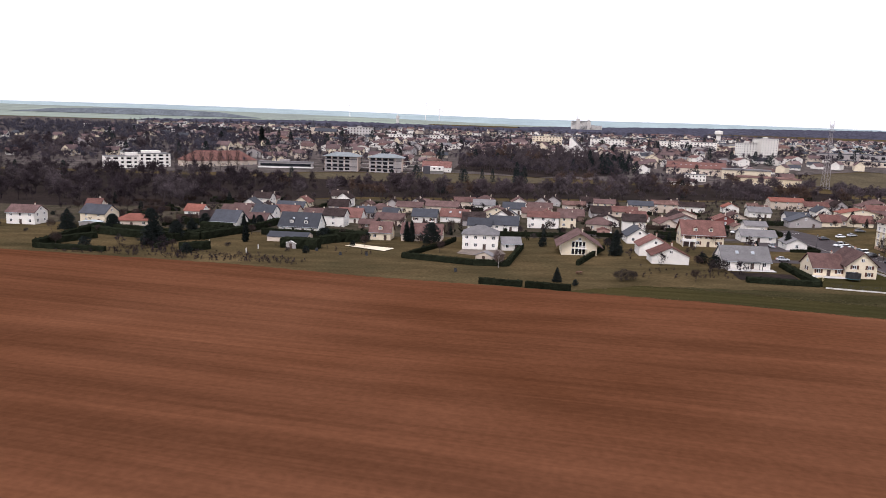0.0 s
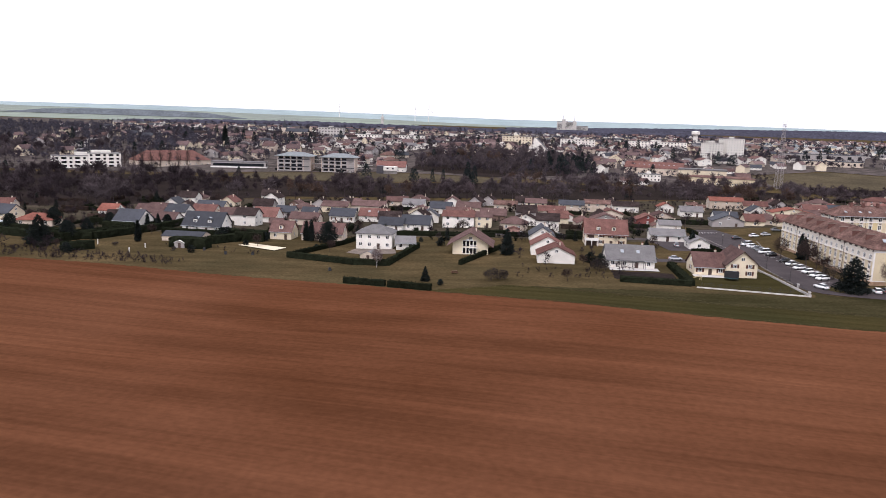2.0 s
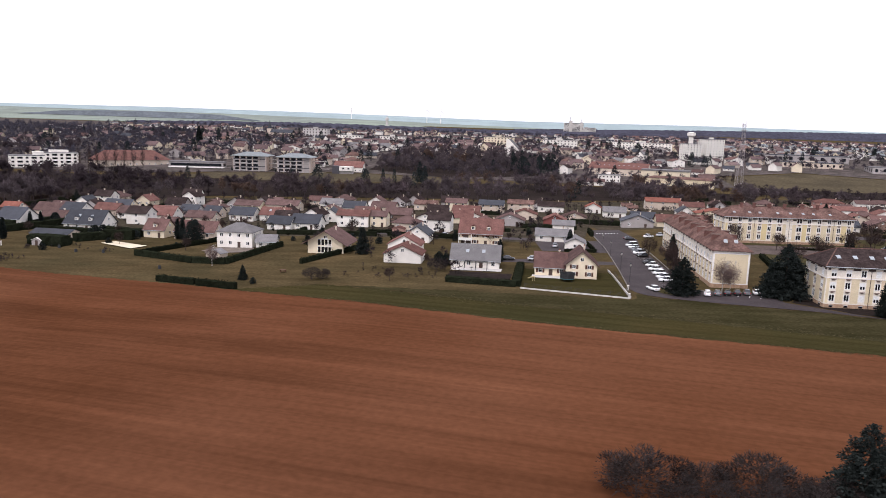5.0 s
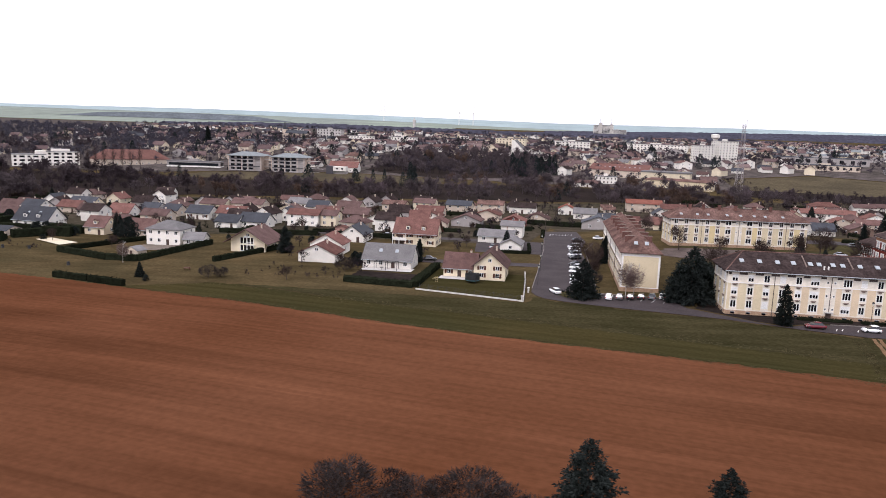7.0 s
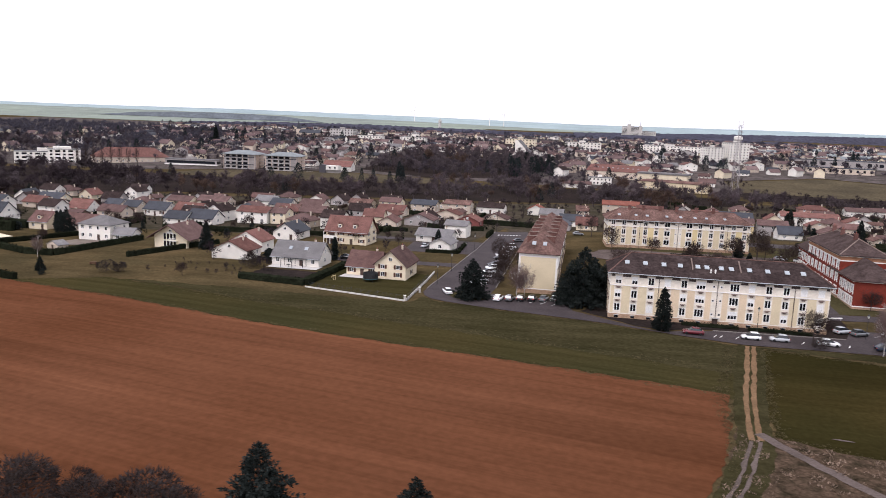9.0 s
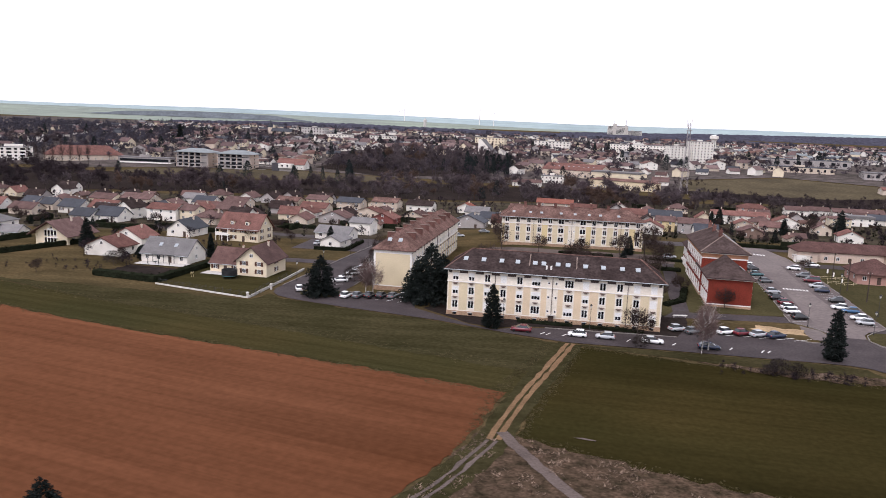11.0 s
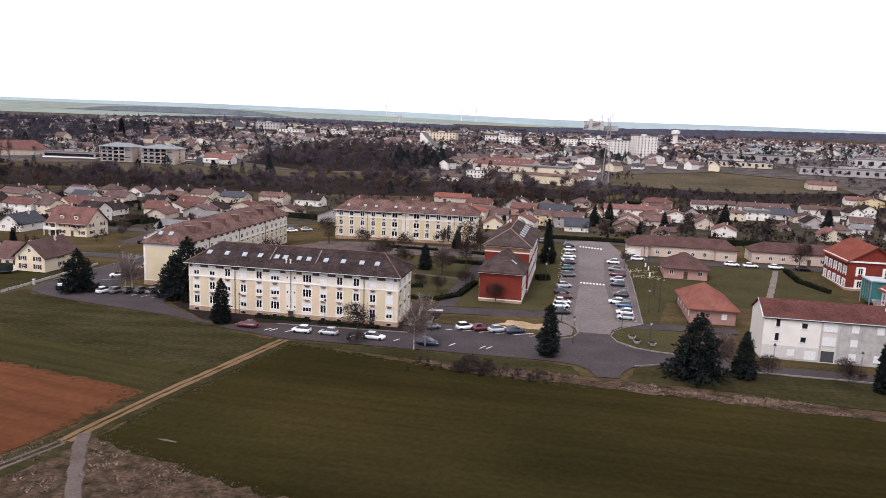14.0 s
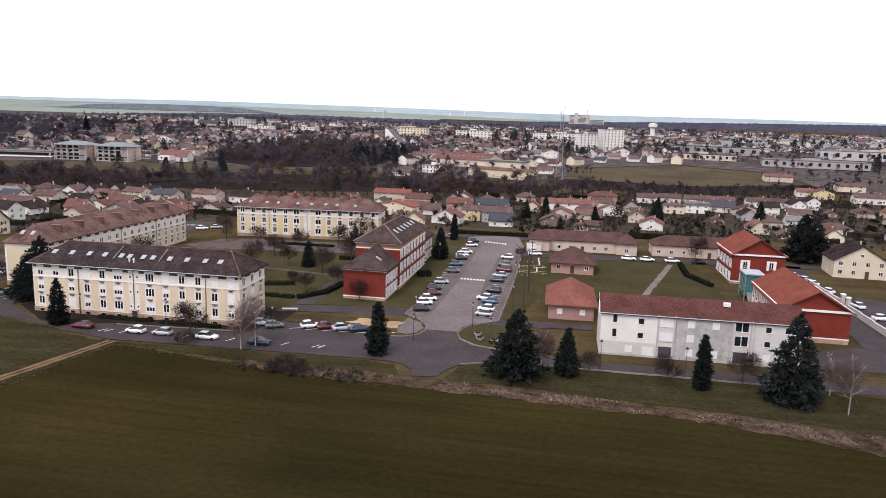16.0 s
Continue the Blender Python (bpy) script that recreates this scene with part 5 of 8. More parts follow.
# pavilions with pyramid roofs
house(298.8, 210.8, -92.5, 17.4, 9.8, 3.3, 3.5, "hip", "pink", "tile_orange", front=5, sides=2, chimneys=0, door=False, name="pavilion", shutters="closed", over=0.8, base=.45)
house(302.0, 250.8, -4.5, 11.6, 10.8, 3.0, 3.7, "hip", "pink", "tile_annex", front=3, sides=2, chimneys=0, name="pavilion", over=0.8, base=1.7)
house(307.2, 282.8, -2.4, 33.5, 8.7, 3.9, 2.6, "hip", "rosy_beige", "tile_annex", front=9, sides=1, chimneys=0, name="annex", base=1.8)
house(293.4, 281.8, -2.4, 6.4, 8.9, 4.0, 2.6, "hip", "rosy_beige", "tile_annex", front=1, sides=1, chimneys=0, name="annex", door=False, over=.6, base=1.8)
house(320.8, 280.7, -2.4, 6.4, 8.9, 4.0, 2.6, "hip", "rosy_beige", "tile_annex", front=1, sides=1, chimneys=0, name="annex", door=False, over=.6, base=1.8)
house(344.6, 281.8, -2.4, 31.0, 8.7, 3.9, 2.6, "hip", "rosy_beige", "tile_annex", front=8, sides=1, chimneys=0, name="annex", base=1.8)

# ---------------------------------------------------------------- white apartment house
wb = thing("white_apartment_house", "white rendered three-storey apartment house with red tile roof", "apartment house", pose(320.6, 184.8, -0.2, 0, 0, -3.0))
fw = face_mats(36, 9)
HW = 8.4
wins = []
for cx, kinds in ((2.6, ("", "n", "n")), (5.4, ("c", "", "")), (7.4, ("", "p", "p")), (8.9, ("g", "", "")), (12.0, ("D", "C", "C")), (16.4, ("c", "c", "c")), (20.8, ("c", "", "c")), (25.4, ("D", "B", "B")), (30.0, ("c", "p", "p")), (33.4, ("c", "p", "p"))):
    for k, kd in enumerate(kinds):
        if kd:
            a, b = {"n": (.95, 1.7), "p": (1.2, 1.2), "c": (1.3, 1.4), "C": (2.4, 1.7), "g": (2.0, 2.0), "D": (2.4, 2.2), "B": (2.5, 2.0)}[kd]
            wins.append((cx, (.2 if kd in "gD" else .75 if kd in "BC" else .9) + k * 2.75, a, b, {"c": "closed", "C": "closed", "g": "closed", "n": "plain", "p": "plain", "B": "plain", "D": "dark"}[kd]))
part("wall", wall_sheet(36, HW, [(c - a / 2, z, c + a / 2, z + b) for c, z, a, b, _ in wins]), "stained_white", wb, "stained white render", at=fw[0])
for c, z, a, b, st in wins:
    if st == "dark":
        part("garage_door", Mesh().box(c - a / 2, .08, z, c + a / 2, .14, z + b), "door_grey", wb, "dark grey panelled door", at=fw[0])
        continue
    window(wb, fw[0] @ pose(c, 0, z), a, b, st, 0 if a < 2 else 1)
    part("sill", Mesh().box(c - a / 2 - .1, -.12, z - .1, c + a / 2 + .1, 0, z - .02), "concrete", wb, at=fw[0])
part("wall", wall_sheet(9, HW, [], 2.6), "stained_white", wb, at=fw[1])
part("wall", wall_sheet(36, HW, []), "white", wb, at=fw[2])
part("wall", wall_sheet(9, HW, [], 2.6), "stained_white", wb, at=fw[3])
for cx in (10.5, 13.5, 23.8, 27.0):
    part("pilaster", Mesh().box(cx - .13, -.18, 0, cx + .13, 0, HW), "concrete", wb, at=fw[0])
part("base_course", Mesh().box(0, -.05, 0, 10.3, 0, .45).box(13.7, -.05, 0, 23.6, 0, .45).box(27.2, -.05, 0, 36, 0, .45), "grey_render", wb, at=fw[0])
for x0, x1, z0, z1, nm, lab in ((0.02, 10.35, 2.85, HW - .02, "white", "smooth off-white render"), (0.02, 10.35, .46, 2.8, "pale_render", "pale grey lower storey"), (13.65, 23.65, .46, HW - .56, "grey_render", "bare stained grey render"), (27.15, 35.98, .46, HW - .02, "pale_render", "pale weathered render")):
    cut = [(c - a / 2 - x0, z - z0, c + a / 2 - x0, z + b - z0) for c, z, a, b, _ in wins if x0 < c < x1]
    cut = [(a, max(b, 0), c, min(d, z1 - z0)) for a, b, c, d in cut if d > .05 and b < z1 - z0 - .05]
    part("render_field", thin_coat(x1 - x0, z1 - z0, cut, .022), nm, wb, lab, at=fw[0] @ pose(x0, -.025, z0))
part("top_band", Mesh().box(13.7, -.08, HW - .55, 23.6, 0, HW - .05), "grey_render", wb, "stained grey band under the eaves", at=fw[0])
part("gutter", Mesh().tube((-.3, -.45, HW - .12), (36.3, -.45, HW - .12), .1, .1, 6), "zinc", wb, at=fw[0])
for cx in (13.4, 27.2):
    part("downpipe", Mesh().tube((cx + .35, -.12, 0), (cx + .35, -.12, HW - .2), .06, .06, 6), "zinc", wb, at=fw[0])
wr = part("roof", roof_shape(36, 9, HW, 2.6, "side", over=.35), "tile_deep", wb)
part("roof_vent", Mesh().box(-.6, -.4, 0, .6, .4, .7), "trim", wr, at=pose(5, -1.5, HW + 1.8))
part("gable_edge", Mesh().slab([(-18.40, -4.8, HW - .05), (-18.28, -4.8, HW - .05), (-18.28, 0, HW + 2.62), (-18.40, 0, HW + 2.62)], .2), "trim", wr, "white gable edge")

# ---------------------------------------------------------------- houses
house(-169.5, 293.2, -4, 11.9, 9.0, 5.0, 2.6, "side", "white", "tile_brown", storeys=2, front=3, sides=2)
house(-144.0, 302.2, -14, 12.0, 9.0, 4.5, 3.2, "side", "cream", "slate", storeys=2, front=2)
house(-158.3, 329.1, 6, 6.4, 8.0, 5.0, 2.5, "side", "beige", "tile_red", front=2)
house(-126.4, 295.8, 6, 14.4, 10.0, 2.8, 2.2, "hip", "beige", "tile_orange", front=3, chimneys=0)
house(-114.0, 335.0, -8, 8.5, 8.0, 3.0, 2.6, "side", "white", "tile_orange", front=2)
house(-86.5, 293.2, -10, 10.8, 11.0, 4.0, 4.0, "side", "white", "slate", front=2)
house(-92.5, 339.5, -8, 10.0, 10.0, 3.4, 2.8, "side", "beige", "tile_brown")
house(-79.1, 325.0, -8, 9.5, 9.0, 4.6, 2.8, "side", "white", "slate", storeys=2, front=2)
house(-56.6, 293.1, -8, 16.1, 11.0, 2.9, 5.0, "side", "white", "slate", front=4, dormers=2, sky=2)
house(-22.6, 279.3, -6, 8.2, 9.0, 3.2, 3.6, "side", "cream", "tile_rosy", front=2, dormers=1)
house(-6.6, 277.4, -6, 15.6, 9.0, 2.9, 3.6, "side", "beige", "tile_rosy", front=3)
house(15.0, 258.1, -6, 12.7, 10.0, 5.6, 2.6, "hip", "white", "roof_grey", storeys=2, front=4, sides=2, chimneys=0)
house(25.5, 255.1, 4, 6.6, 7.0, 2.6, 1.9, "side", "white", "roof_grey", front=2, chimneys=0, name='garage')
house(48.6, 248.5, -6, 12.0, 11.0, 4.2, 3.6, "front", "cream", "tile_brown", front=1, sides=2, over=1.9)
house(75.2, 232.6, -5, 11.7, 9.0, 2.9, 2.7, "front", "white", "tile_red", front=0, sides=2, door=False)
house(74.5, 247.3, -5, 10.8, 9.0, 3.6, 3.0, "front", "white", "tile_red", front=0, sides=1)
house(77.1, 278.1, -5, 9.3, 12.0, 3.0, 3.2, "front", "white", "slate", front=2)
house(97.7, 228.1, -5, 14.7, 10.0, 2.8, 4.0, "side", "white", "roof_grey", front=4, sky=2)
house(119.7, 220.3, -5, 9.1, 10.0, 2.8, 3.6, "side", "cream", "tile_rosy", front=3, shutters='shutters')
house(128.3, 218.7, -5, 8.8, 12.0, 4.4, 3.8, "front", "cream", "tile_brown", front=2, storeys=2, shutters='shutters', door=False, over=.7)
house(100.7, 275.0, -6, 15.2, 11.0, 4.8, 4.8, "side", "cream", "tile_red", front=4, sides=2, storeys=2, dormers=2, over=.7, shutters='shutters')
house(129.6, 291.4, -8, 13.5, 9.0, 2.8, 2.0, "side", "white", "roof_grey", front=3)
house(135.0, 271.1, -8, 7.3, 10.0, 2.8, 1.8, "front", "white", "roof_grey", front=1, chimneys=0)
house(135.9, 308.5, -8, 8.8, 8.0, 5.0, 1.6, "side", "white", "roof_grey", front=1)
house(137.3, 346.3, -8, 10.4, 10.0, 3.0, 2.4, "front", "red", "tile_red", front=1)
house(148.6, 360.7, -8, 11.6, 10.0, 3.0, 2.4, "front", "beige", "tile_brown")
house(-94.0, 332.5, -8, 13.2, 9.0, 3.2, 3.0, "side", "beige", "tile_brown")
house(-73.0, 343.5, -8, 11.4, 9.0, 3.0, 2.6, "side", "beige", "tile_red")
house(-73.7, 355.5, -8, 13.7, 9.0, 3.2, 3.0, "side", "cream", "slate")
house(-41.1, 330.9, -8, 11.0, 9.0, 3.0, 3.6, "side", "white", "tile_red", front=2)
house(-36.3, 349.7, -8, 8.9, 8.0, 3.0, 2.4, "side", "grey", "slate")
house(-23.5, 344.5, -8, 7.5, 8.0, 3.2, 2.5, "side", "beige", "slate")
house(-22.5, 325.6, -8, 12.8, 8.0, 3.0, 2.4, "side", "beige", "tile_brown")
house(-6.9, 337.3, -8, 11.5, 9.0, 3.2, 3.0, "side", "white", "slate", front=3, shutters='shutters')
house(-15.8, 376.1, -8, 13.6, 9.0, 3.4, 2.2, "side", "cream", "tile_brown")
house(7.4, 339.6, -8, 13.6, 9.0, 3.0, 3.0, "side", "white", "tile_red", sky=2)
house(1.3, 378.8, -8, 17.3, 9.0, 3.6, 2.3, "side", "beige", "tile_brown", front=3)
house(17.5, 308.8, -8, 10.1, 9.0, 2.8, 2.6, "side", "white", "slate")
house(28.0, 310.3, -8, 12.1, 9.0, 3.0, 3.2, "side", "white", "slate")
house(28.4, 359.9, -8, 11.6, 9.0, 3.0, 2.5, "front", "cream", "tile_brown")
house(24.1, 393.4, -8, 11.6, 9.0, 3.2, 2.5, "side", "white", "roof_grey")
house(38.6, 376.3, -8, 11.1, 9.0, 3.2, 2.8, "side", "white", "slate")
house(46.3, 321.4, -6, 13.8, 9.0, 5.2, 2.0, "side", "white", "tile_red", storeys=2, front=3)
house(57.4, 321.8, -6, 7.1, 8.0, 5.0, 1.8, "side", "cream", "tile_brown", storeys=2, front=2)
house(53.3, 382.0, -8, 12.4, 9.0, 3.2, 2.4, "side", "beige", "tile_brown")
house(63.8, 349.5, -8, 12.3, 9.0, 3.0, 2.6, "side", "brown", "tile_brown")
house(77.5, 333.1, -8, 11.1, 10.0, 2.8, 2.6, "front", "white", "tile_dark", front=1)
house(74.4, 399.5, -8, 12.5, 9.0, 3.4, 1.8, "side", "beige", "tile_weathered", front=3)
house(90.9, 397.9, -8, 11.3, 9.0, 5.0, 1.9, "side", "cream", "tile_brown", storeys=2, front=3)
house(109.5, 393.1, -8, 13.1, 9.0, 5.0, 2.0, "side", "beige", "slate", storeys=2, front=3)
house(126.0, 404.3, -8, 13.9, 9.0, 5.0, 1.8, "side", "beige", "tile_weathered", storeys=2, front=3)
house(96.0, 375.3, -8, 13.7, 9.0, 3.0, 2.3, "side", "beige", "tile_red")
house(98.0, 354.9, -8, 10.6, 9.0, 2.8, 2.2, "front", "white", "tile_red")
house(116.0, 340.9, -8, 13.3, 10.0, 3.0, 2.6, "front", "grey", "tile_brown", front=2)
house(124.9, 368.3, -8, 12.5, 9.0, 3.0, 2.2, "front", "beige", "tile_red", front=2)
house(143.4, 410.6, -8, 14.2, 9.0, 3.6, 2.2, "side", "white", "tile_dark", front=3)
house(167.4, 414.2, -8, 8.6, 8.0, 3.4, 2.2, "front", "white", "tile_orange")
house(175.2, 394.4, -8, 11.7, 9.0, 3.2, 2.4, "side", "white", "roof_grey")
house(175.3, 345.1, -8, 14.47, 9.85, 3.15, 2.95, "front", "grey", "slate", front=2)
house(184.2, 369.7, -8, 11.40, 9.00, 3.20, 2.40, "side", "white", "slate")
house(215.5, 448.5, -6, 20.3, 9.0, 5.2, 2.0, "side", "beige", "tile_orange", storeys=2, front=3)
house(231.3, 442.7, -8, 14.2, 9.0, 3.2, 2.4, "side", "beige", "tile_red")
house(227.4, 388.6, -8, 21.5, 10.0, 4.4, 2.4, "front", "cream", "tile_orange", front=2, storeys=2)
house(255.4, 361.9, -10, 12.15, 10.96, 3.59, 2.99, "front", "white", "tile_red", front=1)
house(265.3, 379.4, -8, 8.5, 9.0, 5.2, 1.8, "side", "yellow", "tile_brown", storeys=2, front=2)
house(276.8, 374.5, -8, 13.0, 9.0, 5.2, 2.0, "side", "grey", "tile_brown", storeys=2, front=3)
house(256.2, 420.0, -8, 13.1, 9.0, 4.0, 2.4, "side", "pink", "tile_red")
house(272.4, 422.0, -8, 17.1, 9.0, 3.6, 2.6, "side", "grey", "slate")
house(313.0, 431.3, -6, 29.0, 9.0, 5.0, 2.0, "side", "white", "tile_red", storeys=2, front=5)
house(336.6, 490.6, -8, 17.2, 10.0, 4.4, 2.4, "hip", "pink", "tile_red", front=3, storeys=2)
house(333.8, 422.6, -8, 12.3, 10.0, 3.6, 2.6, "front", "white", "tile_red", front=1)
house(301.9, 370.6, -8, 11.00, 10.00, 3.00, 2.40, "front", "brown", "tile_brown")
house(307.1, 401.6, -8, 10.8, 9.0, 3.0, 2.4, "front", "beige", "tile_red")
house(342.8, 398.7, -8, 7.9, 9.0, 3.4, 2.6, "front", "beige", "tile_brown")
house(345.2, 372.4, -12, 10.1, 10.0, 3.2, 2.4, "front", "white", "tile_red", front=1)
house(370.2, 447.4, -6, 10.4, 9.0, 4.6, 1.2, "hip", "cream", "tile_brown", storeys=2, front=3)
house(383.9, 455.0, -6, 12.4, 9.0, 4.4, 1.4, "flat", "white", "roof_grey", storeys=2, front=3)
house(400.0, 465.2, -8, 13.4, 9.0, 3.4, 2.6, "side", "white", "slate")
house(364.9, 499.3, -6, 12.8, 9.0, 3.6, 2.0, "side", "white", "tile_brown")
house(378.9, 502.7, -6, 12.6, 9.0, 3.6, 2.0, "side", "white", "tile_brown")
house(393.2, 500.5, -6, 12.8, 9.0, 3.6, 2.0, "side", "white", "tile_brown")
house(408.0, 500.0, -6, 16.2, 9.0, 3.6, 2.0, "side", "white", "tile_brown")
house(429.9, 500.4, -6, 12.8, 9.0, 3.6, 2.0, "side", "white", "tile_brown")
house(443.3, 499.5, -6, 12.7, 9.0, 3.6, 2.0, "side", "white", "tile_brown")
house(409.8, 453.4, -8, 14.1, 9.0, 3.2, 2.2, "front", "beige", "tile_brown")
house(406.5, 411.0, -8, 9.1, 9.0, 3.0, 2.2, "front", "cream", "tile_dark")
house(489.4, 557.0, -8, 13.8, 10.0, 4.6, 2.4, "front", "yellow", "tile_red", storeys=2)
house(482.4, 568.3, -8, 11.0, 9.0, 3.6, 2.2, "side", "white", "tile_red")
house(526.3, 601.8, -8, 19.4, 9.0, 4.6, 2.2, "side", "cream", "tile_brown", storeys=2, front=3)
house(513.1, 540.1, -8, 20.6, 9.0, 4.2, 2.2, "side", "white", "tile_brown", front=3)
house(420.4, 413.2, -8, 8.0, 9.0, 2.8, 1.8, "side", "white", "roof_grey")
house(428.2, 386.4, -8, 13.8, 9.0, 3.0, 2.0, "hip", "white", "tile_brown")
house(383.3, 263.1, -6, 14.05, 11.02, 5.14, 4.22, "front", "cream", "tile_dark", storeys=2, front=4)
house(490.8, 647.9, -6, 21.0, 11.0, 4.4, 2.0, "side", "beige", "tile_red", storeys=2, front=3)


# ---------------------------------------------------------------- the town beyond


def town_block(x, y, rot, w, d, h, floors, bays, wall, roof="roof_grey", label="", band=False, name="apartment_building", rise=0.5):
    """A flat-roofed block with its windows."""
    z = ground_z(x, y) - 0.3
    root = thing(name, label or f"{WORDS[wall]} flat-roofed apartment building with {floors} storeys", name.replace("_", " "), pose(x, y, z, 0, 0, rot))
    f = face_mats(w, d)
    st = h / floors
    for k in range(4):
        ln, n = ((w, bays), (d, max(1, round(d / w * bays))))[k % 2]
        if k == 2:
            n = 0
        n = min(n, 1) if band else n
        a, b = ln / max(n, 1) * (.93 if band else .36), st * .45
        ws = [(ln * (i + .5) / n, st * (j + .33)) for i in range(n) for j in range(floors)]
        part("wall", wall_sheet(ln, h, [(c - a / 2, q, c + a / 2, q + b) for c, q in ws]), wall, root, at=f[k])
        for c, q in ws:
            part("window", quad_data("pane", round(a, 2), round(b, 2), .1, "pane"), None, root, at=f[k] @ pose(c, 0, q))
        if band:
            for j in range(floors):
                part("balcony", Mesh().box(0, -.5, st * j + st * .02, ln, 0, st * j + st * .22), "concrete" if wall == "beige" else "trim", root, at=f[k])
    part("roof", roof_shape(w, d, h, rise, "hip" if rise > 1 else "flat", over=.3 if rise < 1 else 1.0, ridge=max(w / 2 - d / 2, .3) if rise > 1 else None), roof, root)
    part("lift_house", Mesh().box(-w * .12, -2, h, w * .06, 2, h + 2.2), wall, root)
    return root


hosp = town_block(476, 2520, -8, 66, 18, 34, 9, 14, "concrete", label="tall grey-white hospital slab on the horizon", band=True)
part("stair_core", Mesh().box(-16, -11, 0, -4, 9, 42).box(22, -11, 0, 30, 9, 38), "concrete", hosp)
for mx in (-12, 26):
    part("antenna", Mesh().tube((mx, 0, 38), (mx, 0, 56), .7, .5, 6), "steel", hosp)
town_block(536, 2600, -8, 60, 18, 20, 6, 12, "concrete", label="low wing beside the distant hospital", band=True)
town_block(356, 850, 18, 20, 14, 19, 7, 5, "white", label="white residential tower block")
town_block(384, 864, 18, 24, 16, 24, 8, 6, "white", label="white residential tower block with stepped roof")
town_block(340, 1010, -20, 78, 12, 12, 4, 18, "white", label="long white four-storey slab of flats")
town_block(225, 990, -8, 46, 12, 13, 4, 10, "white", label="white four-storey slab of flats")
town_block(144, 1000, -10, 40, 14, 14, 4, 9, "cream", label="cream four-storey block of flats")
for bx, by in ((-85, 622), (-47.5, 620.5)):
    ab = thing("apartment_house", "four-storey house with deep balconies, rosy end walls and zinc roof", "apartment house", pose(bx, by, ground_z(bx, by) - .3))
    fb = face_mats(28, 19)
    for k, ln in ((1, 19), (3, 19), (2, 28)):
        part("wall", wall_sheet(ln, 12.6, [(ln * .5 - .7, 1.2 + 3.1 * j, ln * .5 + .7, 2.6 + 3.1 * j) for j in range(4)] if k != 2 else []), "rosy_beige", ab, "rosy beige end wall", at=fb[k])
        for j in range(4 if k != 2 else 0):
            part("window", quad_data("pane", 1.4, 1.4, .1, "pane"), None, ab, at=fb[k] @ pose(ln * .5, 0, 1.2 + 3.1 * j))
    part("wall", wall_sheet(28, 12.6, [(1.5 + 5.1 * i, .4 + 3.1 * j, 5.4 + 5.1 * i, 2.7 + 3.1 * j) for i in range(5) for j in range(4)]), "grey", ab, "grey recessed balcony wall", at=fb[0])
    for j in range(4):
        for i in range(5):
            part("window", quad_data("pane", 3.9, 2.3, .1, "pane"), None, ab, at=fb[0] @ pose(3.45 + 5.1 * i, 0, .4 + 3.1 * j))
        part("balcony", Mesh().box(0, -1.9, 3.1 * j, 28, 0, 3.1 * j + .28), "grey_render", ab, "pale concrete balcony slab")
        ab.children[-1].matrix_basis = fb[0]
        part("balcony_rail", Mesh().box(.6, -1.9, 3.1 * j + .5, 12.6, -1.84, 3.1 * j + 1.15).box(15.4, -1.9, 3.1 * j + .5, 27.4, -1.84, 3.1 * j + 1.15), "door_grey" if j % 2 else "grey", ab, at=fb[0])
    for i in range(6):
        part("balcony_post", Mesh().box(5.5 * i + .1, -1.8, 0, 5.5 * i + .4, -1.5, 12.6), "rosy_beige", ab, at=fb[0])
    part("roof", roof_shape(28, 19, 12.6, 3.0, "hip", over=2.0, ridge=6), "zinc_roof", ab, "pale zinc hipped roof")
house(-4, 634, -4, 25, 12, 4.6, 4.6, "side", "white", "tile_red", front=6, chimneys=0, door=False)
cube = thing("house", "small modern house of a white upper box on a black base", "house", pose(-6.5, 616, ground_z(-6.5, 616) - .3, 0, 0, -4))
part("black_wing", Mesh().box(-9, -3, 0, -3, 4, 6.8), "door_grey", cube, "black clad wing")
part("base", Mesh().box(-3, -2, 0, 8, 4, 3.0), "grey", cube)
part("white_box", Mesh().box(-3, -3.4, 3.0, 8, 4, 6.4), "white", cube, "white upper storey")
for wx in (0.5, 5.0):
    part("window", Mesh().box(wx - .8, -3.46, 4.2, wx + .8, -3.4, 5.6), "pane", cube)
lw = thing("apartment_building", "long cream-white apartment building with recessed loggias and stepped flat roof", "apartment building", pose(-252, 598, ground_z(-252, 598) - .3, 0, 0, 35))
for x0, x1, hh, fl in ((-25, 0, 9.4, 3), (0, 25, 11.6, 4)):
    n = 5
    ww, st_ = (x1 - x0) / n, hh / fl
    part("wall", wall_sheet(x1 - x0, hh, [(ww * i + ww * (.12 if i % 2 else .3), st_ * j + .7, ww * i + ww * (.88 if i % 2 else .7), st_ * j + 2.3) for i in range(n) for j in range(fl)], reveal=.9), "white", lw, "pale render with recessed loggias", at=pose(x0, -7, 0))
    for i in range(n):
        for j in range(fl):
            part("window", quad_data("pane", round(ww * (.76 if i % 2 else .4), 2), 1.6, .8, "pane"), None, lw, at=pose(x0 + ww * (i + .5), -7, st_ * j + .7))
    part("body", Mesh().box(x0, -6.0, 0, x1, 7, hh), "white", lw)
    part("roof", Mesh().box(x0 - .2, -7.2, hh, x1 + .2, 7.2, hh + .5), "roof_grey", lw)
part("penthouse", Mesh().box(-8, -4, 9.9, 0, 4, 12.4).box(4, -4, 12.1, 18, 4, 14.0), "white", lw)
for k in (-25.0, 25.0):
    part("wall", Mesh().box(k - .1, -7, 0, k + .1, 7, 9.4 if k < 0 else 11.6), "white", lw)
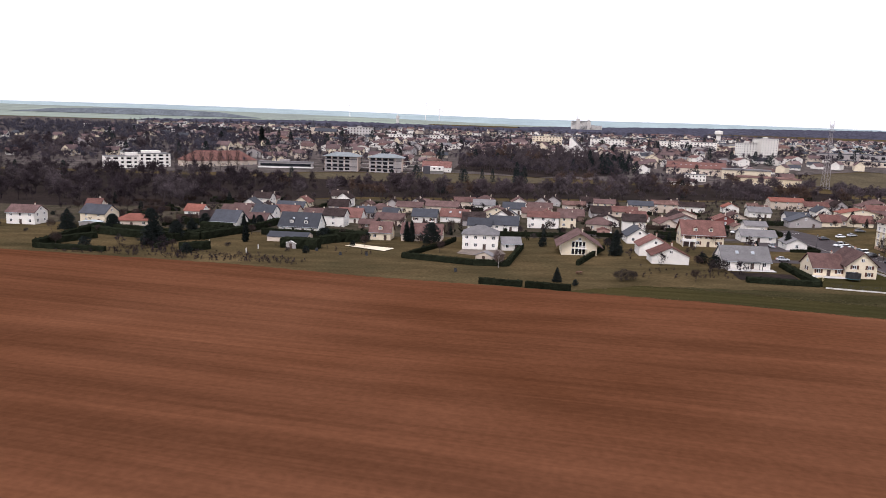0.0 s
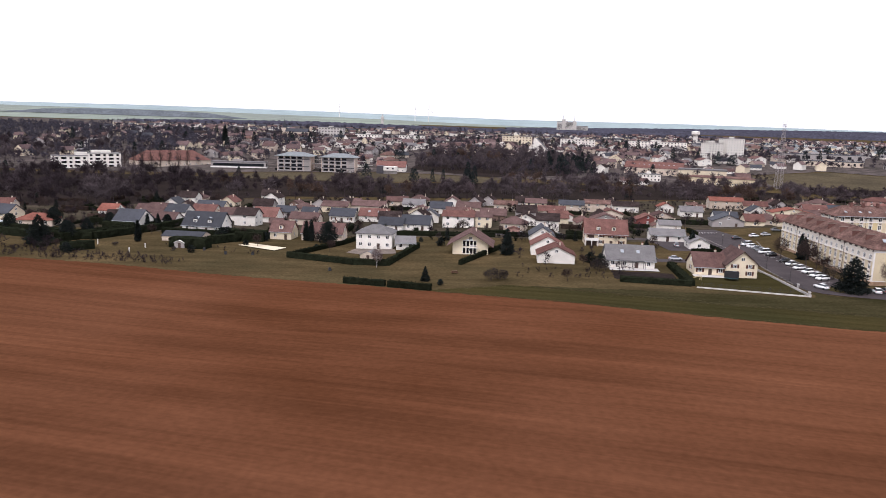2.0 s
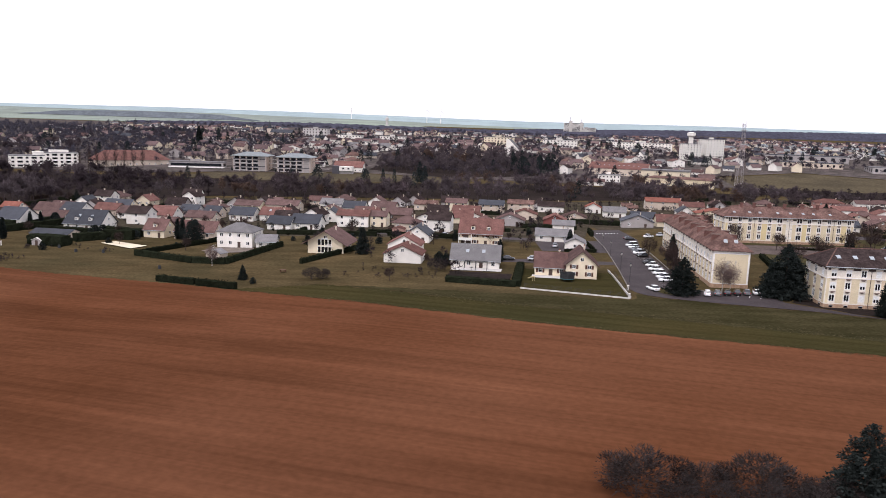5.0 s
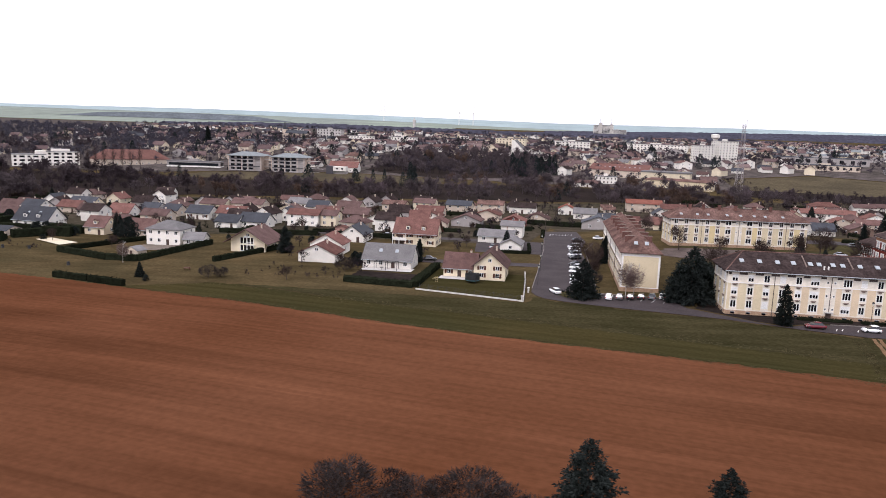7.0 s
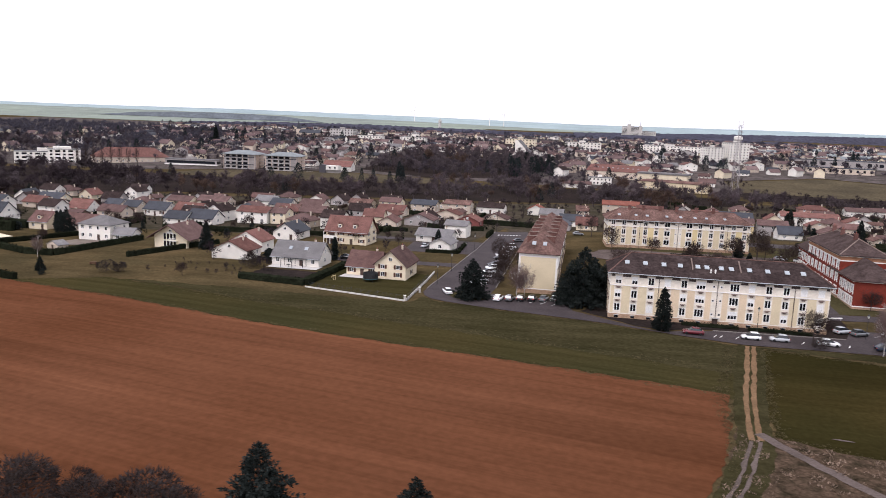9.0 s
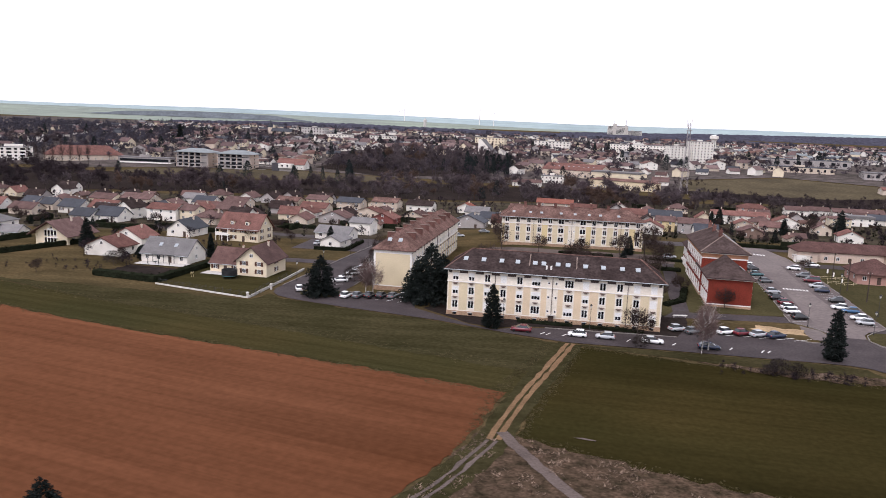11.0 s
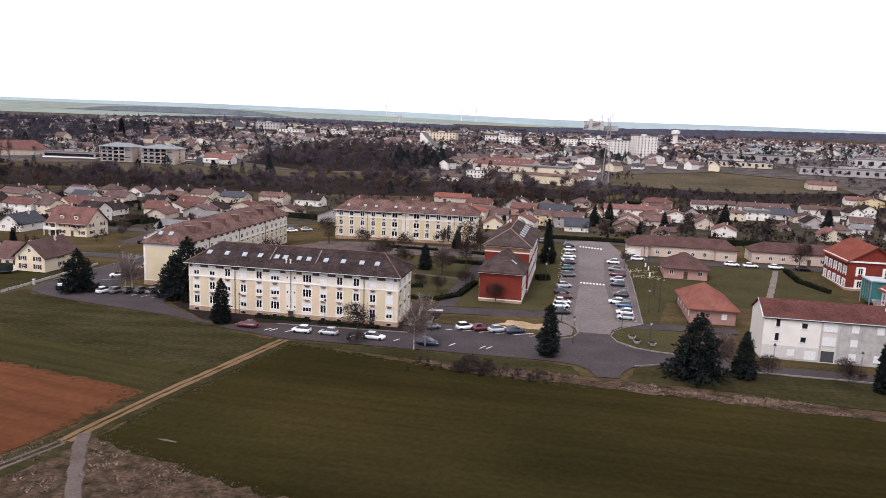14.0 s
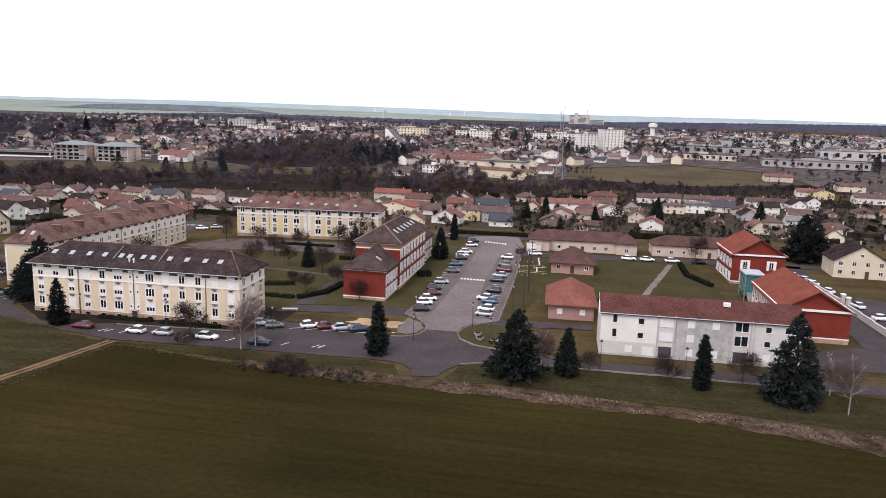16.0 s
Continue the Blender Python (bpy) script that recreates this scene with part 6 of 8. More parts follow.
house(-195, 630, 40, 62, 22, 5.2, 8.0, "hip", "beige", "tile_red", front=12, storeys=1, chimneys=2, name="school", door=False)
town_block(-135, 628, 5, 46, 10, 5, 1, 10, "grey", label="low grey hall with ribbon windows", band=True)
house(273, 606, -25, 54, 12, 6.5, 1.6, "hip", "pale_yellow", "tile_weathered", front=18, storeys=1, chimneys=0, name="workshop", door=False)
house(272, 645, -20, 40, 16, 8.5, 1.2, "flat", "cream", "roof_grey", front=8, chimneys=0, name="workshop", door=False)
house(240, 682, -20, 52, 34, 6.5, 5, "side", "beige", "tile_red", front=10, sky=9, chimneys=0, name="factory", door=False)
town_block(218, 622, -8, 18, 9, 6, 2, 6, "white", label="small white two-storey office block", name="office_building")
house(198, 596, -6, 22, 9, 3.4, 2, "side", "white", "tile_brown", front=6, name="house")
town_block(-122, 1080, -5, 36, 18, 16, 4, 8, "concrete", label="grey-beige four-storey public building", name="public_building")
town_block(-58, 985, -6, 34, 14, 11, 3, 8, "white", label="white three-storey apartment building")
town_block(0, 990, -6, 34, 14, 11, 3, 8, "white", label="white three-storey apartment building")
town_block(470, 800, -14, 60, 22, 5.5, 1, 10, "beige", "slate", "long pale warehouse with flat roof", name="warehouse")
town_block(560, 760, -14, 90, 30, 6.5, 1, 12, "grey", "roof_grey", "wide pale supermarket hall", name="warehouse")
town_block(500, 880, -14, 90, 30, 8, 1, 8, "grey", "slate", "dark warehouse with flat roof", name="warehouse")
town_block(660, 860, -14, 110, 40, 9, 1, 10, "concrete", "roof_grey", "wide pale retail hall", name="warehouse")


def church(x, y):
    root = thing("church", "stone church with slate nave roof and pointed spire", "church", pose(x, y, ground_z(x, y) - .3, 0, 0, -10))
    root.matrix_basis = root.matrix_basis @ Matrix.Scale(.75, 4)
    part("nave", Mesh().box(0, -7, 0, 46, 7, 11), "beige", root)
    part("nave_roof", roof_shape(46, 14, 11, 6, "side").data("nave_roof", "slate"), None, root, at=pose(23, 0, 0))
    part("tower", Mesh().box(-8, -4, 0, 0, 4, 18), "beige", root)
    part("spire", Mesh().tube((-4, 0, 18), (-4, 0, 34), 5.0, .1, 8), "slate", root)


church(-190, 1085)

tw = thing("water_tower", "white concrete water tower with wide drum", "water tower", pose(514.5, 1357, ground_z(514, 1357) - 3))
part("stem", Mesh().tube((0, 0, 0), (0, 0, 18), 4.4, 4.0, 20), "white", tw)
part("drum", Mesh().tube((0, 0, 18), (0, 0, 20.5), 4.2, 7.2, 24).tube((0, 0, 20.5), (0, 0, 25.5), 7.4, 7.4, 24).tube((0, 0, 25.5), (0, 0, 27), 7.4, 1.0, 24), "white", tw)

mast = thing("lattice_mast", "tall grey steel lattice radio mast with antennas", "radio mast", pose(315.3, 591, ground_z(315, 591)))
legs = [(-1, -1), (1, -1), (1, 1), (-1, 1)]
for sx, sy in legs:
    part("leg", Mesh().tube((sx * 2.6, sy * 2.6, 0), (sx * .7, sy * .7, 53), .15, .10, 5), "steel", mast)
for i in range(16):
    z0, z1 = i * 3.3, (i + 1) * 3.3
    r0, r1_ = 2.6 - 1.9 * z0 / 53, 2.6 - 1.9 * z1 / 53
    for (ax, ay), (bx, by) in zip(legs, legs[1:] + legs[:1]):
        part("brace", Mesh().tube((ax * r0, ay * r0, z0), (bx * r1_, by * r1_, z1), .05, .05, 4).tube((bx * r0, by * r0, z0), (ax * r1_, ay * r1_, z1), .05, .05, 4), "steel", mast)
for sx in (-1, 1):
    part("antenna", Mesh().tube((sx * 1.6, 0, 50), (sx * 1.6, 0, 56), .22, .22, 6), "trim", mast)
part("platform", Mesh().box(-2, -2, 47.5, 2, 2, 47.8), "steel", mast)

dt = thing("far_tower", "pale distant stone tower beyond the town", "tower", pose(-143, 2300, ground_z(-143, 2300) - 1))
part("shaft", Mesh().tube((0, 0, 0), (0, 0, 26), 4.6, 4.2, 12), "concrete", dt)
part("crown", Mesh().tube((0, 0, 26), (0, 0, 32), 5.6, 5.2, 12).tube((0, 0, 32), (0, 0, 40), 3.0, .2, 8), "concrete", dt)
for wx, wy in ((-94, 3900), (-498, 3900), (-22, 3980)):
    wt = thing("wind_turbine", "slim white wind turbine far beyond the fields", "wind turbine", pose(wx, wy, 58), "wind turbines")
    part("mast", Mesh().tube((0, 0, 0), (0, 0, 70), 2.0, 1.3, 8), "trim", wt)
    part("hub", Mesh().tube((0, -4, 70), (0, 2, 70), 1.6, 1.6, 8), "trim", wt)
    for a in (10, 130, 250):
        part("blade", Mesh().box(-.9, -4.4, 0, .9, -4.0, 34), "trim", wt, at=pose(0, 0, 70, 0, a, 0))

far_kinds = (("white", "tile_brown", "side", 1), ("beige", "town_tile", "side", 2), ("cream", "town_tile_pale", "front", 1), ("white", "tile_rosy", "front", 2),
                                        ("white", "slate", "side", 1), ("beige", "tile_weathered", "hip", 2), ("white", "tile_dark", "side", 2), ("cream", "town_tile", "side", 2), ("grey", "town_tile", "front", 2))
rnd = random.Random(5)
FAR, taken = {}, []
keep_out = [(352, 850, 50), (386, 866, 50), (340, 1010, 45), (225, 990, 34), (144, 1000, 34), (-66, 618, 40), (-4, 632, 22), (-252, 598, 45), (-195, 630, 55), (-135, 628, 35), (273, 610, 45), (250, 665, 50),
            (90, 720, 95), (420, 650, 100), (470, 800, 45), (560, 760, 60), (500, 880, 60), (660, 860, 70), (-60, 985, 25), (0, 990, 25), (-122, 1080, 30), (-170, 1085, 45), (514, 1357, 30), (506, 1295, 42), (496, 1225, 42), (315, 591, 30), (152, 816, 30)]


def far_house(x, y):
    k = rnd.randrange(len(far_kinds))
    rot = rnd.choice((-20, -8, 0, 15, 70, 35)) + rnd.uniform(-6, 6)
    if k not in FAR:
        wl, tl, rf_, st_ = far_kinds[k]
        FAR[k] = house(x, y, rot, rnd.uniform(9.5, 14), rnd.uniform(8, 10), 2.9 * st_, rnd.uniform(2.2, 3.4), rf_, wl, tl, front=3 if rf_ == "side" else 2, sides=0 if rf_ == "side" else 1, storeys=st_, door=False, detail=False)
        return
    copy_thing(FAR[k], pose(x, y, ground_z(x, y) - .4, 0, 0, rot) @ Matrix.Scale(rnd.uniform(.9, 1.2), 4))


def infill(x0, x1, y0, y1, n, gap):
    """Small houses and annexes that fill the rows behind the first gardens."""
    made = tries = 0
    while made < n and tries < 3000:
        tries += 1
        x, y = rnd.uniform(x0, x1), rnd.uniform(y0, y1)
        if any(abs(x - a) < gap and abs(y - b) < gap * .8 for a, b in HOUSES) or y < 304 and x > 15 or 143 < x < 168 and y < 335 or 225 < x < 302 and y < 342 or y > 425 + x * .2:
            continue
        made += 1
        k = rnd.randrange(len(NEAR_KINDS))
        wl, tl, rf_, w, d, he, up = NEAR_KINDS[k]
        rot = rnd.choice((-6, 84, -10, 0, 90)) + rnd.uniform(-6, 6)
        if k not in NEAR:
            NEAR[k] = house(x, y, rot, w, d, he, up, rf_, wl, tl, front=2, sides=1, storeys=1 if he < 4 else 2, door=False, detail=False)
        else:
            copy_thing(NEAR[k], pose(x, y, ground_z(x, y) - .3, 0, 0, rot))
            HOUSES.append((x, y))


NEAR = {}
NEAR_KINDS = [("white", "tile_brown", "side", 11, 8.5, 3.0, 2.6), ("beige", "tile_rosy", "side", 12, 8, 2.9, 2.2), ("grey", "tile_dark", "front", 8.5, 10, 3.2, 3.0), ("cream", "tile_red", "front", 8.2, 9, 3.1, 2.9),
              ("white", "slate", "side", 10, 8.5, 3.2, 3.0), ("beige", "tile_brown", "hip", 11, 9, 3.2, 2.6), ("brown", "tile_brown", "front", 6, 7, 2.5, 1.6), ("white", "tile_dark", "front", 8, 9.5, 5.2, 2.6), ("beige", "tile_weathered", "side", 6.5, 5, 2.4, 1.3)]
infill(-100, 142, 302, 425, 42, 12)
infill(172, 515, 342, 525, 52, 12.5)


def scatter(x0, x1, y0, y1, n, gap):
    made = tries = 0
    while made < n and tries < n * 30:
        tries += 1
        x, y = rnd.uniform(x0, x1), rnd.uniform(y0, y1)
        if any(math.hypot(x - a, y - b) < r for a, b, r in keep_out) or any(abs(x - a) < gap and abs(y - b) < gap for a, b in taken):
            continue
        taken.append((x, y))
        far_house(x, y)
        made += 1


scatter(-230, 60, 640, 1000, 56, 18)
scatter(-420, -230, 660, 1000, 12, 24)
scatter(60, 480, 640, 1000, 50, 18)
scatter(480, 800, 900, 1100, 14, 22)
scatter(-700, -420, 640, 900, 10, 26)


def distant_houses(n, area, seed, name, gap=12, roofs=("town_tile", "town_tile", "town_tile_pale", "town_tile", "tile_brown", "slate", "roof_grey")):
    """Far roofs and walls that cannot be told apart singly."""
    r = random.Random(seed)
    shapes = {k: Mesh() for k in ("white", "cream", "beige", "tile_brown", "tile_rosy", "town_tile", "town_tile_pale", "slate", "roof_grey", "zinc_roof")}
    for _ in range(n):
        x, y = r.uniform(area[0], area[1]), r.uniform(area[2], area[3])
        if any(math.hypot(x - a, y - b) < q for a, b, q in keep_out) or any(abs(x - a) < gap and abs(y - b) < gap for a, b in taken):
            continue
        w, d, h, up = r.uniform(10, 16), r.uniform(8, 10), r.choice((3, 3, 5.6)), r.uniform(2, 3.2)
        m = pose(x, y, ground_z(x, y), 0, 0, r.uniform(-40, 60))
        b = Mesh().box(-w / 2, -d / 2, 0, w / 2, d / 2, h)
        for sx in (-1, 1):
            b.poly((sx * w / 2, -d / 2, h), (sx * w / 2, d / 2, h), (sx * w / 2, 0, h + up))
        taken.append((x, y))
        shapes[r.choice(("white", "white", "cream", "beige"))].add(b, m)
        shapes[r.choice(roofs)].add(roof_shape(w, d, h, up, "side"), m)
    every, mats = Mesh(), []
    for k, sh in shapes.items():
        mats.append((k, len(every.f)))
        every.add(sh, Matrix.Identity(4))
    tagged(new(name, every.data(name, mats)), "distant pale houses with brown and red roofs", "houses", kind="stuff")


distant_houses(230, (-600, 500, 1150, 1700), 9, "distant_houses")
distant_houses(520, (500, 1500, 1350, 1900), 19, "far_estate_houses", 13, ("town_tile_pale", "tile_rosy", "town_tile", "town_tile_pale"))
distant_houses(560, (-215, 480, 690, 1150), 10, "town_houses", 13)
distant_houses(45, (-520, -215, 660, 1150), 12, "hillside_houses", 16)
distant_houses(520, (480, 1250, 900, 1400), 11, "estate_houses", 14, ("zinc_roof", "roof_grey", "town_tile_pale", "slate", "town_tile", "zinc_roof"))

# ---------------------------------------------------------------- woods


def wood_form(seed, h, n, wide=1.0, low=.58, tall=.36):
    """A cheap leafless tree for woods: a stem and a crown of thin twig blades."""
    r = random.Random(seed)
    v, f = [], []

    def tri(a, b, c):
        v.extend((a, b, c))
        f.append((len(v) - 3, len(v) - 2, len(v) - 1))
    tri((-.016 * h, 0, 0), (.016 * h, 0, 0), (0, 0, h * .8))
    tri((0, -.016 * h, 0), (0, .016 * h, 0), (0, 0, h * .8))
    lumps = [(r.gauss(0, .5), r.gauss(0, .5), r.gauss(0, .45)) for _ in range(6)]
    for i in range(n):
        c = lumps[i % 6]
        o = Vector((r.gauss(0, 1), r.gauss(0, 1), r.gauss(.25, 1))).normalized()
        k = r.uniform(.15, .6) if i % 4 == 1 else r.uniform(.75, 1.0)
        p = Vector(((c[0] * .55 + o.x * .42 * k) * h * .36, (c[1] * .55 + o.y * .42 * k) * h * .36, h * (low + tall * (c[2] * .6 + o.z * .42 * k))))
        n_ = (o + Vector((r.gauss(0, .45), r.gauss(0, .45), r.gauss(0, .45)))).normalized()
        u = n_.orthogonal().normalized()
        u.rotate(Matrix.Rotation(r.uniform(0, 6.28), 3, n_))
        if i % 3 == 0:
            u = (u * .4 + Vector((o.x, o.y, o.z + .5))).normalized()
        s = n_.cross(u).normalized() * (h * r.uniform(.008, .030) * wide * (2.0 if i % 4 == 1 else 1.0))
        q = p + u * h * r.uniform(.09, .19)
        tri(tuple(p - s), tuple(p + s), tuple(q))
    return np.array(v), np.array(f)


def evergreen_form(seed, h, rad):
    """A dark tree of piled tufts for woods and far gardens."""
    r = random.Random(seed)
    v, f = [], []
    for i in range(560):
        k = (i + .5) / 560
        a = r.uniform(0, 6.28)
        R = rad * (1.02 - k) ** .65 * min(1, .45 + k * 5) * r.choice((.35, .7, .85, .95, 1.05)) * (.8 + .2 * math.sin(a * 3 + k * 21))
        c = Vector((math.cos(a) * R, math.sin(a) * R, h * (.04 + .95 * k)))
        o = Vector((math.cos(a), math.sin(a), r.uniform(-.5, .4)))
        u = (o + Vector((r.gauss(0, .5), r.gauss(0, .5), r.gauss(0, .4)))).normalized()
        w = u.orthogonal().normalized()
        w.rotate(Matrix.Rotation(r.uniform(0, 6.28), 3, u))
        w *= r.uniform(.18, .42)
        v += [tuple(c - w), tuple(c + w), tuple(c + u * r.uniform(.5, 1.2))]
        f.append((len(v) - 3, len(v) - 2, len(v) - 1))
    return np.array(v), np.array(f)


def woods(name, spots, forms, material, label, seed):
    r = random.Random(seed)
    vs, fs, n = [], [], 0
    for x, y in spots:
        v, f = forms[r.randrange(len(forms))]
        s, a = r.uniform(.7, 1.25), r.uniform(0, 6.28)
        c, q = math.cos(a) * s, math.sin(a) * s
        w = np.stack([v[:, 0] * c - v[:, 1] * q + x, v[:, 0] * q + v[:, 1] * c + y, v[:, 2] * s + ground_z(x, y) - .2], 1)
        vs.append(w)
        fs.append(f + n)
        n += len(v)
    me = bpy.data.meshes.new(name)
    me.from_pydata(np.concatenate(vs).tolist(), [], np.concatenate(fs).tolist())
    me.materials.append(MATS[material])
    return tagged(new(name, me), label, "shrubs" if "shrub" in name else "trees", kind="stuff")


def spots_in(polys, n, seed):
    r = random.Random(seed)
    out = []
    for poly, k in polys:
        x0, x1 = min(p[0] for p in poly), max(p[0] for p in poly)
        y0, y1 = min(p[1] for p in poly), max(p[1] for p in poly)
        made = 0
        while made < n * k:
            x, y = r.uniform(x0, x1), r.uniform(y0, y1)
            inside = False
            for (ax, ay), (bx, by) in zip(poly, poly[1:] + poly[:1]):
                if (ay > y) != (by > y) and x < ax + (y - ay) * (bx - ax) / (by - ay):
                    inside = not inside
            if inside:
                out.append((x, y))
                made += 1
    return out


forms = [wood_form(i, h, 290, .56) for i, h in enumerate((9, 12, 7.5, 14))]
far_forms = [wood_form(20 + i, h, 96, 1.0) for i, h in enumerate((7, 10, 6, 9))]
band = [(-420, 366), (-190, 362), (-135, 376), (-60, 436), (20, 452), (120, 470), (200, 490), (300, 520), (318, 556), (235, 582), (100, 572), (-10, 550), (-130, 556), (-420, 556)]
copse = [(10, 650), (70, 612), (160, 640), (195, 790), (40, 825)]
hill = [(-420, 620), (-280, 640), (-300, 760), (-440, 800)]
every = spots_in([(band, 1050), (copse, 360), (hill, 170), ([(318, 545), (400, 556), (520, 596), (520, 612), (400, 572), (318, 596)], 70), ([(200, 470), (330, 500), (440, 520), (540, 560), (540, 590), (400, 550), (200, 500)], 130)], 1, 21)
tone = [noise.noise((x * .022, y * .03, 3.3)) for x, y in every]
meadow_edge = [p for p in every if p[0] > 310 and p[1] > 525]
keep = [not (p[0] > 310 and p[1] > 525 or -140 < p[0] < 90 and p[1] > 512 and p[1] < 640) for p in every]
every, tone = [p for p, k in zip(every, keep) if k], [t for t, k in zip(tone, keep) if k]
groups = {"dark": [], "bare": [], "rusty": [], "pale": []}
for p, t in zip(every, tone):
    # The copse beyond y = 600 takes paler twigs in place of haze.
    groups["pale" if p[1] > 600 and (t > -.12 or p[0] > 120) or p[0] > 70 and t > 0 else "dark" if p[0] < -60 + 120 * t and t < .3 else "rusty" if t < -.25 else "pale" if t > .26 else "bare"].append(p)
woods("bare_wood", groups["bare"], forms, "wood_twigs", "dense leafless purple-brown wood along the valley", 31)
# Darker twigs in the west: dark wood plus lens falloff put into colour.
woods("dark_wood", groups["dark"], forms, "deep_twigs", "dense dark leafless wood along the valley", 37)
woods("rusty_wood", groups["rusty"], forms, "rust_twigs", "leafless rusty brown thicket along the valley", 35)
woods("pale_wood", groups["pale"], forms, "pale_twigs", "leafless pale grey trees along the valley", 36)
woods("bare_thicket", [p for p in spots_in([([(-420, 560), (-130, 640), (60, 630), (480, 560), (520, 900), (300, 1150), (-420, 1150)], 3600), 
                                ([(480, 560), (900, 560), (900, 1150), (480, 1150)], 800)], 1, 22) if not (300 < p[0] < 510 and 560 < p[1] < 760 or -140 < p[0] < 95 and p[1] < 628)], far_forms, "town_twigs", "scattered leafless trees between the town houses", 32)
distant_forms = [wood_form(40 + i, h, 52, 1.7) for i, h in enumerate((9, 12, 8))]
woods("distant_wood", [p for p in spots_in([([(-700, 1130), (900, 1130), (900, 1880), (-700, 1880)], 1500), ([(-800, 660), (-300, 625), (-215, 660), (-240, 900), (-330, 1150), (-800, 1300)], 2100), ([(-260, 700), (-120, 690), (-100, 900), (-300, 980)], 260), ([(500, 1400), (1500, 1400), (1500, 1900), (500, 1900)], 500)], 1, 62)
                    if not any(math.hypot(p[0] - a, p[1] - b) < q * .6 for a, b, q in keep_out)], distant_forms, "hazy_twigs", "leafless woods among and beyond the town", 63)
ever = [evergreen_form(3, 13, 4.2), evergreen_form(4, 10, 4.4), evergreen_form(5, 14, 3.2)]
woods("dark_conifers", [p for p in spots_in([([(140, 640), (185, 660), (190, 760), (130, 700)], 26), ([(-420, 640), (480, 640), (480, 1150), (-420, 1150)], 120), (band, 10), ([(-60, 560), (90, 560), (90, 580), (-60, 575)], 10), ([(480, 700), (900, 700), (900, 1150), (480, 1150)], 40)], 1, 23) if not (300 < p[0] < 510 and 560 < p[1] < 760)], ever, "hazy_needles", "scattered dark conifers in woods and gardens", 33)

shrub_forms = [wood_form(60 + i, h, 110, .7, .42, .42) for i, h in enumerate((3.0, 4.2, 6.0, 2.2))]
free = [(x, y) for x, y in spots_in([([(-190, 300), (-60, 290), (140, 300), (150, 345), (300, 345), (420, 335), (520, 440), (520, 540), (330, 530), (120, 458), (-60, 430), (-190, 390)], 1500), ([(60, 205), (88, 205), (110, 230), (140, 260), (60, 290)], 30), ([(300, 335), (420, 330), (520, 430), (520, 560), (330, 530)], 500), ([(-110, 240), (-90, 236), (-90, 262), (-100, 262)], 20)], 1, 24)
        if not any(abs(x - a) < 8.0 and abs(y - b) < 6.5 for a, b in HOUSES)]
woods("brown_shrubs", meadow_edge + spots_in([([(316, 552), (400, 560), (530, 600), (530, 626), (420, 590), (330, 612)], 230), ([(318, 640), (345, 650), (350, 690), (325, 690)], 40), ([(-135, 505), (85, 512), (85, 560), (-135, 548)], 130)], 1, 44), shrub_forms, "dark_twigs", "low leafless brown thicket beside the meadow", 45)
low_forms = [wood_form(80 + i, h, 120, .5, .40, .45) for i, h in enumerate((1.2, 1.7, 2.2))]
woods("low_shrubs", spots_in([([(-125, 228), (-44, 218), (-42, 226), (-98, 244)], 300), ([(-60, 250), (-24, 238), (-22, 243), (-55, 256)], 26), ([(60, 205), (88, 205), (92, 218), (62, 222)], 30), ([(236, 158), (262, 157), (262, 162), (238, 163.5)], 46)], 1, 46), low_forms, "dark_twigs", "low leafless brown bushes along the gardens", 47)
ever_forms = [wood_form(90 + i, h, 100, 1.5, .46, .46) for i, h in enumerate((1.8, 2.6, 3.6))]
dense = [(x, y) for x, y in spots_in([([(-150, 285), (-60, 275), (60, 270), (140, 300), (150, 345), (120, 400), (-60, 400), (-150, 370)], 330), ([(206, 315), (262, 315), (264, 390), (215, 400)], 60), ([(284, 312), (420, 308), (450, 400), (400, 440), (284, 420)], 190)], 1, 52)
         if not any(abs(x - a) < 8.5 and abs(y - b) < 7.5 for a, b in HOUSES)]
woods("evergreen_shrubs", dense, ever_forms, "hedge", "dark evergreen shrubs and hedging in the gardens", 53)
woods("garden_shrubs", free, shrub_forms, "dark_twigs", "leafless garden shrubs and hedges between the houses", 34)


def tufts(name, spots, tall, material, label, seed):
    """Grass tufts: a few leaning blades at each spot."""
    r = random.Random(seed)
    v, f = [], []
    for x, y in spots:
        z, h = ground_z(x, y) + .05, tall * r.uniform(.5, 1.3)
        for _ in range(6):
            a, b = r.uniform(0, 6.28), r.uniform(0, 6.28)
            w, q = h * .3, r.uniform(.4, 1.6) * h
            px, py = x + r.gauss(0, h * .9), y + r.gauss(0, h * .9)
            v += [(px - math.cos(a) * w, py - math.sin(a) * w, z), (px + math.cos(a) * w, py + math.sin(a) * w, z), (px + math.cos(b) * q, py + math.sin(b) * q, z + h)]
            f.append((len(v) - 3, len(v) - 2, len(v) - 1))
    me = bpy.data.meshes.new(name)
    me.from_pydata(v, [], f)
    me.materials.append(MATS[material])
    return tagged(new(name, me), label, "grass", kind="stuff")


def along(pts, n, wide, seed):
    """Spots scattered along a line, thicker towards its middle."""
    r = random.Random(seed)
    lens = [math.dist(a, b) for a, b in zip(pts, pts[1:])]
    out = []
    for (a, b), L in zip(zip(pts, pts[1:]), lens):
        for _ in range(int(n * L / sum(lens))):
            k = r.random()
            out.append((a[0] + (b[0] - a[0]) * k + r.gauss(0, wide), a[1] + (b[1] - a[1]) * k + r.gauss(0, wide)))
    return out


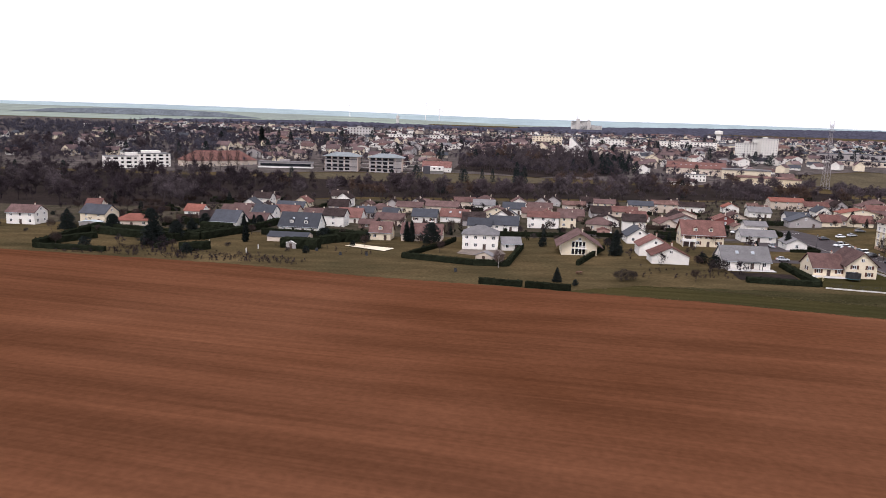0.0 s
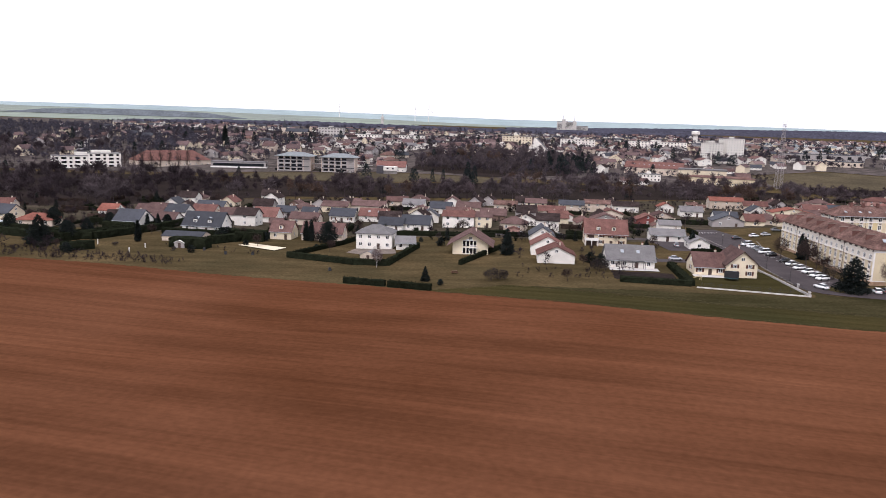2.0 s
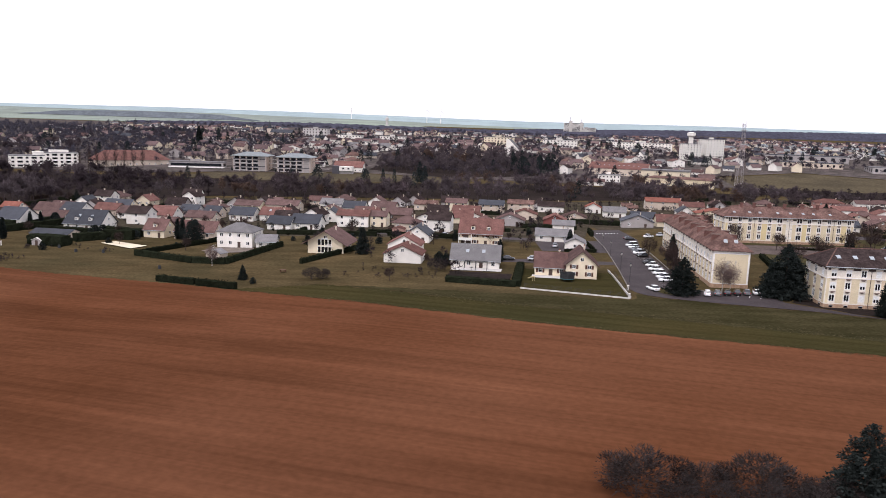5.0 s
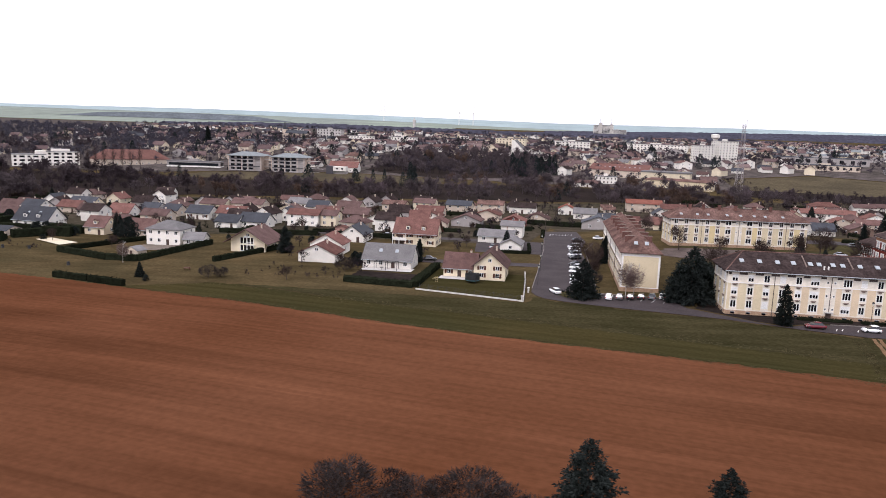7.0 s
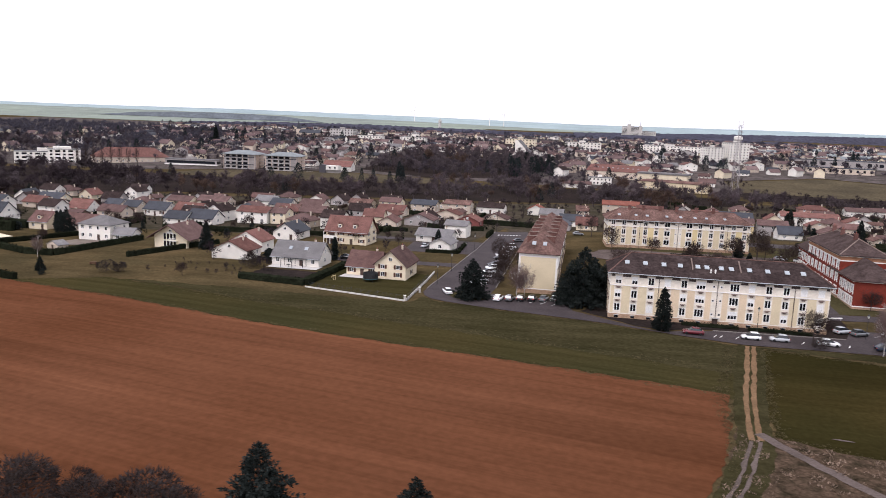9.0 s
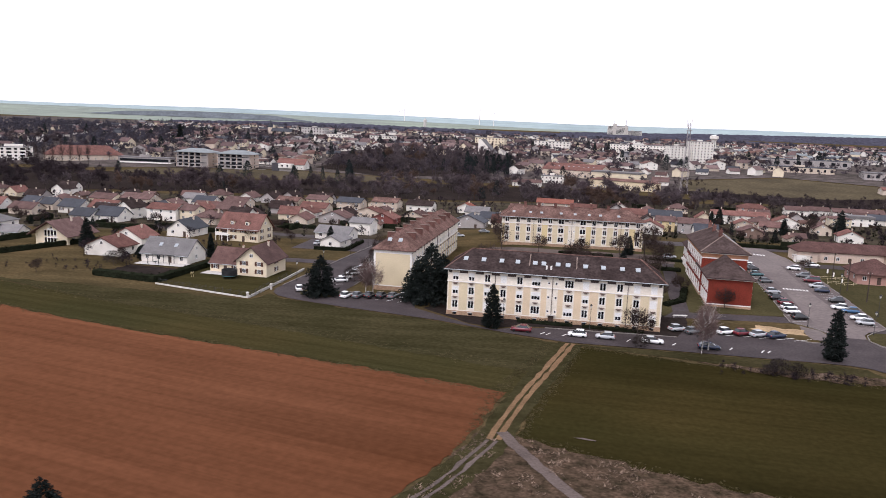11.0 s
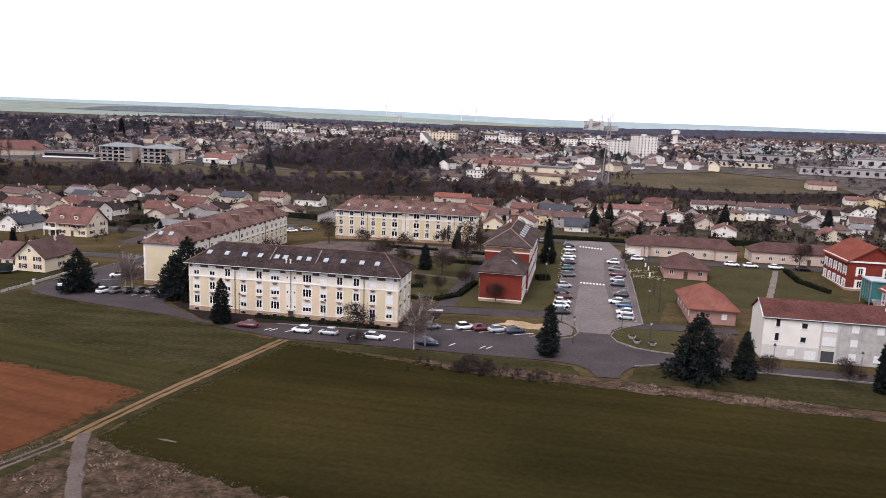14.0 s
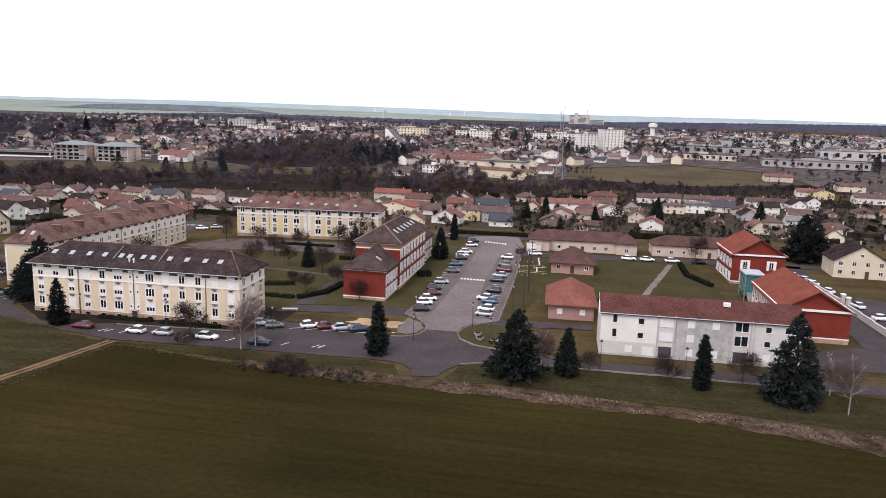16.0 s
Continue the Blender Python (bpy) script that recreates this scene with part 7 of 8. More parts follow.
rough = [(197.6, 128), (202.6, 123), (217.6, 117), (232, 113), (246, 108), (256, 92), (188.6, 92), (188.6, 104), (192.6, 112)]
strip = [(234, 164), (267, 161.5), (303, 156.5), (340, 149.5), (340, 144), (318, 150.6), (303, 153.4), (267, 158), (248, 160)]
path_free = [p for p in spots_in([(rough, 1500)], 1, 51) if abs((p[0] - 199.0) - (123 - p[1]) * .58) > 1.6]
tufts("dry_grass", [p for p in path_free if noise.noise((p[0] * .22, p[1] * .22, 1.5)) > -.05] + [p for p in spots_in([(strip, 2400)], 1, 52) if noise.noise((p[0] * .16, p[1] * .3, 4.5)) > 0], .3, "dry_tufts", "pale dry grass tufts on rough ground", 53)
tufts("rough_grass", along([(36, 186), (106, 163), (173, 146.5), (199.2, 139.6)], 1500, .5, 54) + along([(199.2, 139.6), (190.6, 103), (184, 78)], 500, .5, 55) + along([(206.5, 168), (202.3, 154), (197.6, 139), (195.1, 124)], 500, .7, 56)
      + along([(212.6, 168), (209.3, 154), (205, 138), (202, 124)], 500, .6, 57) + along([(36, 187), (56, 194.5), (106, 179), (135, 172), (170, 162), (203.2, 152.5)], 900, 1.3, 58) + along([(202.6, 123), (217.6, 117), (246, 108)], 400, .8, 59)
      + along([(214, 168.6), (236, 163.4), (267, 157)], 500, .8, 60), .15, "green_tufts", "tufts of rough green grass along the field edges", 61)

# forest and hills at the horizon


def ridge(name, x0, x1, y, z0, tops, depth, material, label, seed, step=40.0):
    """A long wooded or open rise: a bank with an uneven crest."""
    r = random.Random(seed)
    s = Mesh()
    n = int((x1 - x0) / step)
    rings = []
    for i in range(n + 1):
        x = x0 + (x1 - x0) * i / n
        t = float(np.interp(i / n, np.linspace(0, 1, len(tops)), tops)) + r.uniform(-1, 1) * (1.1 if "far_f" in material and "field" not in material else .6)
        rings.append([(x, y, z0), (x, y + depth * .25, z0 + (t - z0) * .8), (x, y + depth * .5, t), (x, y + depth, z0)])
    for a, b in zip(rings, rings[1:]):
        for j in range(3):
            s.poly(a[j], b[j], b[j + 1], a[j + 1])
    return single(name, s, material, label, "hills", kind="structure")


# Base colours of the horizon with aerial haze mixed in, paler and bluer.
mat("hazy_far_forest", (0.064, 0.063, 0.084), 0.95, 0.45, 0.01, 0.11, col2=(0.048, 0.047, 0.063), spec=0.0)
mat("hazy_far_wood", (0.135, 0.150, 0.165), 0.95, 0.3, 0.01, 0.07, spec=0.0)
mat("hazy_far_field", (0.235, 0.272, 0.222), 0.95, 0.12, 0.002, 0.02, col2=(0.185, 0.205, 0.185), spec=0.0, blotch=(0.3, 0.7), streak=((0.0012, 0.006, 0.16), (0.004, 0.03, 0.12)))
mat("hazy_far_hill", (0.30, 0.365, 0.372), 0.95, 0.1, 0.002, 0.01, col2=(0.255, 0.312, 0.322), spec=0.0, blotch=(0.3, 0.7), streak=((0.0015, 0.008, 0.10),))
ridge("backdrop", -4200, 5200, 4500, 30, (112, 108, 114, 108, 94, 100, 94, 92, 90), 350, "hazy_far_hill", "horizon hills tinted pale blue-green for haze", 1, 60)
ridge("backdrop", -3800, 900, 3300, 25, (86, 82, 80, 78, 76, 68, 56, 44), 900, "hazy_far_field", "green fields rising to the hills, paled for haze", 2, 60)
ridge("backdrop", 300, 5200, 2750, 20, (44, 58, 68, 74, 78, 80, 80, 80, 80), 300, "hazy_far_forest", "long dark forest on the skyline", 3, 9)
ridge("backdrop", -2000, -850, 3350, 45, (46, 64, 71, 73, 72, 66, 45), 150, "hazy_far_wood", "strip of woodland on the hillside, paled for haze", 4, 24)
ridge("backdrop", -800, 900, 1900, 15, (34, 40, 43, 41, 39, 41, 40, 34), 120, "hazy_far_forest", "dark woodland behind the town", 5, 7)
turned_patch("far_fields", [(-2600, 1950), (100, 2000), (-100, 3400), (-3400, 3400)], "hazy_far_field", .5, "green fields beyond the town, paled for haze", -8, step=120)

# ---------------------------------------------------------------- cars
for x, y, rot, p, s in ((201, 177, 176, "paint_red", "saloon"), (212.6, 176, 176, "paint_white", "hatch"), (218.2, 175.8, 176, "paint_silver", "hatch"), (227.6, 175, -4, "paint_white", "saloon"), (238.4, 173.8, -4, "paint_navy", "saloon"),
                        (234.5, 185.8, 24, "paint_silver", "hatch"), (237.6, 184.6, 24, "paint_grey", "hatch")):
    car(x, y, rot, p, s)
for i, (p, s) in enumerate((("paint_white", "hatch"), ("paint_red", "hatch"), ("paint_silver", "saloon"), ("paint_navy", "saloon"))):
    car(244.6 + 3.45 * i, 186.0 - .1 * i, 28, p, s)
for i, (p, s) in enumerate((("paint_white", "hatch"), ("paint_grey", "hatch"), ("paint_black", "hatch"), ("paint_black", "hatch"), ("paint_grey", "saloon"), ("paint_white", "saloon"))):
    car(158.4 + 2.8 * i, 196.2 + .55 * i, 75, p, s)
for y, p, s in ((213, "white", "saloon"), (217.6, "white", "hatch"), (223.4, "white", "hatch"), (230, "white", "saloon"), (236.6, "white", "hatch"), (242, "black", "saloon"), (254.5, "black", "saloon"), (261, "white", "van"), (265, "grey", "hatch"), (269, "grey", "hatch"), (274.7, "white", "hatch"), (280, "white", "van")):
    car(152.2 + (y - 213) * .085, y, 200, "paint_" + p, s)
# A driving car, not a parked one, held at one point of its way.
car(145.2, 200.4, 112, "paint_white", "saloon")
for x, y, rot, p in ((160.9, 297.1, 10, "black"), (169.6, 300.6, 20, "white"), (174.9, 301.5, 20, "silver"), (183.9, 311.6, 0, "grey"), (117, 240.5, 0, "silver"), (103, 240.2, 0, "black"), (108.5, 239.8, 0, "black"), (128, 273, 80, "silver"), (87, 292, -4, "silver"), (70, 298, -4, "white"),
                     (131, 315, 0, "white"), (263.2, 293.3, 0, "grey"), (291.7, 268.4, 0, "white"), (320.1, 267.8, 0, "white"), (325.6, 267.4, 0, "white"), (333.0, 267.2, 0, "white"), (340.9, 267.4, 0, "black"),
                     (368.3, 225.6, 100, "white"), (369.2, 215.4, 10, "white"), (372.9, 205.9, 10, "silver"), (365.2, 246.3, 130, "white"), (364.6, 250.8, 130, "white"), (363.1, 255.1, 130, "white"), (366.2, 238.7, 130, "white"), (197.7, 295.8, 0, "teal"), (203.2, 296.5, 0, "red"), (253, 266.4, 0, "white"), (247.5, 268.9, 0, "silver")):
    car(x, y, rot, "paint_" + p, "saloon")
for x, y, p, sh in ((265.4, 202.4, "black", "hatch"), (265.4, 207.6, "white", "hatch"), (265.9, 211.3, "white", "hatch"), (266.6, 216.1, "red", "hatch"), (266.0, 220.9, "black", "hatch"), (267.1, 227.5, "silver", "hatch"), (268.9, 240.1, "grey", "hatch"),
                    (269.0, 248.5, "teal", "hatch"), (269.9, 256.3, "black", "hatch"), (269.7, 260.6, "white", "hatch"), (270.6, 265.9, "white", "hatch"), (271.4, 278.7, "white", "hatch"), (271.5, 286.8, "black", "hatch")):
    car(x, y, 12, "paint_" + p, sh)
for x, y, p, sh in ((279.4, 201.3, "silver", "hatch"), (279.7, 205.3, "white", "hatch"), (280.3, 211.6, "blue", "hatch"), (278.9, 214.4, "white", "hatch"), (280.9, 221.5, "black", "hatch"), (281.3, 232.3, "navy", "hatch"), (281.8, 237.4, "silver", "hatch"),
                    (282.8, 244.1, "red", "van"), (282.7, 250.5, "grey", "hatch"), (283.3, 260.5, "white", "hatch")):
    car(x, y, 172, "paint_" + p, sh)

# ---------------------------------------------------------------- trees and hedges
for k, x, y, s in (
    ("cone", 194.8, 178.6, .94), ("cone", 261.4, 172.4, 1.02), ("broad", 286.8, 165.6, 1.18), ("column", 295.4, 167.8, 0.85), ("cypress", 317.5, 165.2, 1.15),
    ("spruce", 330.9, 162.2, 1.46), ("broad", 178.8, 196.8, 1.40), ("broad", 175.4, 196.4, 0.94), ("broad", 181.4, 199.6, 1.12), ("broad", 151.8, 196.6, 1.00),
    ("column", 60.4, 243, .9), ("column", 133, 271, 0.70), ("column", 249.8, 244.9, 0.59), ("column", 228.7, 238.4, 0.74), ("cypress", -10.6, 271, 1.0),
    ("cypress", -12.6, 271.5, .95), ("cedar", -3, 262.5, .85), ("spruce", 33.6, 199.2, .42), ("cypress", -80, 291, .8), ("cypress", -76, 291.5, .8),
    ("broad", 140, 87.3, .97), ("broad", 155.6, 90.2, .62),
    ("broad", -100.0, 248.0, 1.0), ("cypress", -70.7, 259.0, .95),
):
    tree(k, x, y, s)
for k, x, y, s in (
    ("spruce", 164, 247.9, 0.79), ("cypress", 165.4, 253, 0.99), ("column", 234.6, 270.5, 0.64), ("cypress", 105.5, 236, 0.90), ("cypress", -205.7, 828, 2.7),
    ("column", 353, 402, 1.20), ("column", 400, 400, 1.20), ("broad", 375.2, 279.8, 1.5), ("broad", 380.0, 282.9, 1.25), ("column", 263.6, 256.6, 0.95), ("cypress", 264.6, 290.0, 1.1), ("broad", 184.7, 203.8, 0.89), ("column", 187.6, 212.5, 0.69), ("globe", 86.2, 231, 1.0),
    ("globe", 88.6, 226.5, 1.1), ("globe", 38, 262, .9), ("globe", -28, 270, 1.0), ("column", 290, 395, 0.90), ("column", 300, 420, 0.90),
    ("column", 322, 388, 0.80),
):
    tree(k, x, y, s)
for k, x, y, s in (
    ("birch", 236.2, 170.2, 1.05), ("birch", 238, 172.8, 1.10), ("birch", 291, 166.8, 0.95), ("birch", 337.8, 158, 1.00), ("birch", 162.8, 197.9, 1.10),
    ("birch", 164.7, 197.4, 1.05), ("birch", 338.4, 166.4, 0.80), ("round", 224.4, 174.6, 1.25), ("round", 299.2, 167, 0.80), ("round", 312, 165.5, 0.95),
    ("round", 324.4, 166.4, 1.10), ("round", 249.9, 208.3, 0.93), ("round", 222.8, 238.6, 1.06), ("round", 230.8, 263.7, 1.29), ("round", 235.4, 213.7, 0.83),
    ("bare", 238.7, 264.7, 1.04), ("bare", 339.4, 266.4, 0.92), ("round", 218.8, 263.1, 1.04), ("round", 204.9, 263.1, 1.04), ("round", 193.4, 208.7, 1.23),
):
    tree(k, x, y, s)
for k, x, y, s in (
    ("bare", 191.1, 220.9, 1.09), ("round", 205.1, 225.6, 1.22), ("bare", 215.9, 228.9, 0.94), ("round", 234.3, 232.2, 1.34), ("bare", 239.9, 241.9, 1.06),
    ("round", 215.1, 249.3, 1.19), ("round", 241.7, 220.5, 0.95), ("bush", 230.1, 222.2, 0.97), ("birch", 18.5, 218.5, .75), ("round", 73.6, 200.8, 0.60),
    ("round", 83, 226, 0.60), ("bush", 52.2, 200.4, 1.15), ("bush", 55, 201.6, .95), ("bush", 86, 216, 1.3), ("bush", 245.5, 160.4, 0.80),
    ("bush", 248, 160.8, 0.95), ("bush", 250.5, 160.2, 0.80), ("bush", 224.8, 171.6, 0.80), ("round", 242.4, 268.5, 1.16), ("bare", 156, 248, 0.80),
):
    tree(k, x, y, s)
for k, x, y, s in (
    ("bare", 159.4, 237.2, 0.85), ("bare", 158.8, 229.4, 0.75), ("round", 157, 222, 0.95), ("bush", 156, 214, 1.40), ("bare", 192.7, 268.2, 0.91),
    ("round", 287.2, 262.2, 0.65), ("bare", 330, 380, 1.00), ("bare", 236, 303.3, 0.91), ("bush", 111.5, 89, 1.30), ("bush", 113.5, 86.6, 1.9),
    ("bush", 118.5, 88.6, 1.26), ("bush", 121.5, 86.6, 1.35), ("bush", 125, 88, 1.22), ("bush", 128.0, 86.8, 1.75), ("bush", 131.5, 87.2, 1.26),
    ("bush", 134.5, 85.8, 1.12), ("bush", 137, 86.3, 0.99), ("bush", 117, 84.2, 1.35), ("bush", 122.6, 83, 1.17), ("bush", 127, 82.6, 1.40), ("bush", 132.5, 83.2, 1.17), ("bare", 104, 270, 0.50), ("bare", 196.7, 310, 0.82), ("bare", 188.7, 307, 0.83),
):
    tree(k, x, y, s)
for a, w, h in (
    ([(11.4, 196), (23, 192.2)], 1.3, 1.8), ([(23.8, 191.6), (35.4, 187.3)], 1.3, 1.8), ([(-12, 235), (11, 223), (21.5, 221.6), (30, 257)], 1.4, 2.0), ([(44, 224), (59, 255)], 1.2, 1.7), ([(-133, 234), (-109, 231)], 1.6, 1.8),
    ([(-133, 234), (-135, 281), (-95, 266), (-80, 297)], 2.6, 2.8), ([(-12, 235), (2, 262), (6, 274)], 1.2, 1.7), ([(-95, 266), (-96, 240)], 1.4, 1.6), ([(89, 203), (108, 199.4), (111.6, 229)], 2.4, 1.7), ([(200, 184.2), (212, 183.5)], 1.0, .8),
    ([(214, 183.3), (227, 182.5)], 1.0, .8), ([(264.1, 304.7), (296.7, 303.3)], 1.2, 1.6), ([(-135.4, 238.6), (-125.1, 258.0)], 3.0, 2.4), ([(-131.3, 270.8), (-106.9, 260.6), (-88.1, 261.9), (-77.2, 287.4), (-71.1, 316.4)], 3.0, 2.8),
):
    hedge(a, w, h)
for a, w, h in (
    ([(120, 332), (145, 330)], 1.5, 2.0), ([(-44, 280), (-28, 276), (-24, 288)], 2.6, 3.2), ([(-70, 281), (-46, 276)], 2.4, 2.6), ([(-45, 259), (-38, 267), (-28, 270)], 3.6, 3.0), ([(-55, 252), (-43, 253)], 2.6, 2.2),
    ([(-110, 304), (-88, 300)], 1.8, 3.0), ([(235.6, 206.8), (240.6, 212), (243.8, 225.6)], 1.6, 1.0), ([(220.9, 208.5), (234.6, 206.8)], 1.4, .9), ([(-96.8, 253.6), (-90.3, 266.9), (-82.0, 281.9)], 3.2, 3.0), ([(-85.8, 235.2), (-78.6, 242.0)], 3.2, 3.0), ([(-85.7, 291.8), (-80.7, 308.7)], 3.2, 3.0), ([(130, 262), (141, 262.5), (141.5, 284)], 1.0, 1.2), ([(211.5, 266.4), (229, 265.1)], 1.2, .9),
    ([(240, 263.1), (251.1, 262.2)], 1.2, .9), ([(-55.4, 251.0), (-42.1, 248.4)], 5.0, 3.6), ([(-37.9, 267.4), (-27.7, 268.0)], 3.4, 3.6), ([(-96.5, 289.2), (-83.3, 286.8)], 3.0, 3.4), ([(260.0, 234.4), (263.2, 235.6)], 2.6, 1.4),
):
    hedge(a, w, h)
for a, w, h in (
    ([(20, 290), (60, 287)], 1.4, 2.0), ([(64, 290), (96, 286)], 1.4, 1.8), ([(337.6, 238.7), (333.4, 249.3), (334.3, 263.1)], 1.2, 1.2), ([(213.6, 220.5), (223.2, 217.1), (231, 218.8)], 1.4, 1.0), ([(207.7, 238.7), (216.2, 237.1)], 1.4, 1.1),
    ([(234.9, 249.3), (247.1, 247.8)], 1.4, 1.2), ([(190.7, 231.1), (194.2, 249.7)], 1.5, 1.4), ([(324.4, 314.6), (354.8, 322.6)], 1.6, 2.2), ([(297, 314.6), (320.6, 312)], 1.6, 2.2), ([(140, 358), (168.6, 350)], 1.8, 2.4),
):
    hedge(a, w, h)

for k, x, y, s in (("pine", -95.6, 258.3, 0.75), ("broad", -93.7, 269.4, 0.70), ("cedar", -97.6, 296.6, 0.60), ("globe", -82.9, 294.4, 1.30), ("globe", -81.8, 300.5, 1.20), ("pine", -119.6, 294.9, 0.80), ("broad", -146.0, 279.4, 0.80), ("pine", -127.9, 278.6, 0.70), ("globe", -83.0, 232.7, 1.00), ("globe", -118.7, 237.3, 1.10), ("pine", -76.4, 302.6, 0.55), ("globe", -45.1, 273.6, 1.20), ("globe", -44.4, 278.6, 1.10), ("globe", 37.8, 194.0, 0.50)):
    tree(k, x, y, s)
for i in range(8):
    tree("poplar", -214 + 6.6 * i, 581.5 + 1.8 * i, .95 + .05 * (i % 3))

r = random.Random(77)
for area, n in (((-180, 150, 266, 420), 104), ((230, 520, 335, 540), 56), ((-130, 60, 236, 262), 12), ((180, 300, 330, 440), 34)):
    made = 0
    while made < n:
        x, y = r.uniform(area[0], area[1]), r.uniform(area[2], area[3])
        if any(abs(x - a) < 10 and abs(y - b) < 8.5 for a, b in HOUSES) or 150 < x < 290 and y < 335 or y > 440 + x * .2 or abs(y - 295 + (x - 85) * .05) < 6 and 20 < x < 150:
            continue
        made += 1
        k = r.choice(("bare", "round", "bush", "bush", "round", "bare") + (("fir", "globe") if y > 270 else ("bush", "globe")))
        tree(k, x, y, r.uniform(.45, .85) * (.7 if k == "bare" else 1))
for i in range(210):
    x, y = (r.uniform(-170, 150), r.uniform(296, 415)) if i < 125 else (r.uniform(235, 510), r.uniform(335, 520))
    if any(abs(x - a) < 11 and abs(y - b) < 7.5 for a, b in HOUSES):
        continue
    a = r.choice((-.1, 1.5))
    L = r.uniform(8, 16)
    brown = r.random() < .4
    hedge([(x, y), (x + math.cos(a) * L, y + math.sin(a) * L)], 1.4, r.uniform(1.3, 2.4), "dense brown leafless hedge" if brown else "clipped dark evergreen hedge", "brown_hedge" if brown else "hedge")

# ---------------------------------------------------------------- street furniture, walls
lamp = street_lamp_proto()
first = True
for x, y in ((197, 182.8), (215.6, 182.4), (238, 182.4), (266.6, 182), (277.5, 192.7), (281.6, 182.2), (265, 196.2), (285.7, 209.4), (301.6, 171.9), (141.2, 210.5), (142.8, 229.5), (144.6, 254), (145.8, 274), (316, 170.5), (285.9, 232.2), (262.3, 232.2), (286.1, 255.1), (263.7, 253.7)):
    m = pose(x, y, ground_z(x, y) + .1)
    if first:
        lamp.matrix_basis, first = m, False
    else:
        copy_thing(lamp, m)


def low_wall(pts, h, t, material, label, name="garden_wall"):
    s = Mesh()
    for (x0, y0), (x1, y1) in zip(pts, pts[1:]):
        L = math.hypot(x1 - x0, y1 - y0)
        n = max(1, int(L / 6))
        for i in range(n):
            a, b = i / n, (i + 1) / n
            c = ((x0 + (x1 - x0) * a), (y0 + (y1 - y0) * a))
            z = ground_z(*c)
            q = Mesh().box(0, -t / 2, -.3, L / n + .02, t / 2, h).box(0, -t / 2 - .05, h, L / n + .02, t / 2 + .05, h + .08)
            s.add(q, pose(c[0], c[1], z, 0, 0, math.degrees(math.atan2(y1 - y0, x1 - x0))))
    return single(name, s, material, label, "wall")


low_wall([(108.9, 197), (136.4, 189)], .28, .16, "pale_render", "low pale rendered garden wall")
low_wall([(136.6, 189.2), (137.9, 214), (138.2, 226)], .5, .2, "concrete", "low concrete garden wall with fence")
pool = patch("pool_cover", [(-34, 256), (-31, 261), (-16, 252.6), (-19, 246.4)], "cream", .3, "pale rectangular pool cover on a terrace", category="pool", kind="")


def trampoline(x, y):
    root = thing("trampoline", "round garden trampoline with dark green safety net", "trampoline", pose(x, y, ground_z(x, y) + .1))
    part("mat", Mesh().tube((0, 0, .75), (0, 0, .8), 1.8, 1.8, 20), "rubber", root)
    part("pad", Mesh().tube((0, 0, .68), (0, 0, .84), 2.05, 2.05, 20), "paint_teal", root)
    for i in range(6):
        a = i * math.pi / 3
        part("post", Mesh().tube((2 * math.cos(a), 2 * math.sin(a), 0), (2 * math.cos(a), 2 * math.sin(a), 2.5), .04, .04, 5), "iron", root)
    net = Mesh().tube((0, 0, .85), (0, 0, 2.3), 1.97, 1.97, 20, False)
    for i in range(48):
        a = i * math.pi / 24
        net.tube((2 * math.cos(a), 2 * math.sin(a), .85), (2 * math.cos(a), 2 * math.sin(a), 2.45), .03, .03, 3, False)
    part("net", net, "iron", root, "dark safety net")


trampoline(123.2, 209)

# painted bays and crossings
lines = Mesh()


def stripe(x, y, rot, L, w=.16):
    z = ground_z(x, y) + .137
    q = Mesh()
    q.poly((-L / 2, -w / 2, 0), (L / 2, -w / 2, 0), (L / 2, w / 2, 0), (-L / 2, w / 2, 0))
    lines.add(q, pose(x, y, z, 0, 0, rot))


for i in range(7):
    stripe(156.0 + 2.75 * i, 199.4 - .62 * i, 62, 4.6)
for i in range(6):
    stripe(242.9 + 3.45 * i, 185.6 - .1 * i, 28, 5.0)
for y in np.arange(200.5, 290, 2.6):
    stripe(265.4 + (y - 202) * .072, y, 12, 4.6, .12)
for y in np.arange(200.5, 264, 2.6):
    stripe(279.6 + (y - 202) * .07, y, 172, 4.6, .12)
for i in range(8):
    stripe(271.9 + .84 * i, 234.0 - .1 * i, 85, 2.6, .45)
    stripe(275.6 + .95 * i, 289.0 - .4 * i, 85, 2.6, .5)
    stripe(152 + 1.25 * i, 318 - .1 * i, 85, 3.0, .6)
for y in np.arange(211, 284, 2.6):
    stripe(152.2 + (y - 213) * .085, y - 1.3, 200, 4.4, .12)
for x in (205.5, 206.7, 210, 223, 232, 243, 249, 250.2):
    stripe(x, 176.5 - (x - 205) * .04, 60, 2.0, .2)
single("road_marking", lines, "road_paint", "worn white parking bay lines and crossings", "road marking", kind="structure")

# ---------------------------------------------------------------- kerbs, walls, small structures


def kerb(pts, label="pale concrete kerb"):
    s = Mesh()
    for (x0, y0), (x1, y1) in zip(pts, pts[1:]):
        L = math.hypot(x1 - x0, y1 - y0)
        n = max(1, int(L / 8))
        for i in range(n):
            x, y = x0 + (x1 - x0) * i / n, y0 + (y1 - y0) * i / n
            s.add(Mesh().box(-.02, -.09, -.1, L / n + .02, .09, .26), pose(x, y, ground_z(x, y), 0, 0, math.degrees(math.atan2(y1 - y0, x1 - x0))))
    return single("kerb", s, "kerb", label, "kerb", kind="structure")


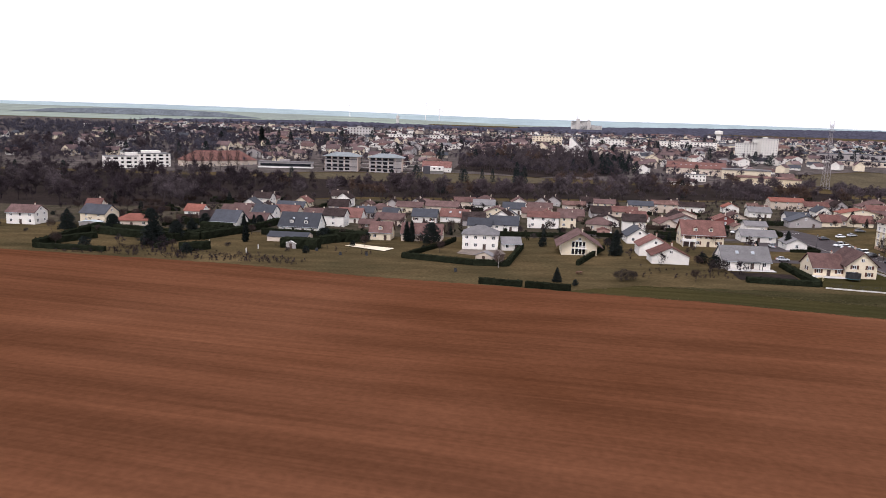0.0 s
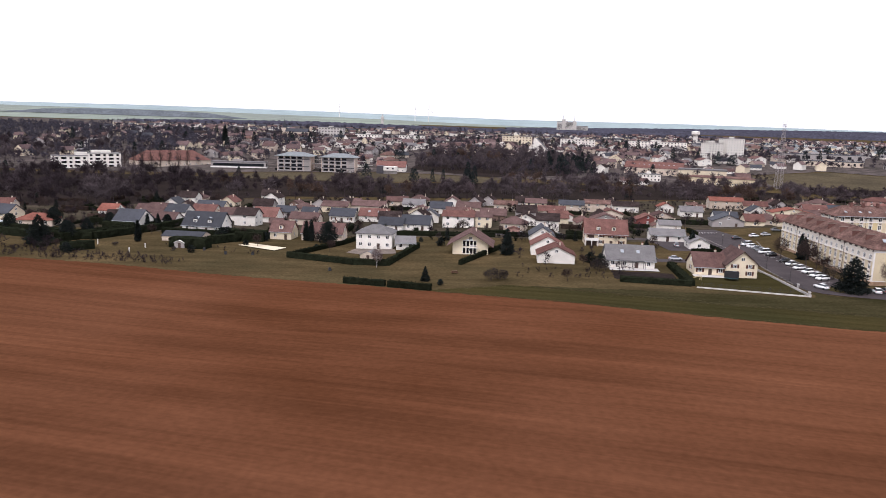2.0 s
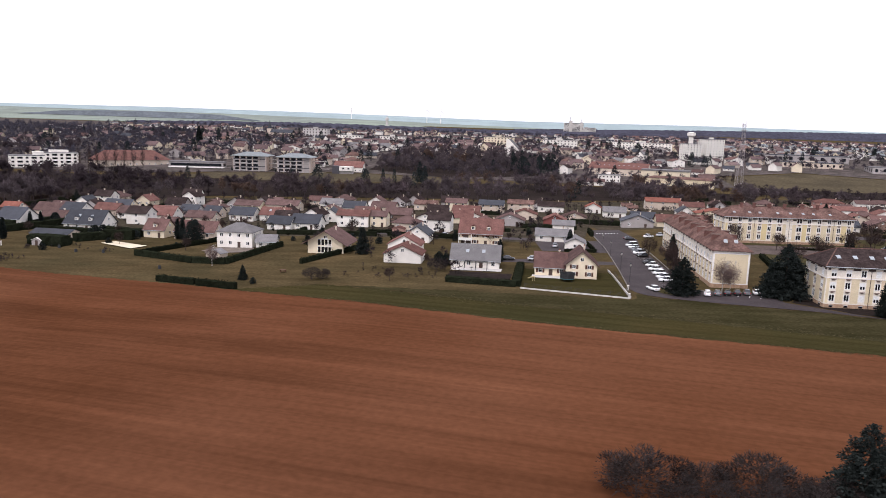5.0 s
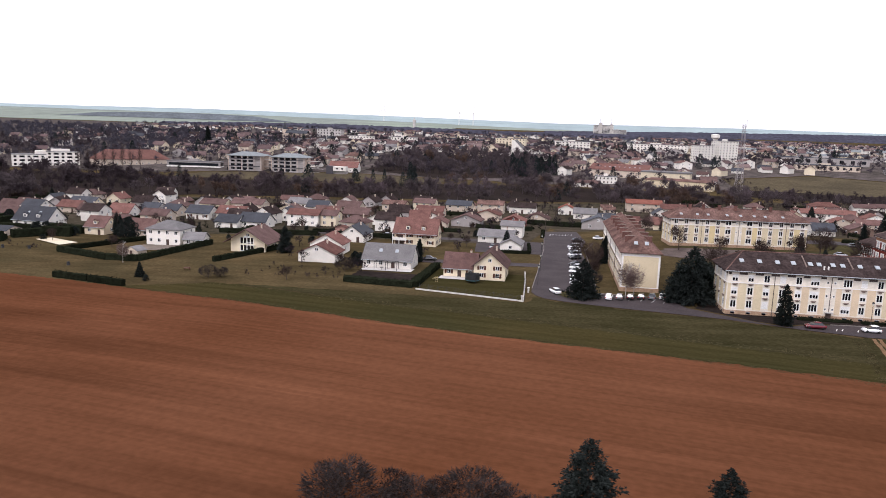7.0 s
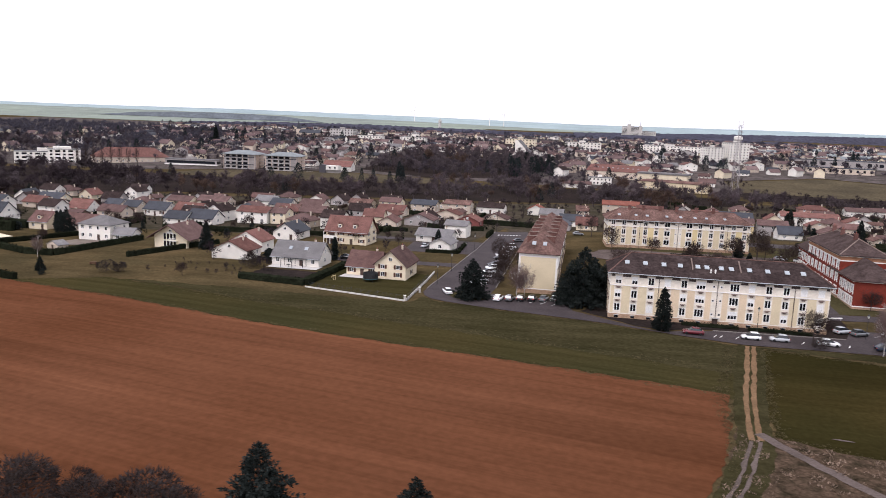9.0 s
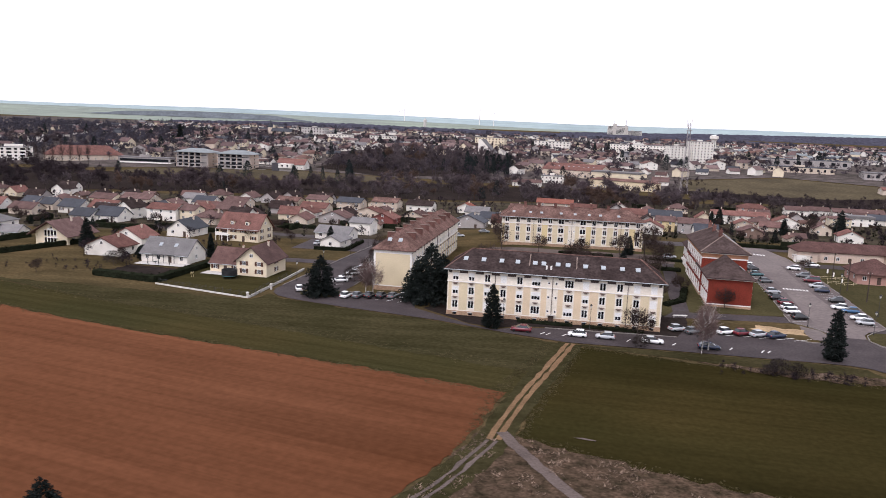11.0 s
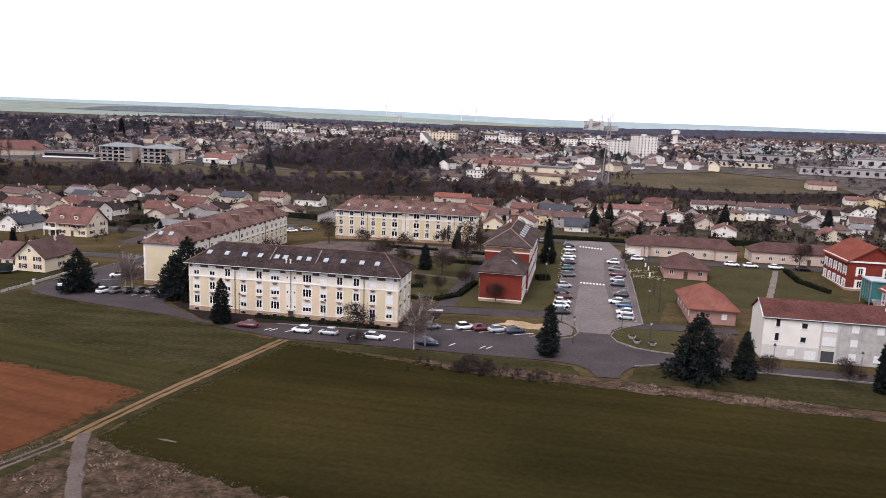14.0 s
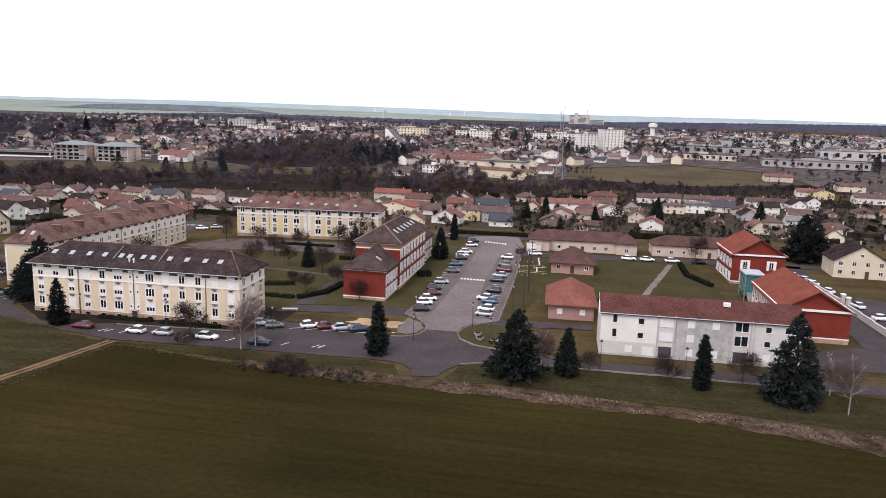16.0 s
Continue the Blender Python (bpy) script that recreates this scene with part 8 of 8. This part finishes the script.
kerb([(275.6, 184.6), (278.6, 181.4), (283, 179.6), (291, 178.6)])
kerb([(275.6, 184.6), (274.8, 188.2), (275.9, 191.8), (278.3, 194.6), (282.8, 198.4), (284.9, 223.2), (286.8, 248.3), (288.3, 284)])
kerb([(262.2, 199.4), (265.0, 221.3), (267.4, 244.9), (270.0, 278.6), (271.5, 305)])
kerb([(258.8, 184.8), (261.4, 183.6), (264.4, 184), (266.8, 185.5), (268.1, 188.7), (267.9, 192.1), (266, 195.7), (262.2, 199.4)])
kerb([(206, 180.7), (233.4, 180.9)])
kerb([(142, 228), (146.6, 274), (150, 328)])
kerb([(157, 210), (161.1, 272.7), (166.2, 290.5)])
kerb([(156, 202.2), (174.6, 199.2)])
kerb([(139.4, 205), (142, 228)])
kerb([(277, 169.8), (283, 172.3), (313, 170.5), (340, 168.3)])

for x, y in ((279.5, 184.6), (282.4, 183.6), (278.9, 187.3)):
    pl = thing("planter", "round grey concrete planter on the grass island", "planter", pose(x, y, ground_z(x, y) + .18), "planters")
    part("bowl", Mesh().tube((0, 0, 0), (0, 0, .55), .55, .8, 14), "concrete", pl)
    part("soil", Mesh().tube((0, 0, .5), (0, 0, .58), .7, .7, 14), "earth", pl)

st = thing("stair_tower", "teal glazed stair tower on steel frame beside the brick hall", "stair tower", pose(344.5, 229.8, 1.0, 0, 0, -4.5))
part("glazing", Mesh().box(-2, -3, 1.4, 2, 3, 6.6), "teal_glass", st, "teal glass panels")
part("roof", Mesh().box(-2.3, -3.3, 6.6, 2.3, 3.3, 6.9), "zinc", st)
for sx in (-1, 1):
    for sy in (-1, 1):
        part("post", Mesh().box(sx * 2.03 - .1, sy * 3.03 - .1, 0, sx * 2.03 + .1, sy * 3.03 + .1, 6.6), "steel", st)
for i in range(5):
    part("mullion", Mesh().box(-2.06, -3 + i * 1.5 - .05, 2.2, -2.0, -3 + i * 1.5 + .05, 6.6), "steel", st)
for i in range(10):
    part("step", Mesh().box(-1.6, -3.4 - i * .3, 2.1 - i * .21, 1.6, -3.1 - i * .3, 2.2 - i * .21), "concrete", st)

low_wall([(364.4, 202.4), (364.8, 222.2)], 1.6, .4, "concrete", "tall rough stone boundary wall")
low_wall([(365, 226.4), (364.8, 249.3)], 1.6, .4, "concrete", "tall rough stone boundary wall")
for x, y in ((364.8, 222.7), (364.9, 225.9), (364.4, 202.1)):
    gp = thing("gate_pillar", "square stone gate pillar with cap", "pillar", pose(x, y, ground_z(x, y)), "gate pillars")
    part("shaft", Mesh().box(-.4, -.4, -.2, .4, .4, 3.0), "concrete", gp)
    part("cap", Mesh().box(-.52, -.52, 3.0, .52, .52, 3.3), "trim", gp)

sign = thing("notice_board", "white notice board on two posts beside the car park", "notice board", pose(290.7, 275.4, ground_z(290.7, 275.4)))
for sx in (-1.4, 1.4):
    part("post", Mesh().box(sx - .08, -.08, 0, sx + .08, .08, 2.4), "steel", sign)
part("board", Mesh().box(-1.5, -.12, .9, 1.5, -.08, 2.4), "trim", sign)


def railing(a, b, label="low pale yellow tubular railing"):
    L = math.hypot(b[0] - a[0], b[1] - a[1])
    root = thing("railing", label, "railing", pose(a[0], a[1], ground_z(*a), 0, 0, math.degrees(math.atan2(b[1] - a[1], b[0] - a[0]))))
    for z in (.5, .95):
        part("rail", Mesh().tube((0, 0, z), (L, 0, z), .03, .03, 6), "pale_yellow", root)
    for i in range(int(L / 2.2) + 1):
        part("post", Mesh().tube((i * 2.2, 0, -.1), (i * 2.2, 0, .98), .035, .035, 6), "pale_yellow", root)


railing((287, 249.3), (294.6, 249.6))
railing((287, 243.4), (294.5, 242.5))


def fence(a, b, h=1.2):
    L = math.hypot(b[0] - a[0], b[1] - a[1])
    root = thing("fence", "dark wire mesh garden fence with posts", "fence", pose(a[0], a[1], ground_z(*a), 0, 0, math.degrees(math.atan2(b[1] - a[1], b[0] - a[0]))))
    for i in range(int(L / 2.5) + 1):
        part("post", Mesh().tube((i * 2.5, 0, 0), (i * 2.5, 0, h + .6), .04, .04, 5), "iron", root)
    for k in range(4):
        part("wire", Mesh().tube((0, 0, .6 + h * k / 4), (L, 0, .6 + h * k / 4), .02, .02, 4), "iron", root)


fence((110, 196.7), (136, 189.1))
fence((136.8, 190), (138, 216))


def shed(x, y, rot, w, d, h, wall, tile, label, rise=.8):
    root = thing("garden_shed", label, "shed", pose(x, y, ground_z(x, y) - .1, 0, 0, rot))
    part("wall", Mesh().box(-w / 2, -d / 2, 0, w / 2, d / 2, h), wall, root)
    for sy in (-1, 1):
        g = Mesh()
        g.poly((-w / 2, sy * d / 2, h), (w / 2, sy * d / 2, h), (0, sy * d / 2, h + rise))
        part("gable", g, wall, root)
    part("roof", roof_shape(w, d, h, rise, "front", .25, .1), tile, root)
    part("door", Mesh().box(-.5, -d / 2 - .05, 0, .5, -d / 2, min(1.9, h - .1)), "door_dark", root)


shed(-51.6, 248.6, -8, 3.6, 2.6, 2.0, "grey", "trim", "small grey garden shed with white roof")
shed(15.2, 232.5, -20, 5.6, 3.6, 1.8, "beige", "roof_grey", "low garden shed with grey tile roof", 1.2)
shed(-140.5, 287.5, -4, 8.4, 4, 2.2, "grey", "zinc", "pale grey corrugated garden shed", .5)
shed(-56, 266.5, 84, 8, 15, 2.0, "beige", "slate", "long low white outbuilding with dark roof", 1.4)
shed(68, 296, -6, 5, 4, 2.4, "pink", "tile_red", "small pink garden annex with red roof")
patch("terrace", [(6, 244), (12, 240), (23, 243), (22, 252), (8, 252)], "gravel", .16, "pale paved terrace in front of a villa", category="terrace", kind="")
patch("terrace", [(90, 219), (105, 218.5), (105.6, 223), (90.5, 224)], "concrete", .2, "pale paved garden terrace slabs", category="terrace", kind="")
patch("terrace", [(113.5, 212), (124, 211), (124.4, 215.6), (114, 216)], "concrete", .22, "pale paved garden terrace slabs", category="terrace", kind="")

# the glazed gable of the cream house, with its balcony
gl = next(o for o in scene.objects if o.type == "EMPTY" and o.name.startswith("house") and abs(o.location.x - 48.6) < .2 and abs(o.location.y - 248.5) < .2)
for i in range(4):
    for k in range(2):
        wx, wz = -2.6 + 1.2 * i, .4 + 2.45 * k
        wn_ = part("window", plate(Mesh(), [wx, wx + .07, wx + .95, wx + 1.02], [wz, wz + .08, wz + 2.0, wz + 2.08 + (.5 if i in (1, 2) and k else 0)], [(1, 1)], -5.6, -5.48), "frame_white", gl, "tall glazed gable pane")
        part("pane", Mesh().box(wx + .05, -5.56, wz + .05, wx + .97, -5.52, wz + 2.05), "pane", wn_)
part("balcony", Mesh().box(-.2, -6.6, 2.5, 2.6, -5.5, 2.65).box(-.2, -6.6, 3.4, 2.6, -6.5, 3.5), "trim", gl, "small white balcony")


# the villa's loggia
vl = next(o for o in scene.objects if o.type == "EMPTY" and o.name.startswith("house") and abs(o.location.x - 100.7) < .2 and abs(o.location.y - 275) < .2)
lg = part("loggia", Mesh().box(-7.9, -7.4, 2.3, -2.9, -5.5, 2.5), "trim", vl, "white loggia with columns")
part("balustrade", Mesh().box(-7.9, -7.4, 2.5, -2.9, -7.25, 3.3).box(-7.9, -7.25, 2.5, -7.75, -5.5, 3.3), "trim", lg)
# Dark panels on the wall face stand for the loggia's shaded depth.
part("recess", Mesh().box(-7.2, -5.56, .2, -3.4, -5.5, 2.1).box(-6.4, -5.56, 2.6, -4.4, -5.5, 4.5), "door_dark", lg, "flat dark panels for the shaded loggia openings")
for cx in (-7.75, -5.4, -3.1):
    part("column", Mesh().tube((cx, -7.3, 0), (cx, -7.3, 2.3), .16, .14, 8), "trim", lg)
for cx in (-7.75, -3.1):
    part("column", Mesh().tube((cx, -7.3, 3.3), (cx, -7.3, 4.7), .12, .12, 8), "trim", lg)

# garden things
sl = thing("slide", "small yellow plastic garden slide on the lawn", "slide", pose(113, 208.4, ground_z(113, 208.4) + .1, 0, 0, -60))
ch = Mesh().slab([(-1.3, -.25, .25), (1.1, -.25, 1.25), (1.1, .25, 1.25), (-1.3, .25, .25)], .08)
part("chute", ch, "yellow", sl)
for sy in (-.28, .28):
    part("rail", Mesh().tube((-1.3, sy, .38), (1.1, sy, 1.4), .05, .05, 6), "yellow", sl)
    part("leg", Mesh().tube((1.15, sy, 0), (1.1, sy, 1.3), .05, .05, 6), "yellow", sl)
pg = thing("pergola", "dark metal pergola over a paved terrace", "pergola", pose(97.5, 220.9, ground_z(97.5, 221) + .2, 0, 0, -5))
for px in (-3.4, 0, 3.4):
    for py in (-1.2, 1.2):
        part("post", Mesh().box(px - .07, py - .07, 0, px + .07, py + .07, 2.3), "iron", pg)
for py in (-1.2, 1.2):
    part("beam", Mesh().box(-3.5, py - .06, 2.3, 3.5, py + .06, 2.42), "iron", pg)
tb = thing("garden_table", "small dark garden table on the terrace", "table", pose(96.2, 220.3, ground_z(96, 220) + .2))
part("tabletop", Mesh().tube((0, 0, .7), (0, 0, .75), .6, .6, 14), "iron", tb)
part("leg", Mesh().tube((0, 0, 0), (0, 0, .7), .08, .06, 6), "iron", tb)
for x, y in ((-81.5, 251.2), (-62.6, 245.1), (-64.5, 236.8)):
    single("garden_post", Mesh().tube((0, 0, -.2), (0, 0, 1.5), .16, .14, 8).tube((0, 0, 1.5), (0, 0, 1.62), .2, .12, 8), "trim", "white painted garden post in the grass", "post", pose(x, y, ground_z(x, y)))
for x, y in ((-33.2, 237.9), (-24.4, 238.5), (5.1, 212.6), (-42.2, 244.2)):
    bn = thing("compost_bin", "dark plastic compost bin on the grass", "bin", pose(x, y, ground_z(x, y)))
    part("body", Mesh().tube((0, 0, 0), (0, 0, .95), .5, .42, 10), "iron", bn)
    part("lid", Mesh().tube((0, 0, .95), (0, 0, 1.05), .46, .3, 10), "rubber", bn)
for x, y in ((136.2, 189.4), (138.2, 199.6)):
    gp = thing("gate_pillar", "square pale garden wall pillar with cap", "pillar", pose(x, y, ground_z(x, y)))
    part("shaft", Mesh().box(-.22, -.22, -.2, .22, .22, 1.3), "concrete", gp)
    part("cap", Mesh().box(-.3, -.3, 1.3, .3, .3, 1.42), "trim", gp)
bb = thing("barrier", "low white horizontal barrier beam on posts", "barrier", pose(235.4, 196, ground_z(235.3, 194.4), 0, 0, 12))
part("beam", Mesh().box(0, -.08, .6, 3.4, .08, .9), "trim", bb)
for px in (.3, 3.1):
    part("post", Mesh().box(px - .07, .08, 0, px + .07, .2, .9), "steel", bb)

pt = thing("picnic_table", "weathered brown wooden picnic table with benches", "table", pose(42, 210, ground_z(42, 210) + .05, 0, 0, 20))
part("tabletop", Mesh().box(-.9, -.4, .7, .9, .4, .76), "shutter_brown", pt)
for sy in (-.75, .75):
    part("bench", Mesh().box(-.9, sy - .15, .42, .9, sy + .15, .47), "shutter_brown", pt)
for sx in (-.7, .7):
    part("trestle", Mesh().box(sx - .05, -.8, .36, sx + .05, .8, .42).box(sx - .05, -.35, 0, sx + .05, -.25, .7).box(sx - .05, .25, 0, sx + .05, .35, .7), "shutter_brown", pt)

# utility poles, posts and a kiosk beside the car park
pole0 = None
for x, y in ((289.4, 236.3), (289.4, 224.2), (288.1, 209.6), (337.5, 367.3), (290.4, 249.3), (150.5, 330)):
    m = pose(x, y, ground_z(x, y), 0, 0, 10)
    if pole0 is None:
        pole0 = thing("utility_pole", "tall dark wooden utility pole with crossarm", "utility pole", group="utility poles")
        part("pole", Mesh().tube((0, 0, -.3), (0, 0, 8.2), .15, .1, 8), "bark", pole0)
        part("crossarm", Mesh().box(-.7, -.05, 7.5, .7, .05, 7.62), "bark", pole0)
        for sx in (-.6, .6):
            part("insulator", Mesh().tube((sx, 0, 7.62), (sx, 0, 7.8), .05, .04, 6), "trim", pole0)
        pole0.matrix_basis = m
    else:
        copy_thing(pole0, m)
for x, y in ((292.7, 258.8), (291.9, 246.1), (292.8, 254.4)):
    single("bollard", Mesh().tube((0, 0, -.1), (0, 0, 1.1), .22, .2, 8).tube((0, 0, 1.1), (0, 0, 1.3), .24, .08, 8), "trim", "short white painted bollard on the lawn", "bollard", pose(x, y, ground_z(x, y)))
ks = thing("kiosk", "small white utility kiosk with flat roof", "kiosk", pose(291.6, 277.4, ground_z(291.6, 277.4) + .05, 0, 0, 4))
part("body", Mesh().box(-2.3, -.9, 0, 2.3, .9, 2.1), "white", ks)
part("roof", Mesh().box(-2.5, -1.1, 2.1, 2.5, 1.1, 2.25), "concrete", ks)
part("door", Mesh().box(-.5, -.94, .1, .5, -.9, 1.9), "door_grey", ks)

# the white church with its steep leaning roof
wc = thing("modern_church", "white modern church with steep sloping roof", "church", pose(152.3, 816, ground_z(152, 816) - .5, 0, 0, -15))
bodyc = Mesh()
front = [(-9, -7, 0), (9, -7, 0), (9, -7, 5), (-6, -7, 20), (-9, -7, 20)]
rear = [(x, 7, z) for x, y, z in front]
bodyc.poly(*front)
bodyc.poly(*rear[::-1])
for i in range(5):
    j = (i + 1) % 5
    bodyc.poly(front[j], front[i], rear[i], rear[j])
part("body", bodyc, "white", wc)
part("roof", Mesh().slab([(9.3, -7.2, 5.1), (9.3, 7.2, 5.1), (-6, 7.2, 20.2), (-6, -7.2, 20.2)], .25), "roof_grey", wc)
part("door", Mesh().box(-2, -7.1, 0, 2, -7.0, 3), "door_dark", wc)
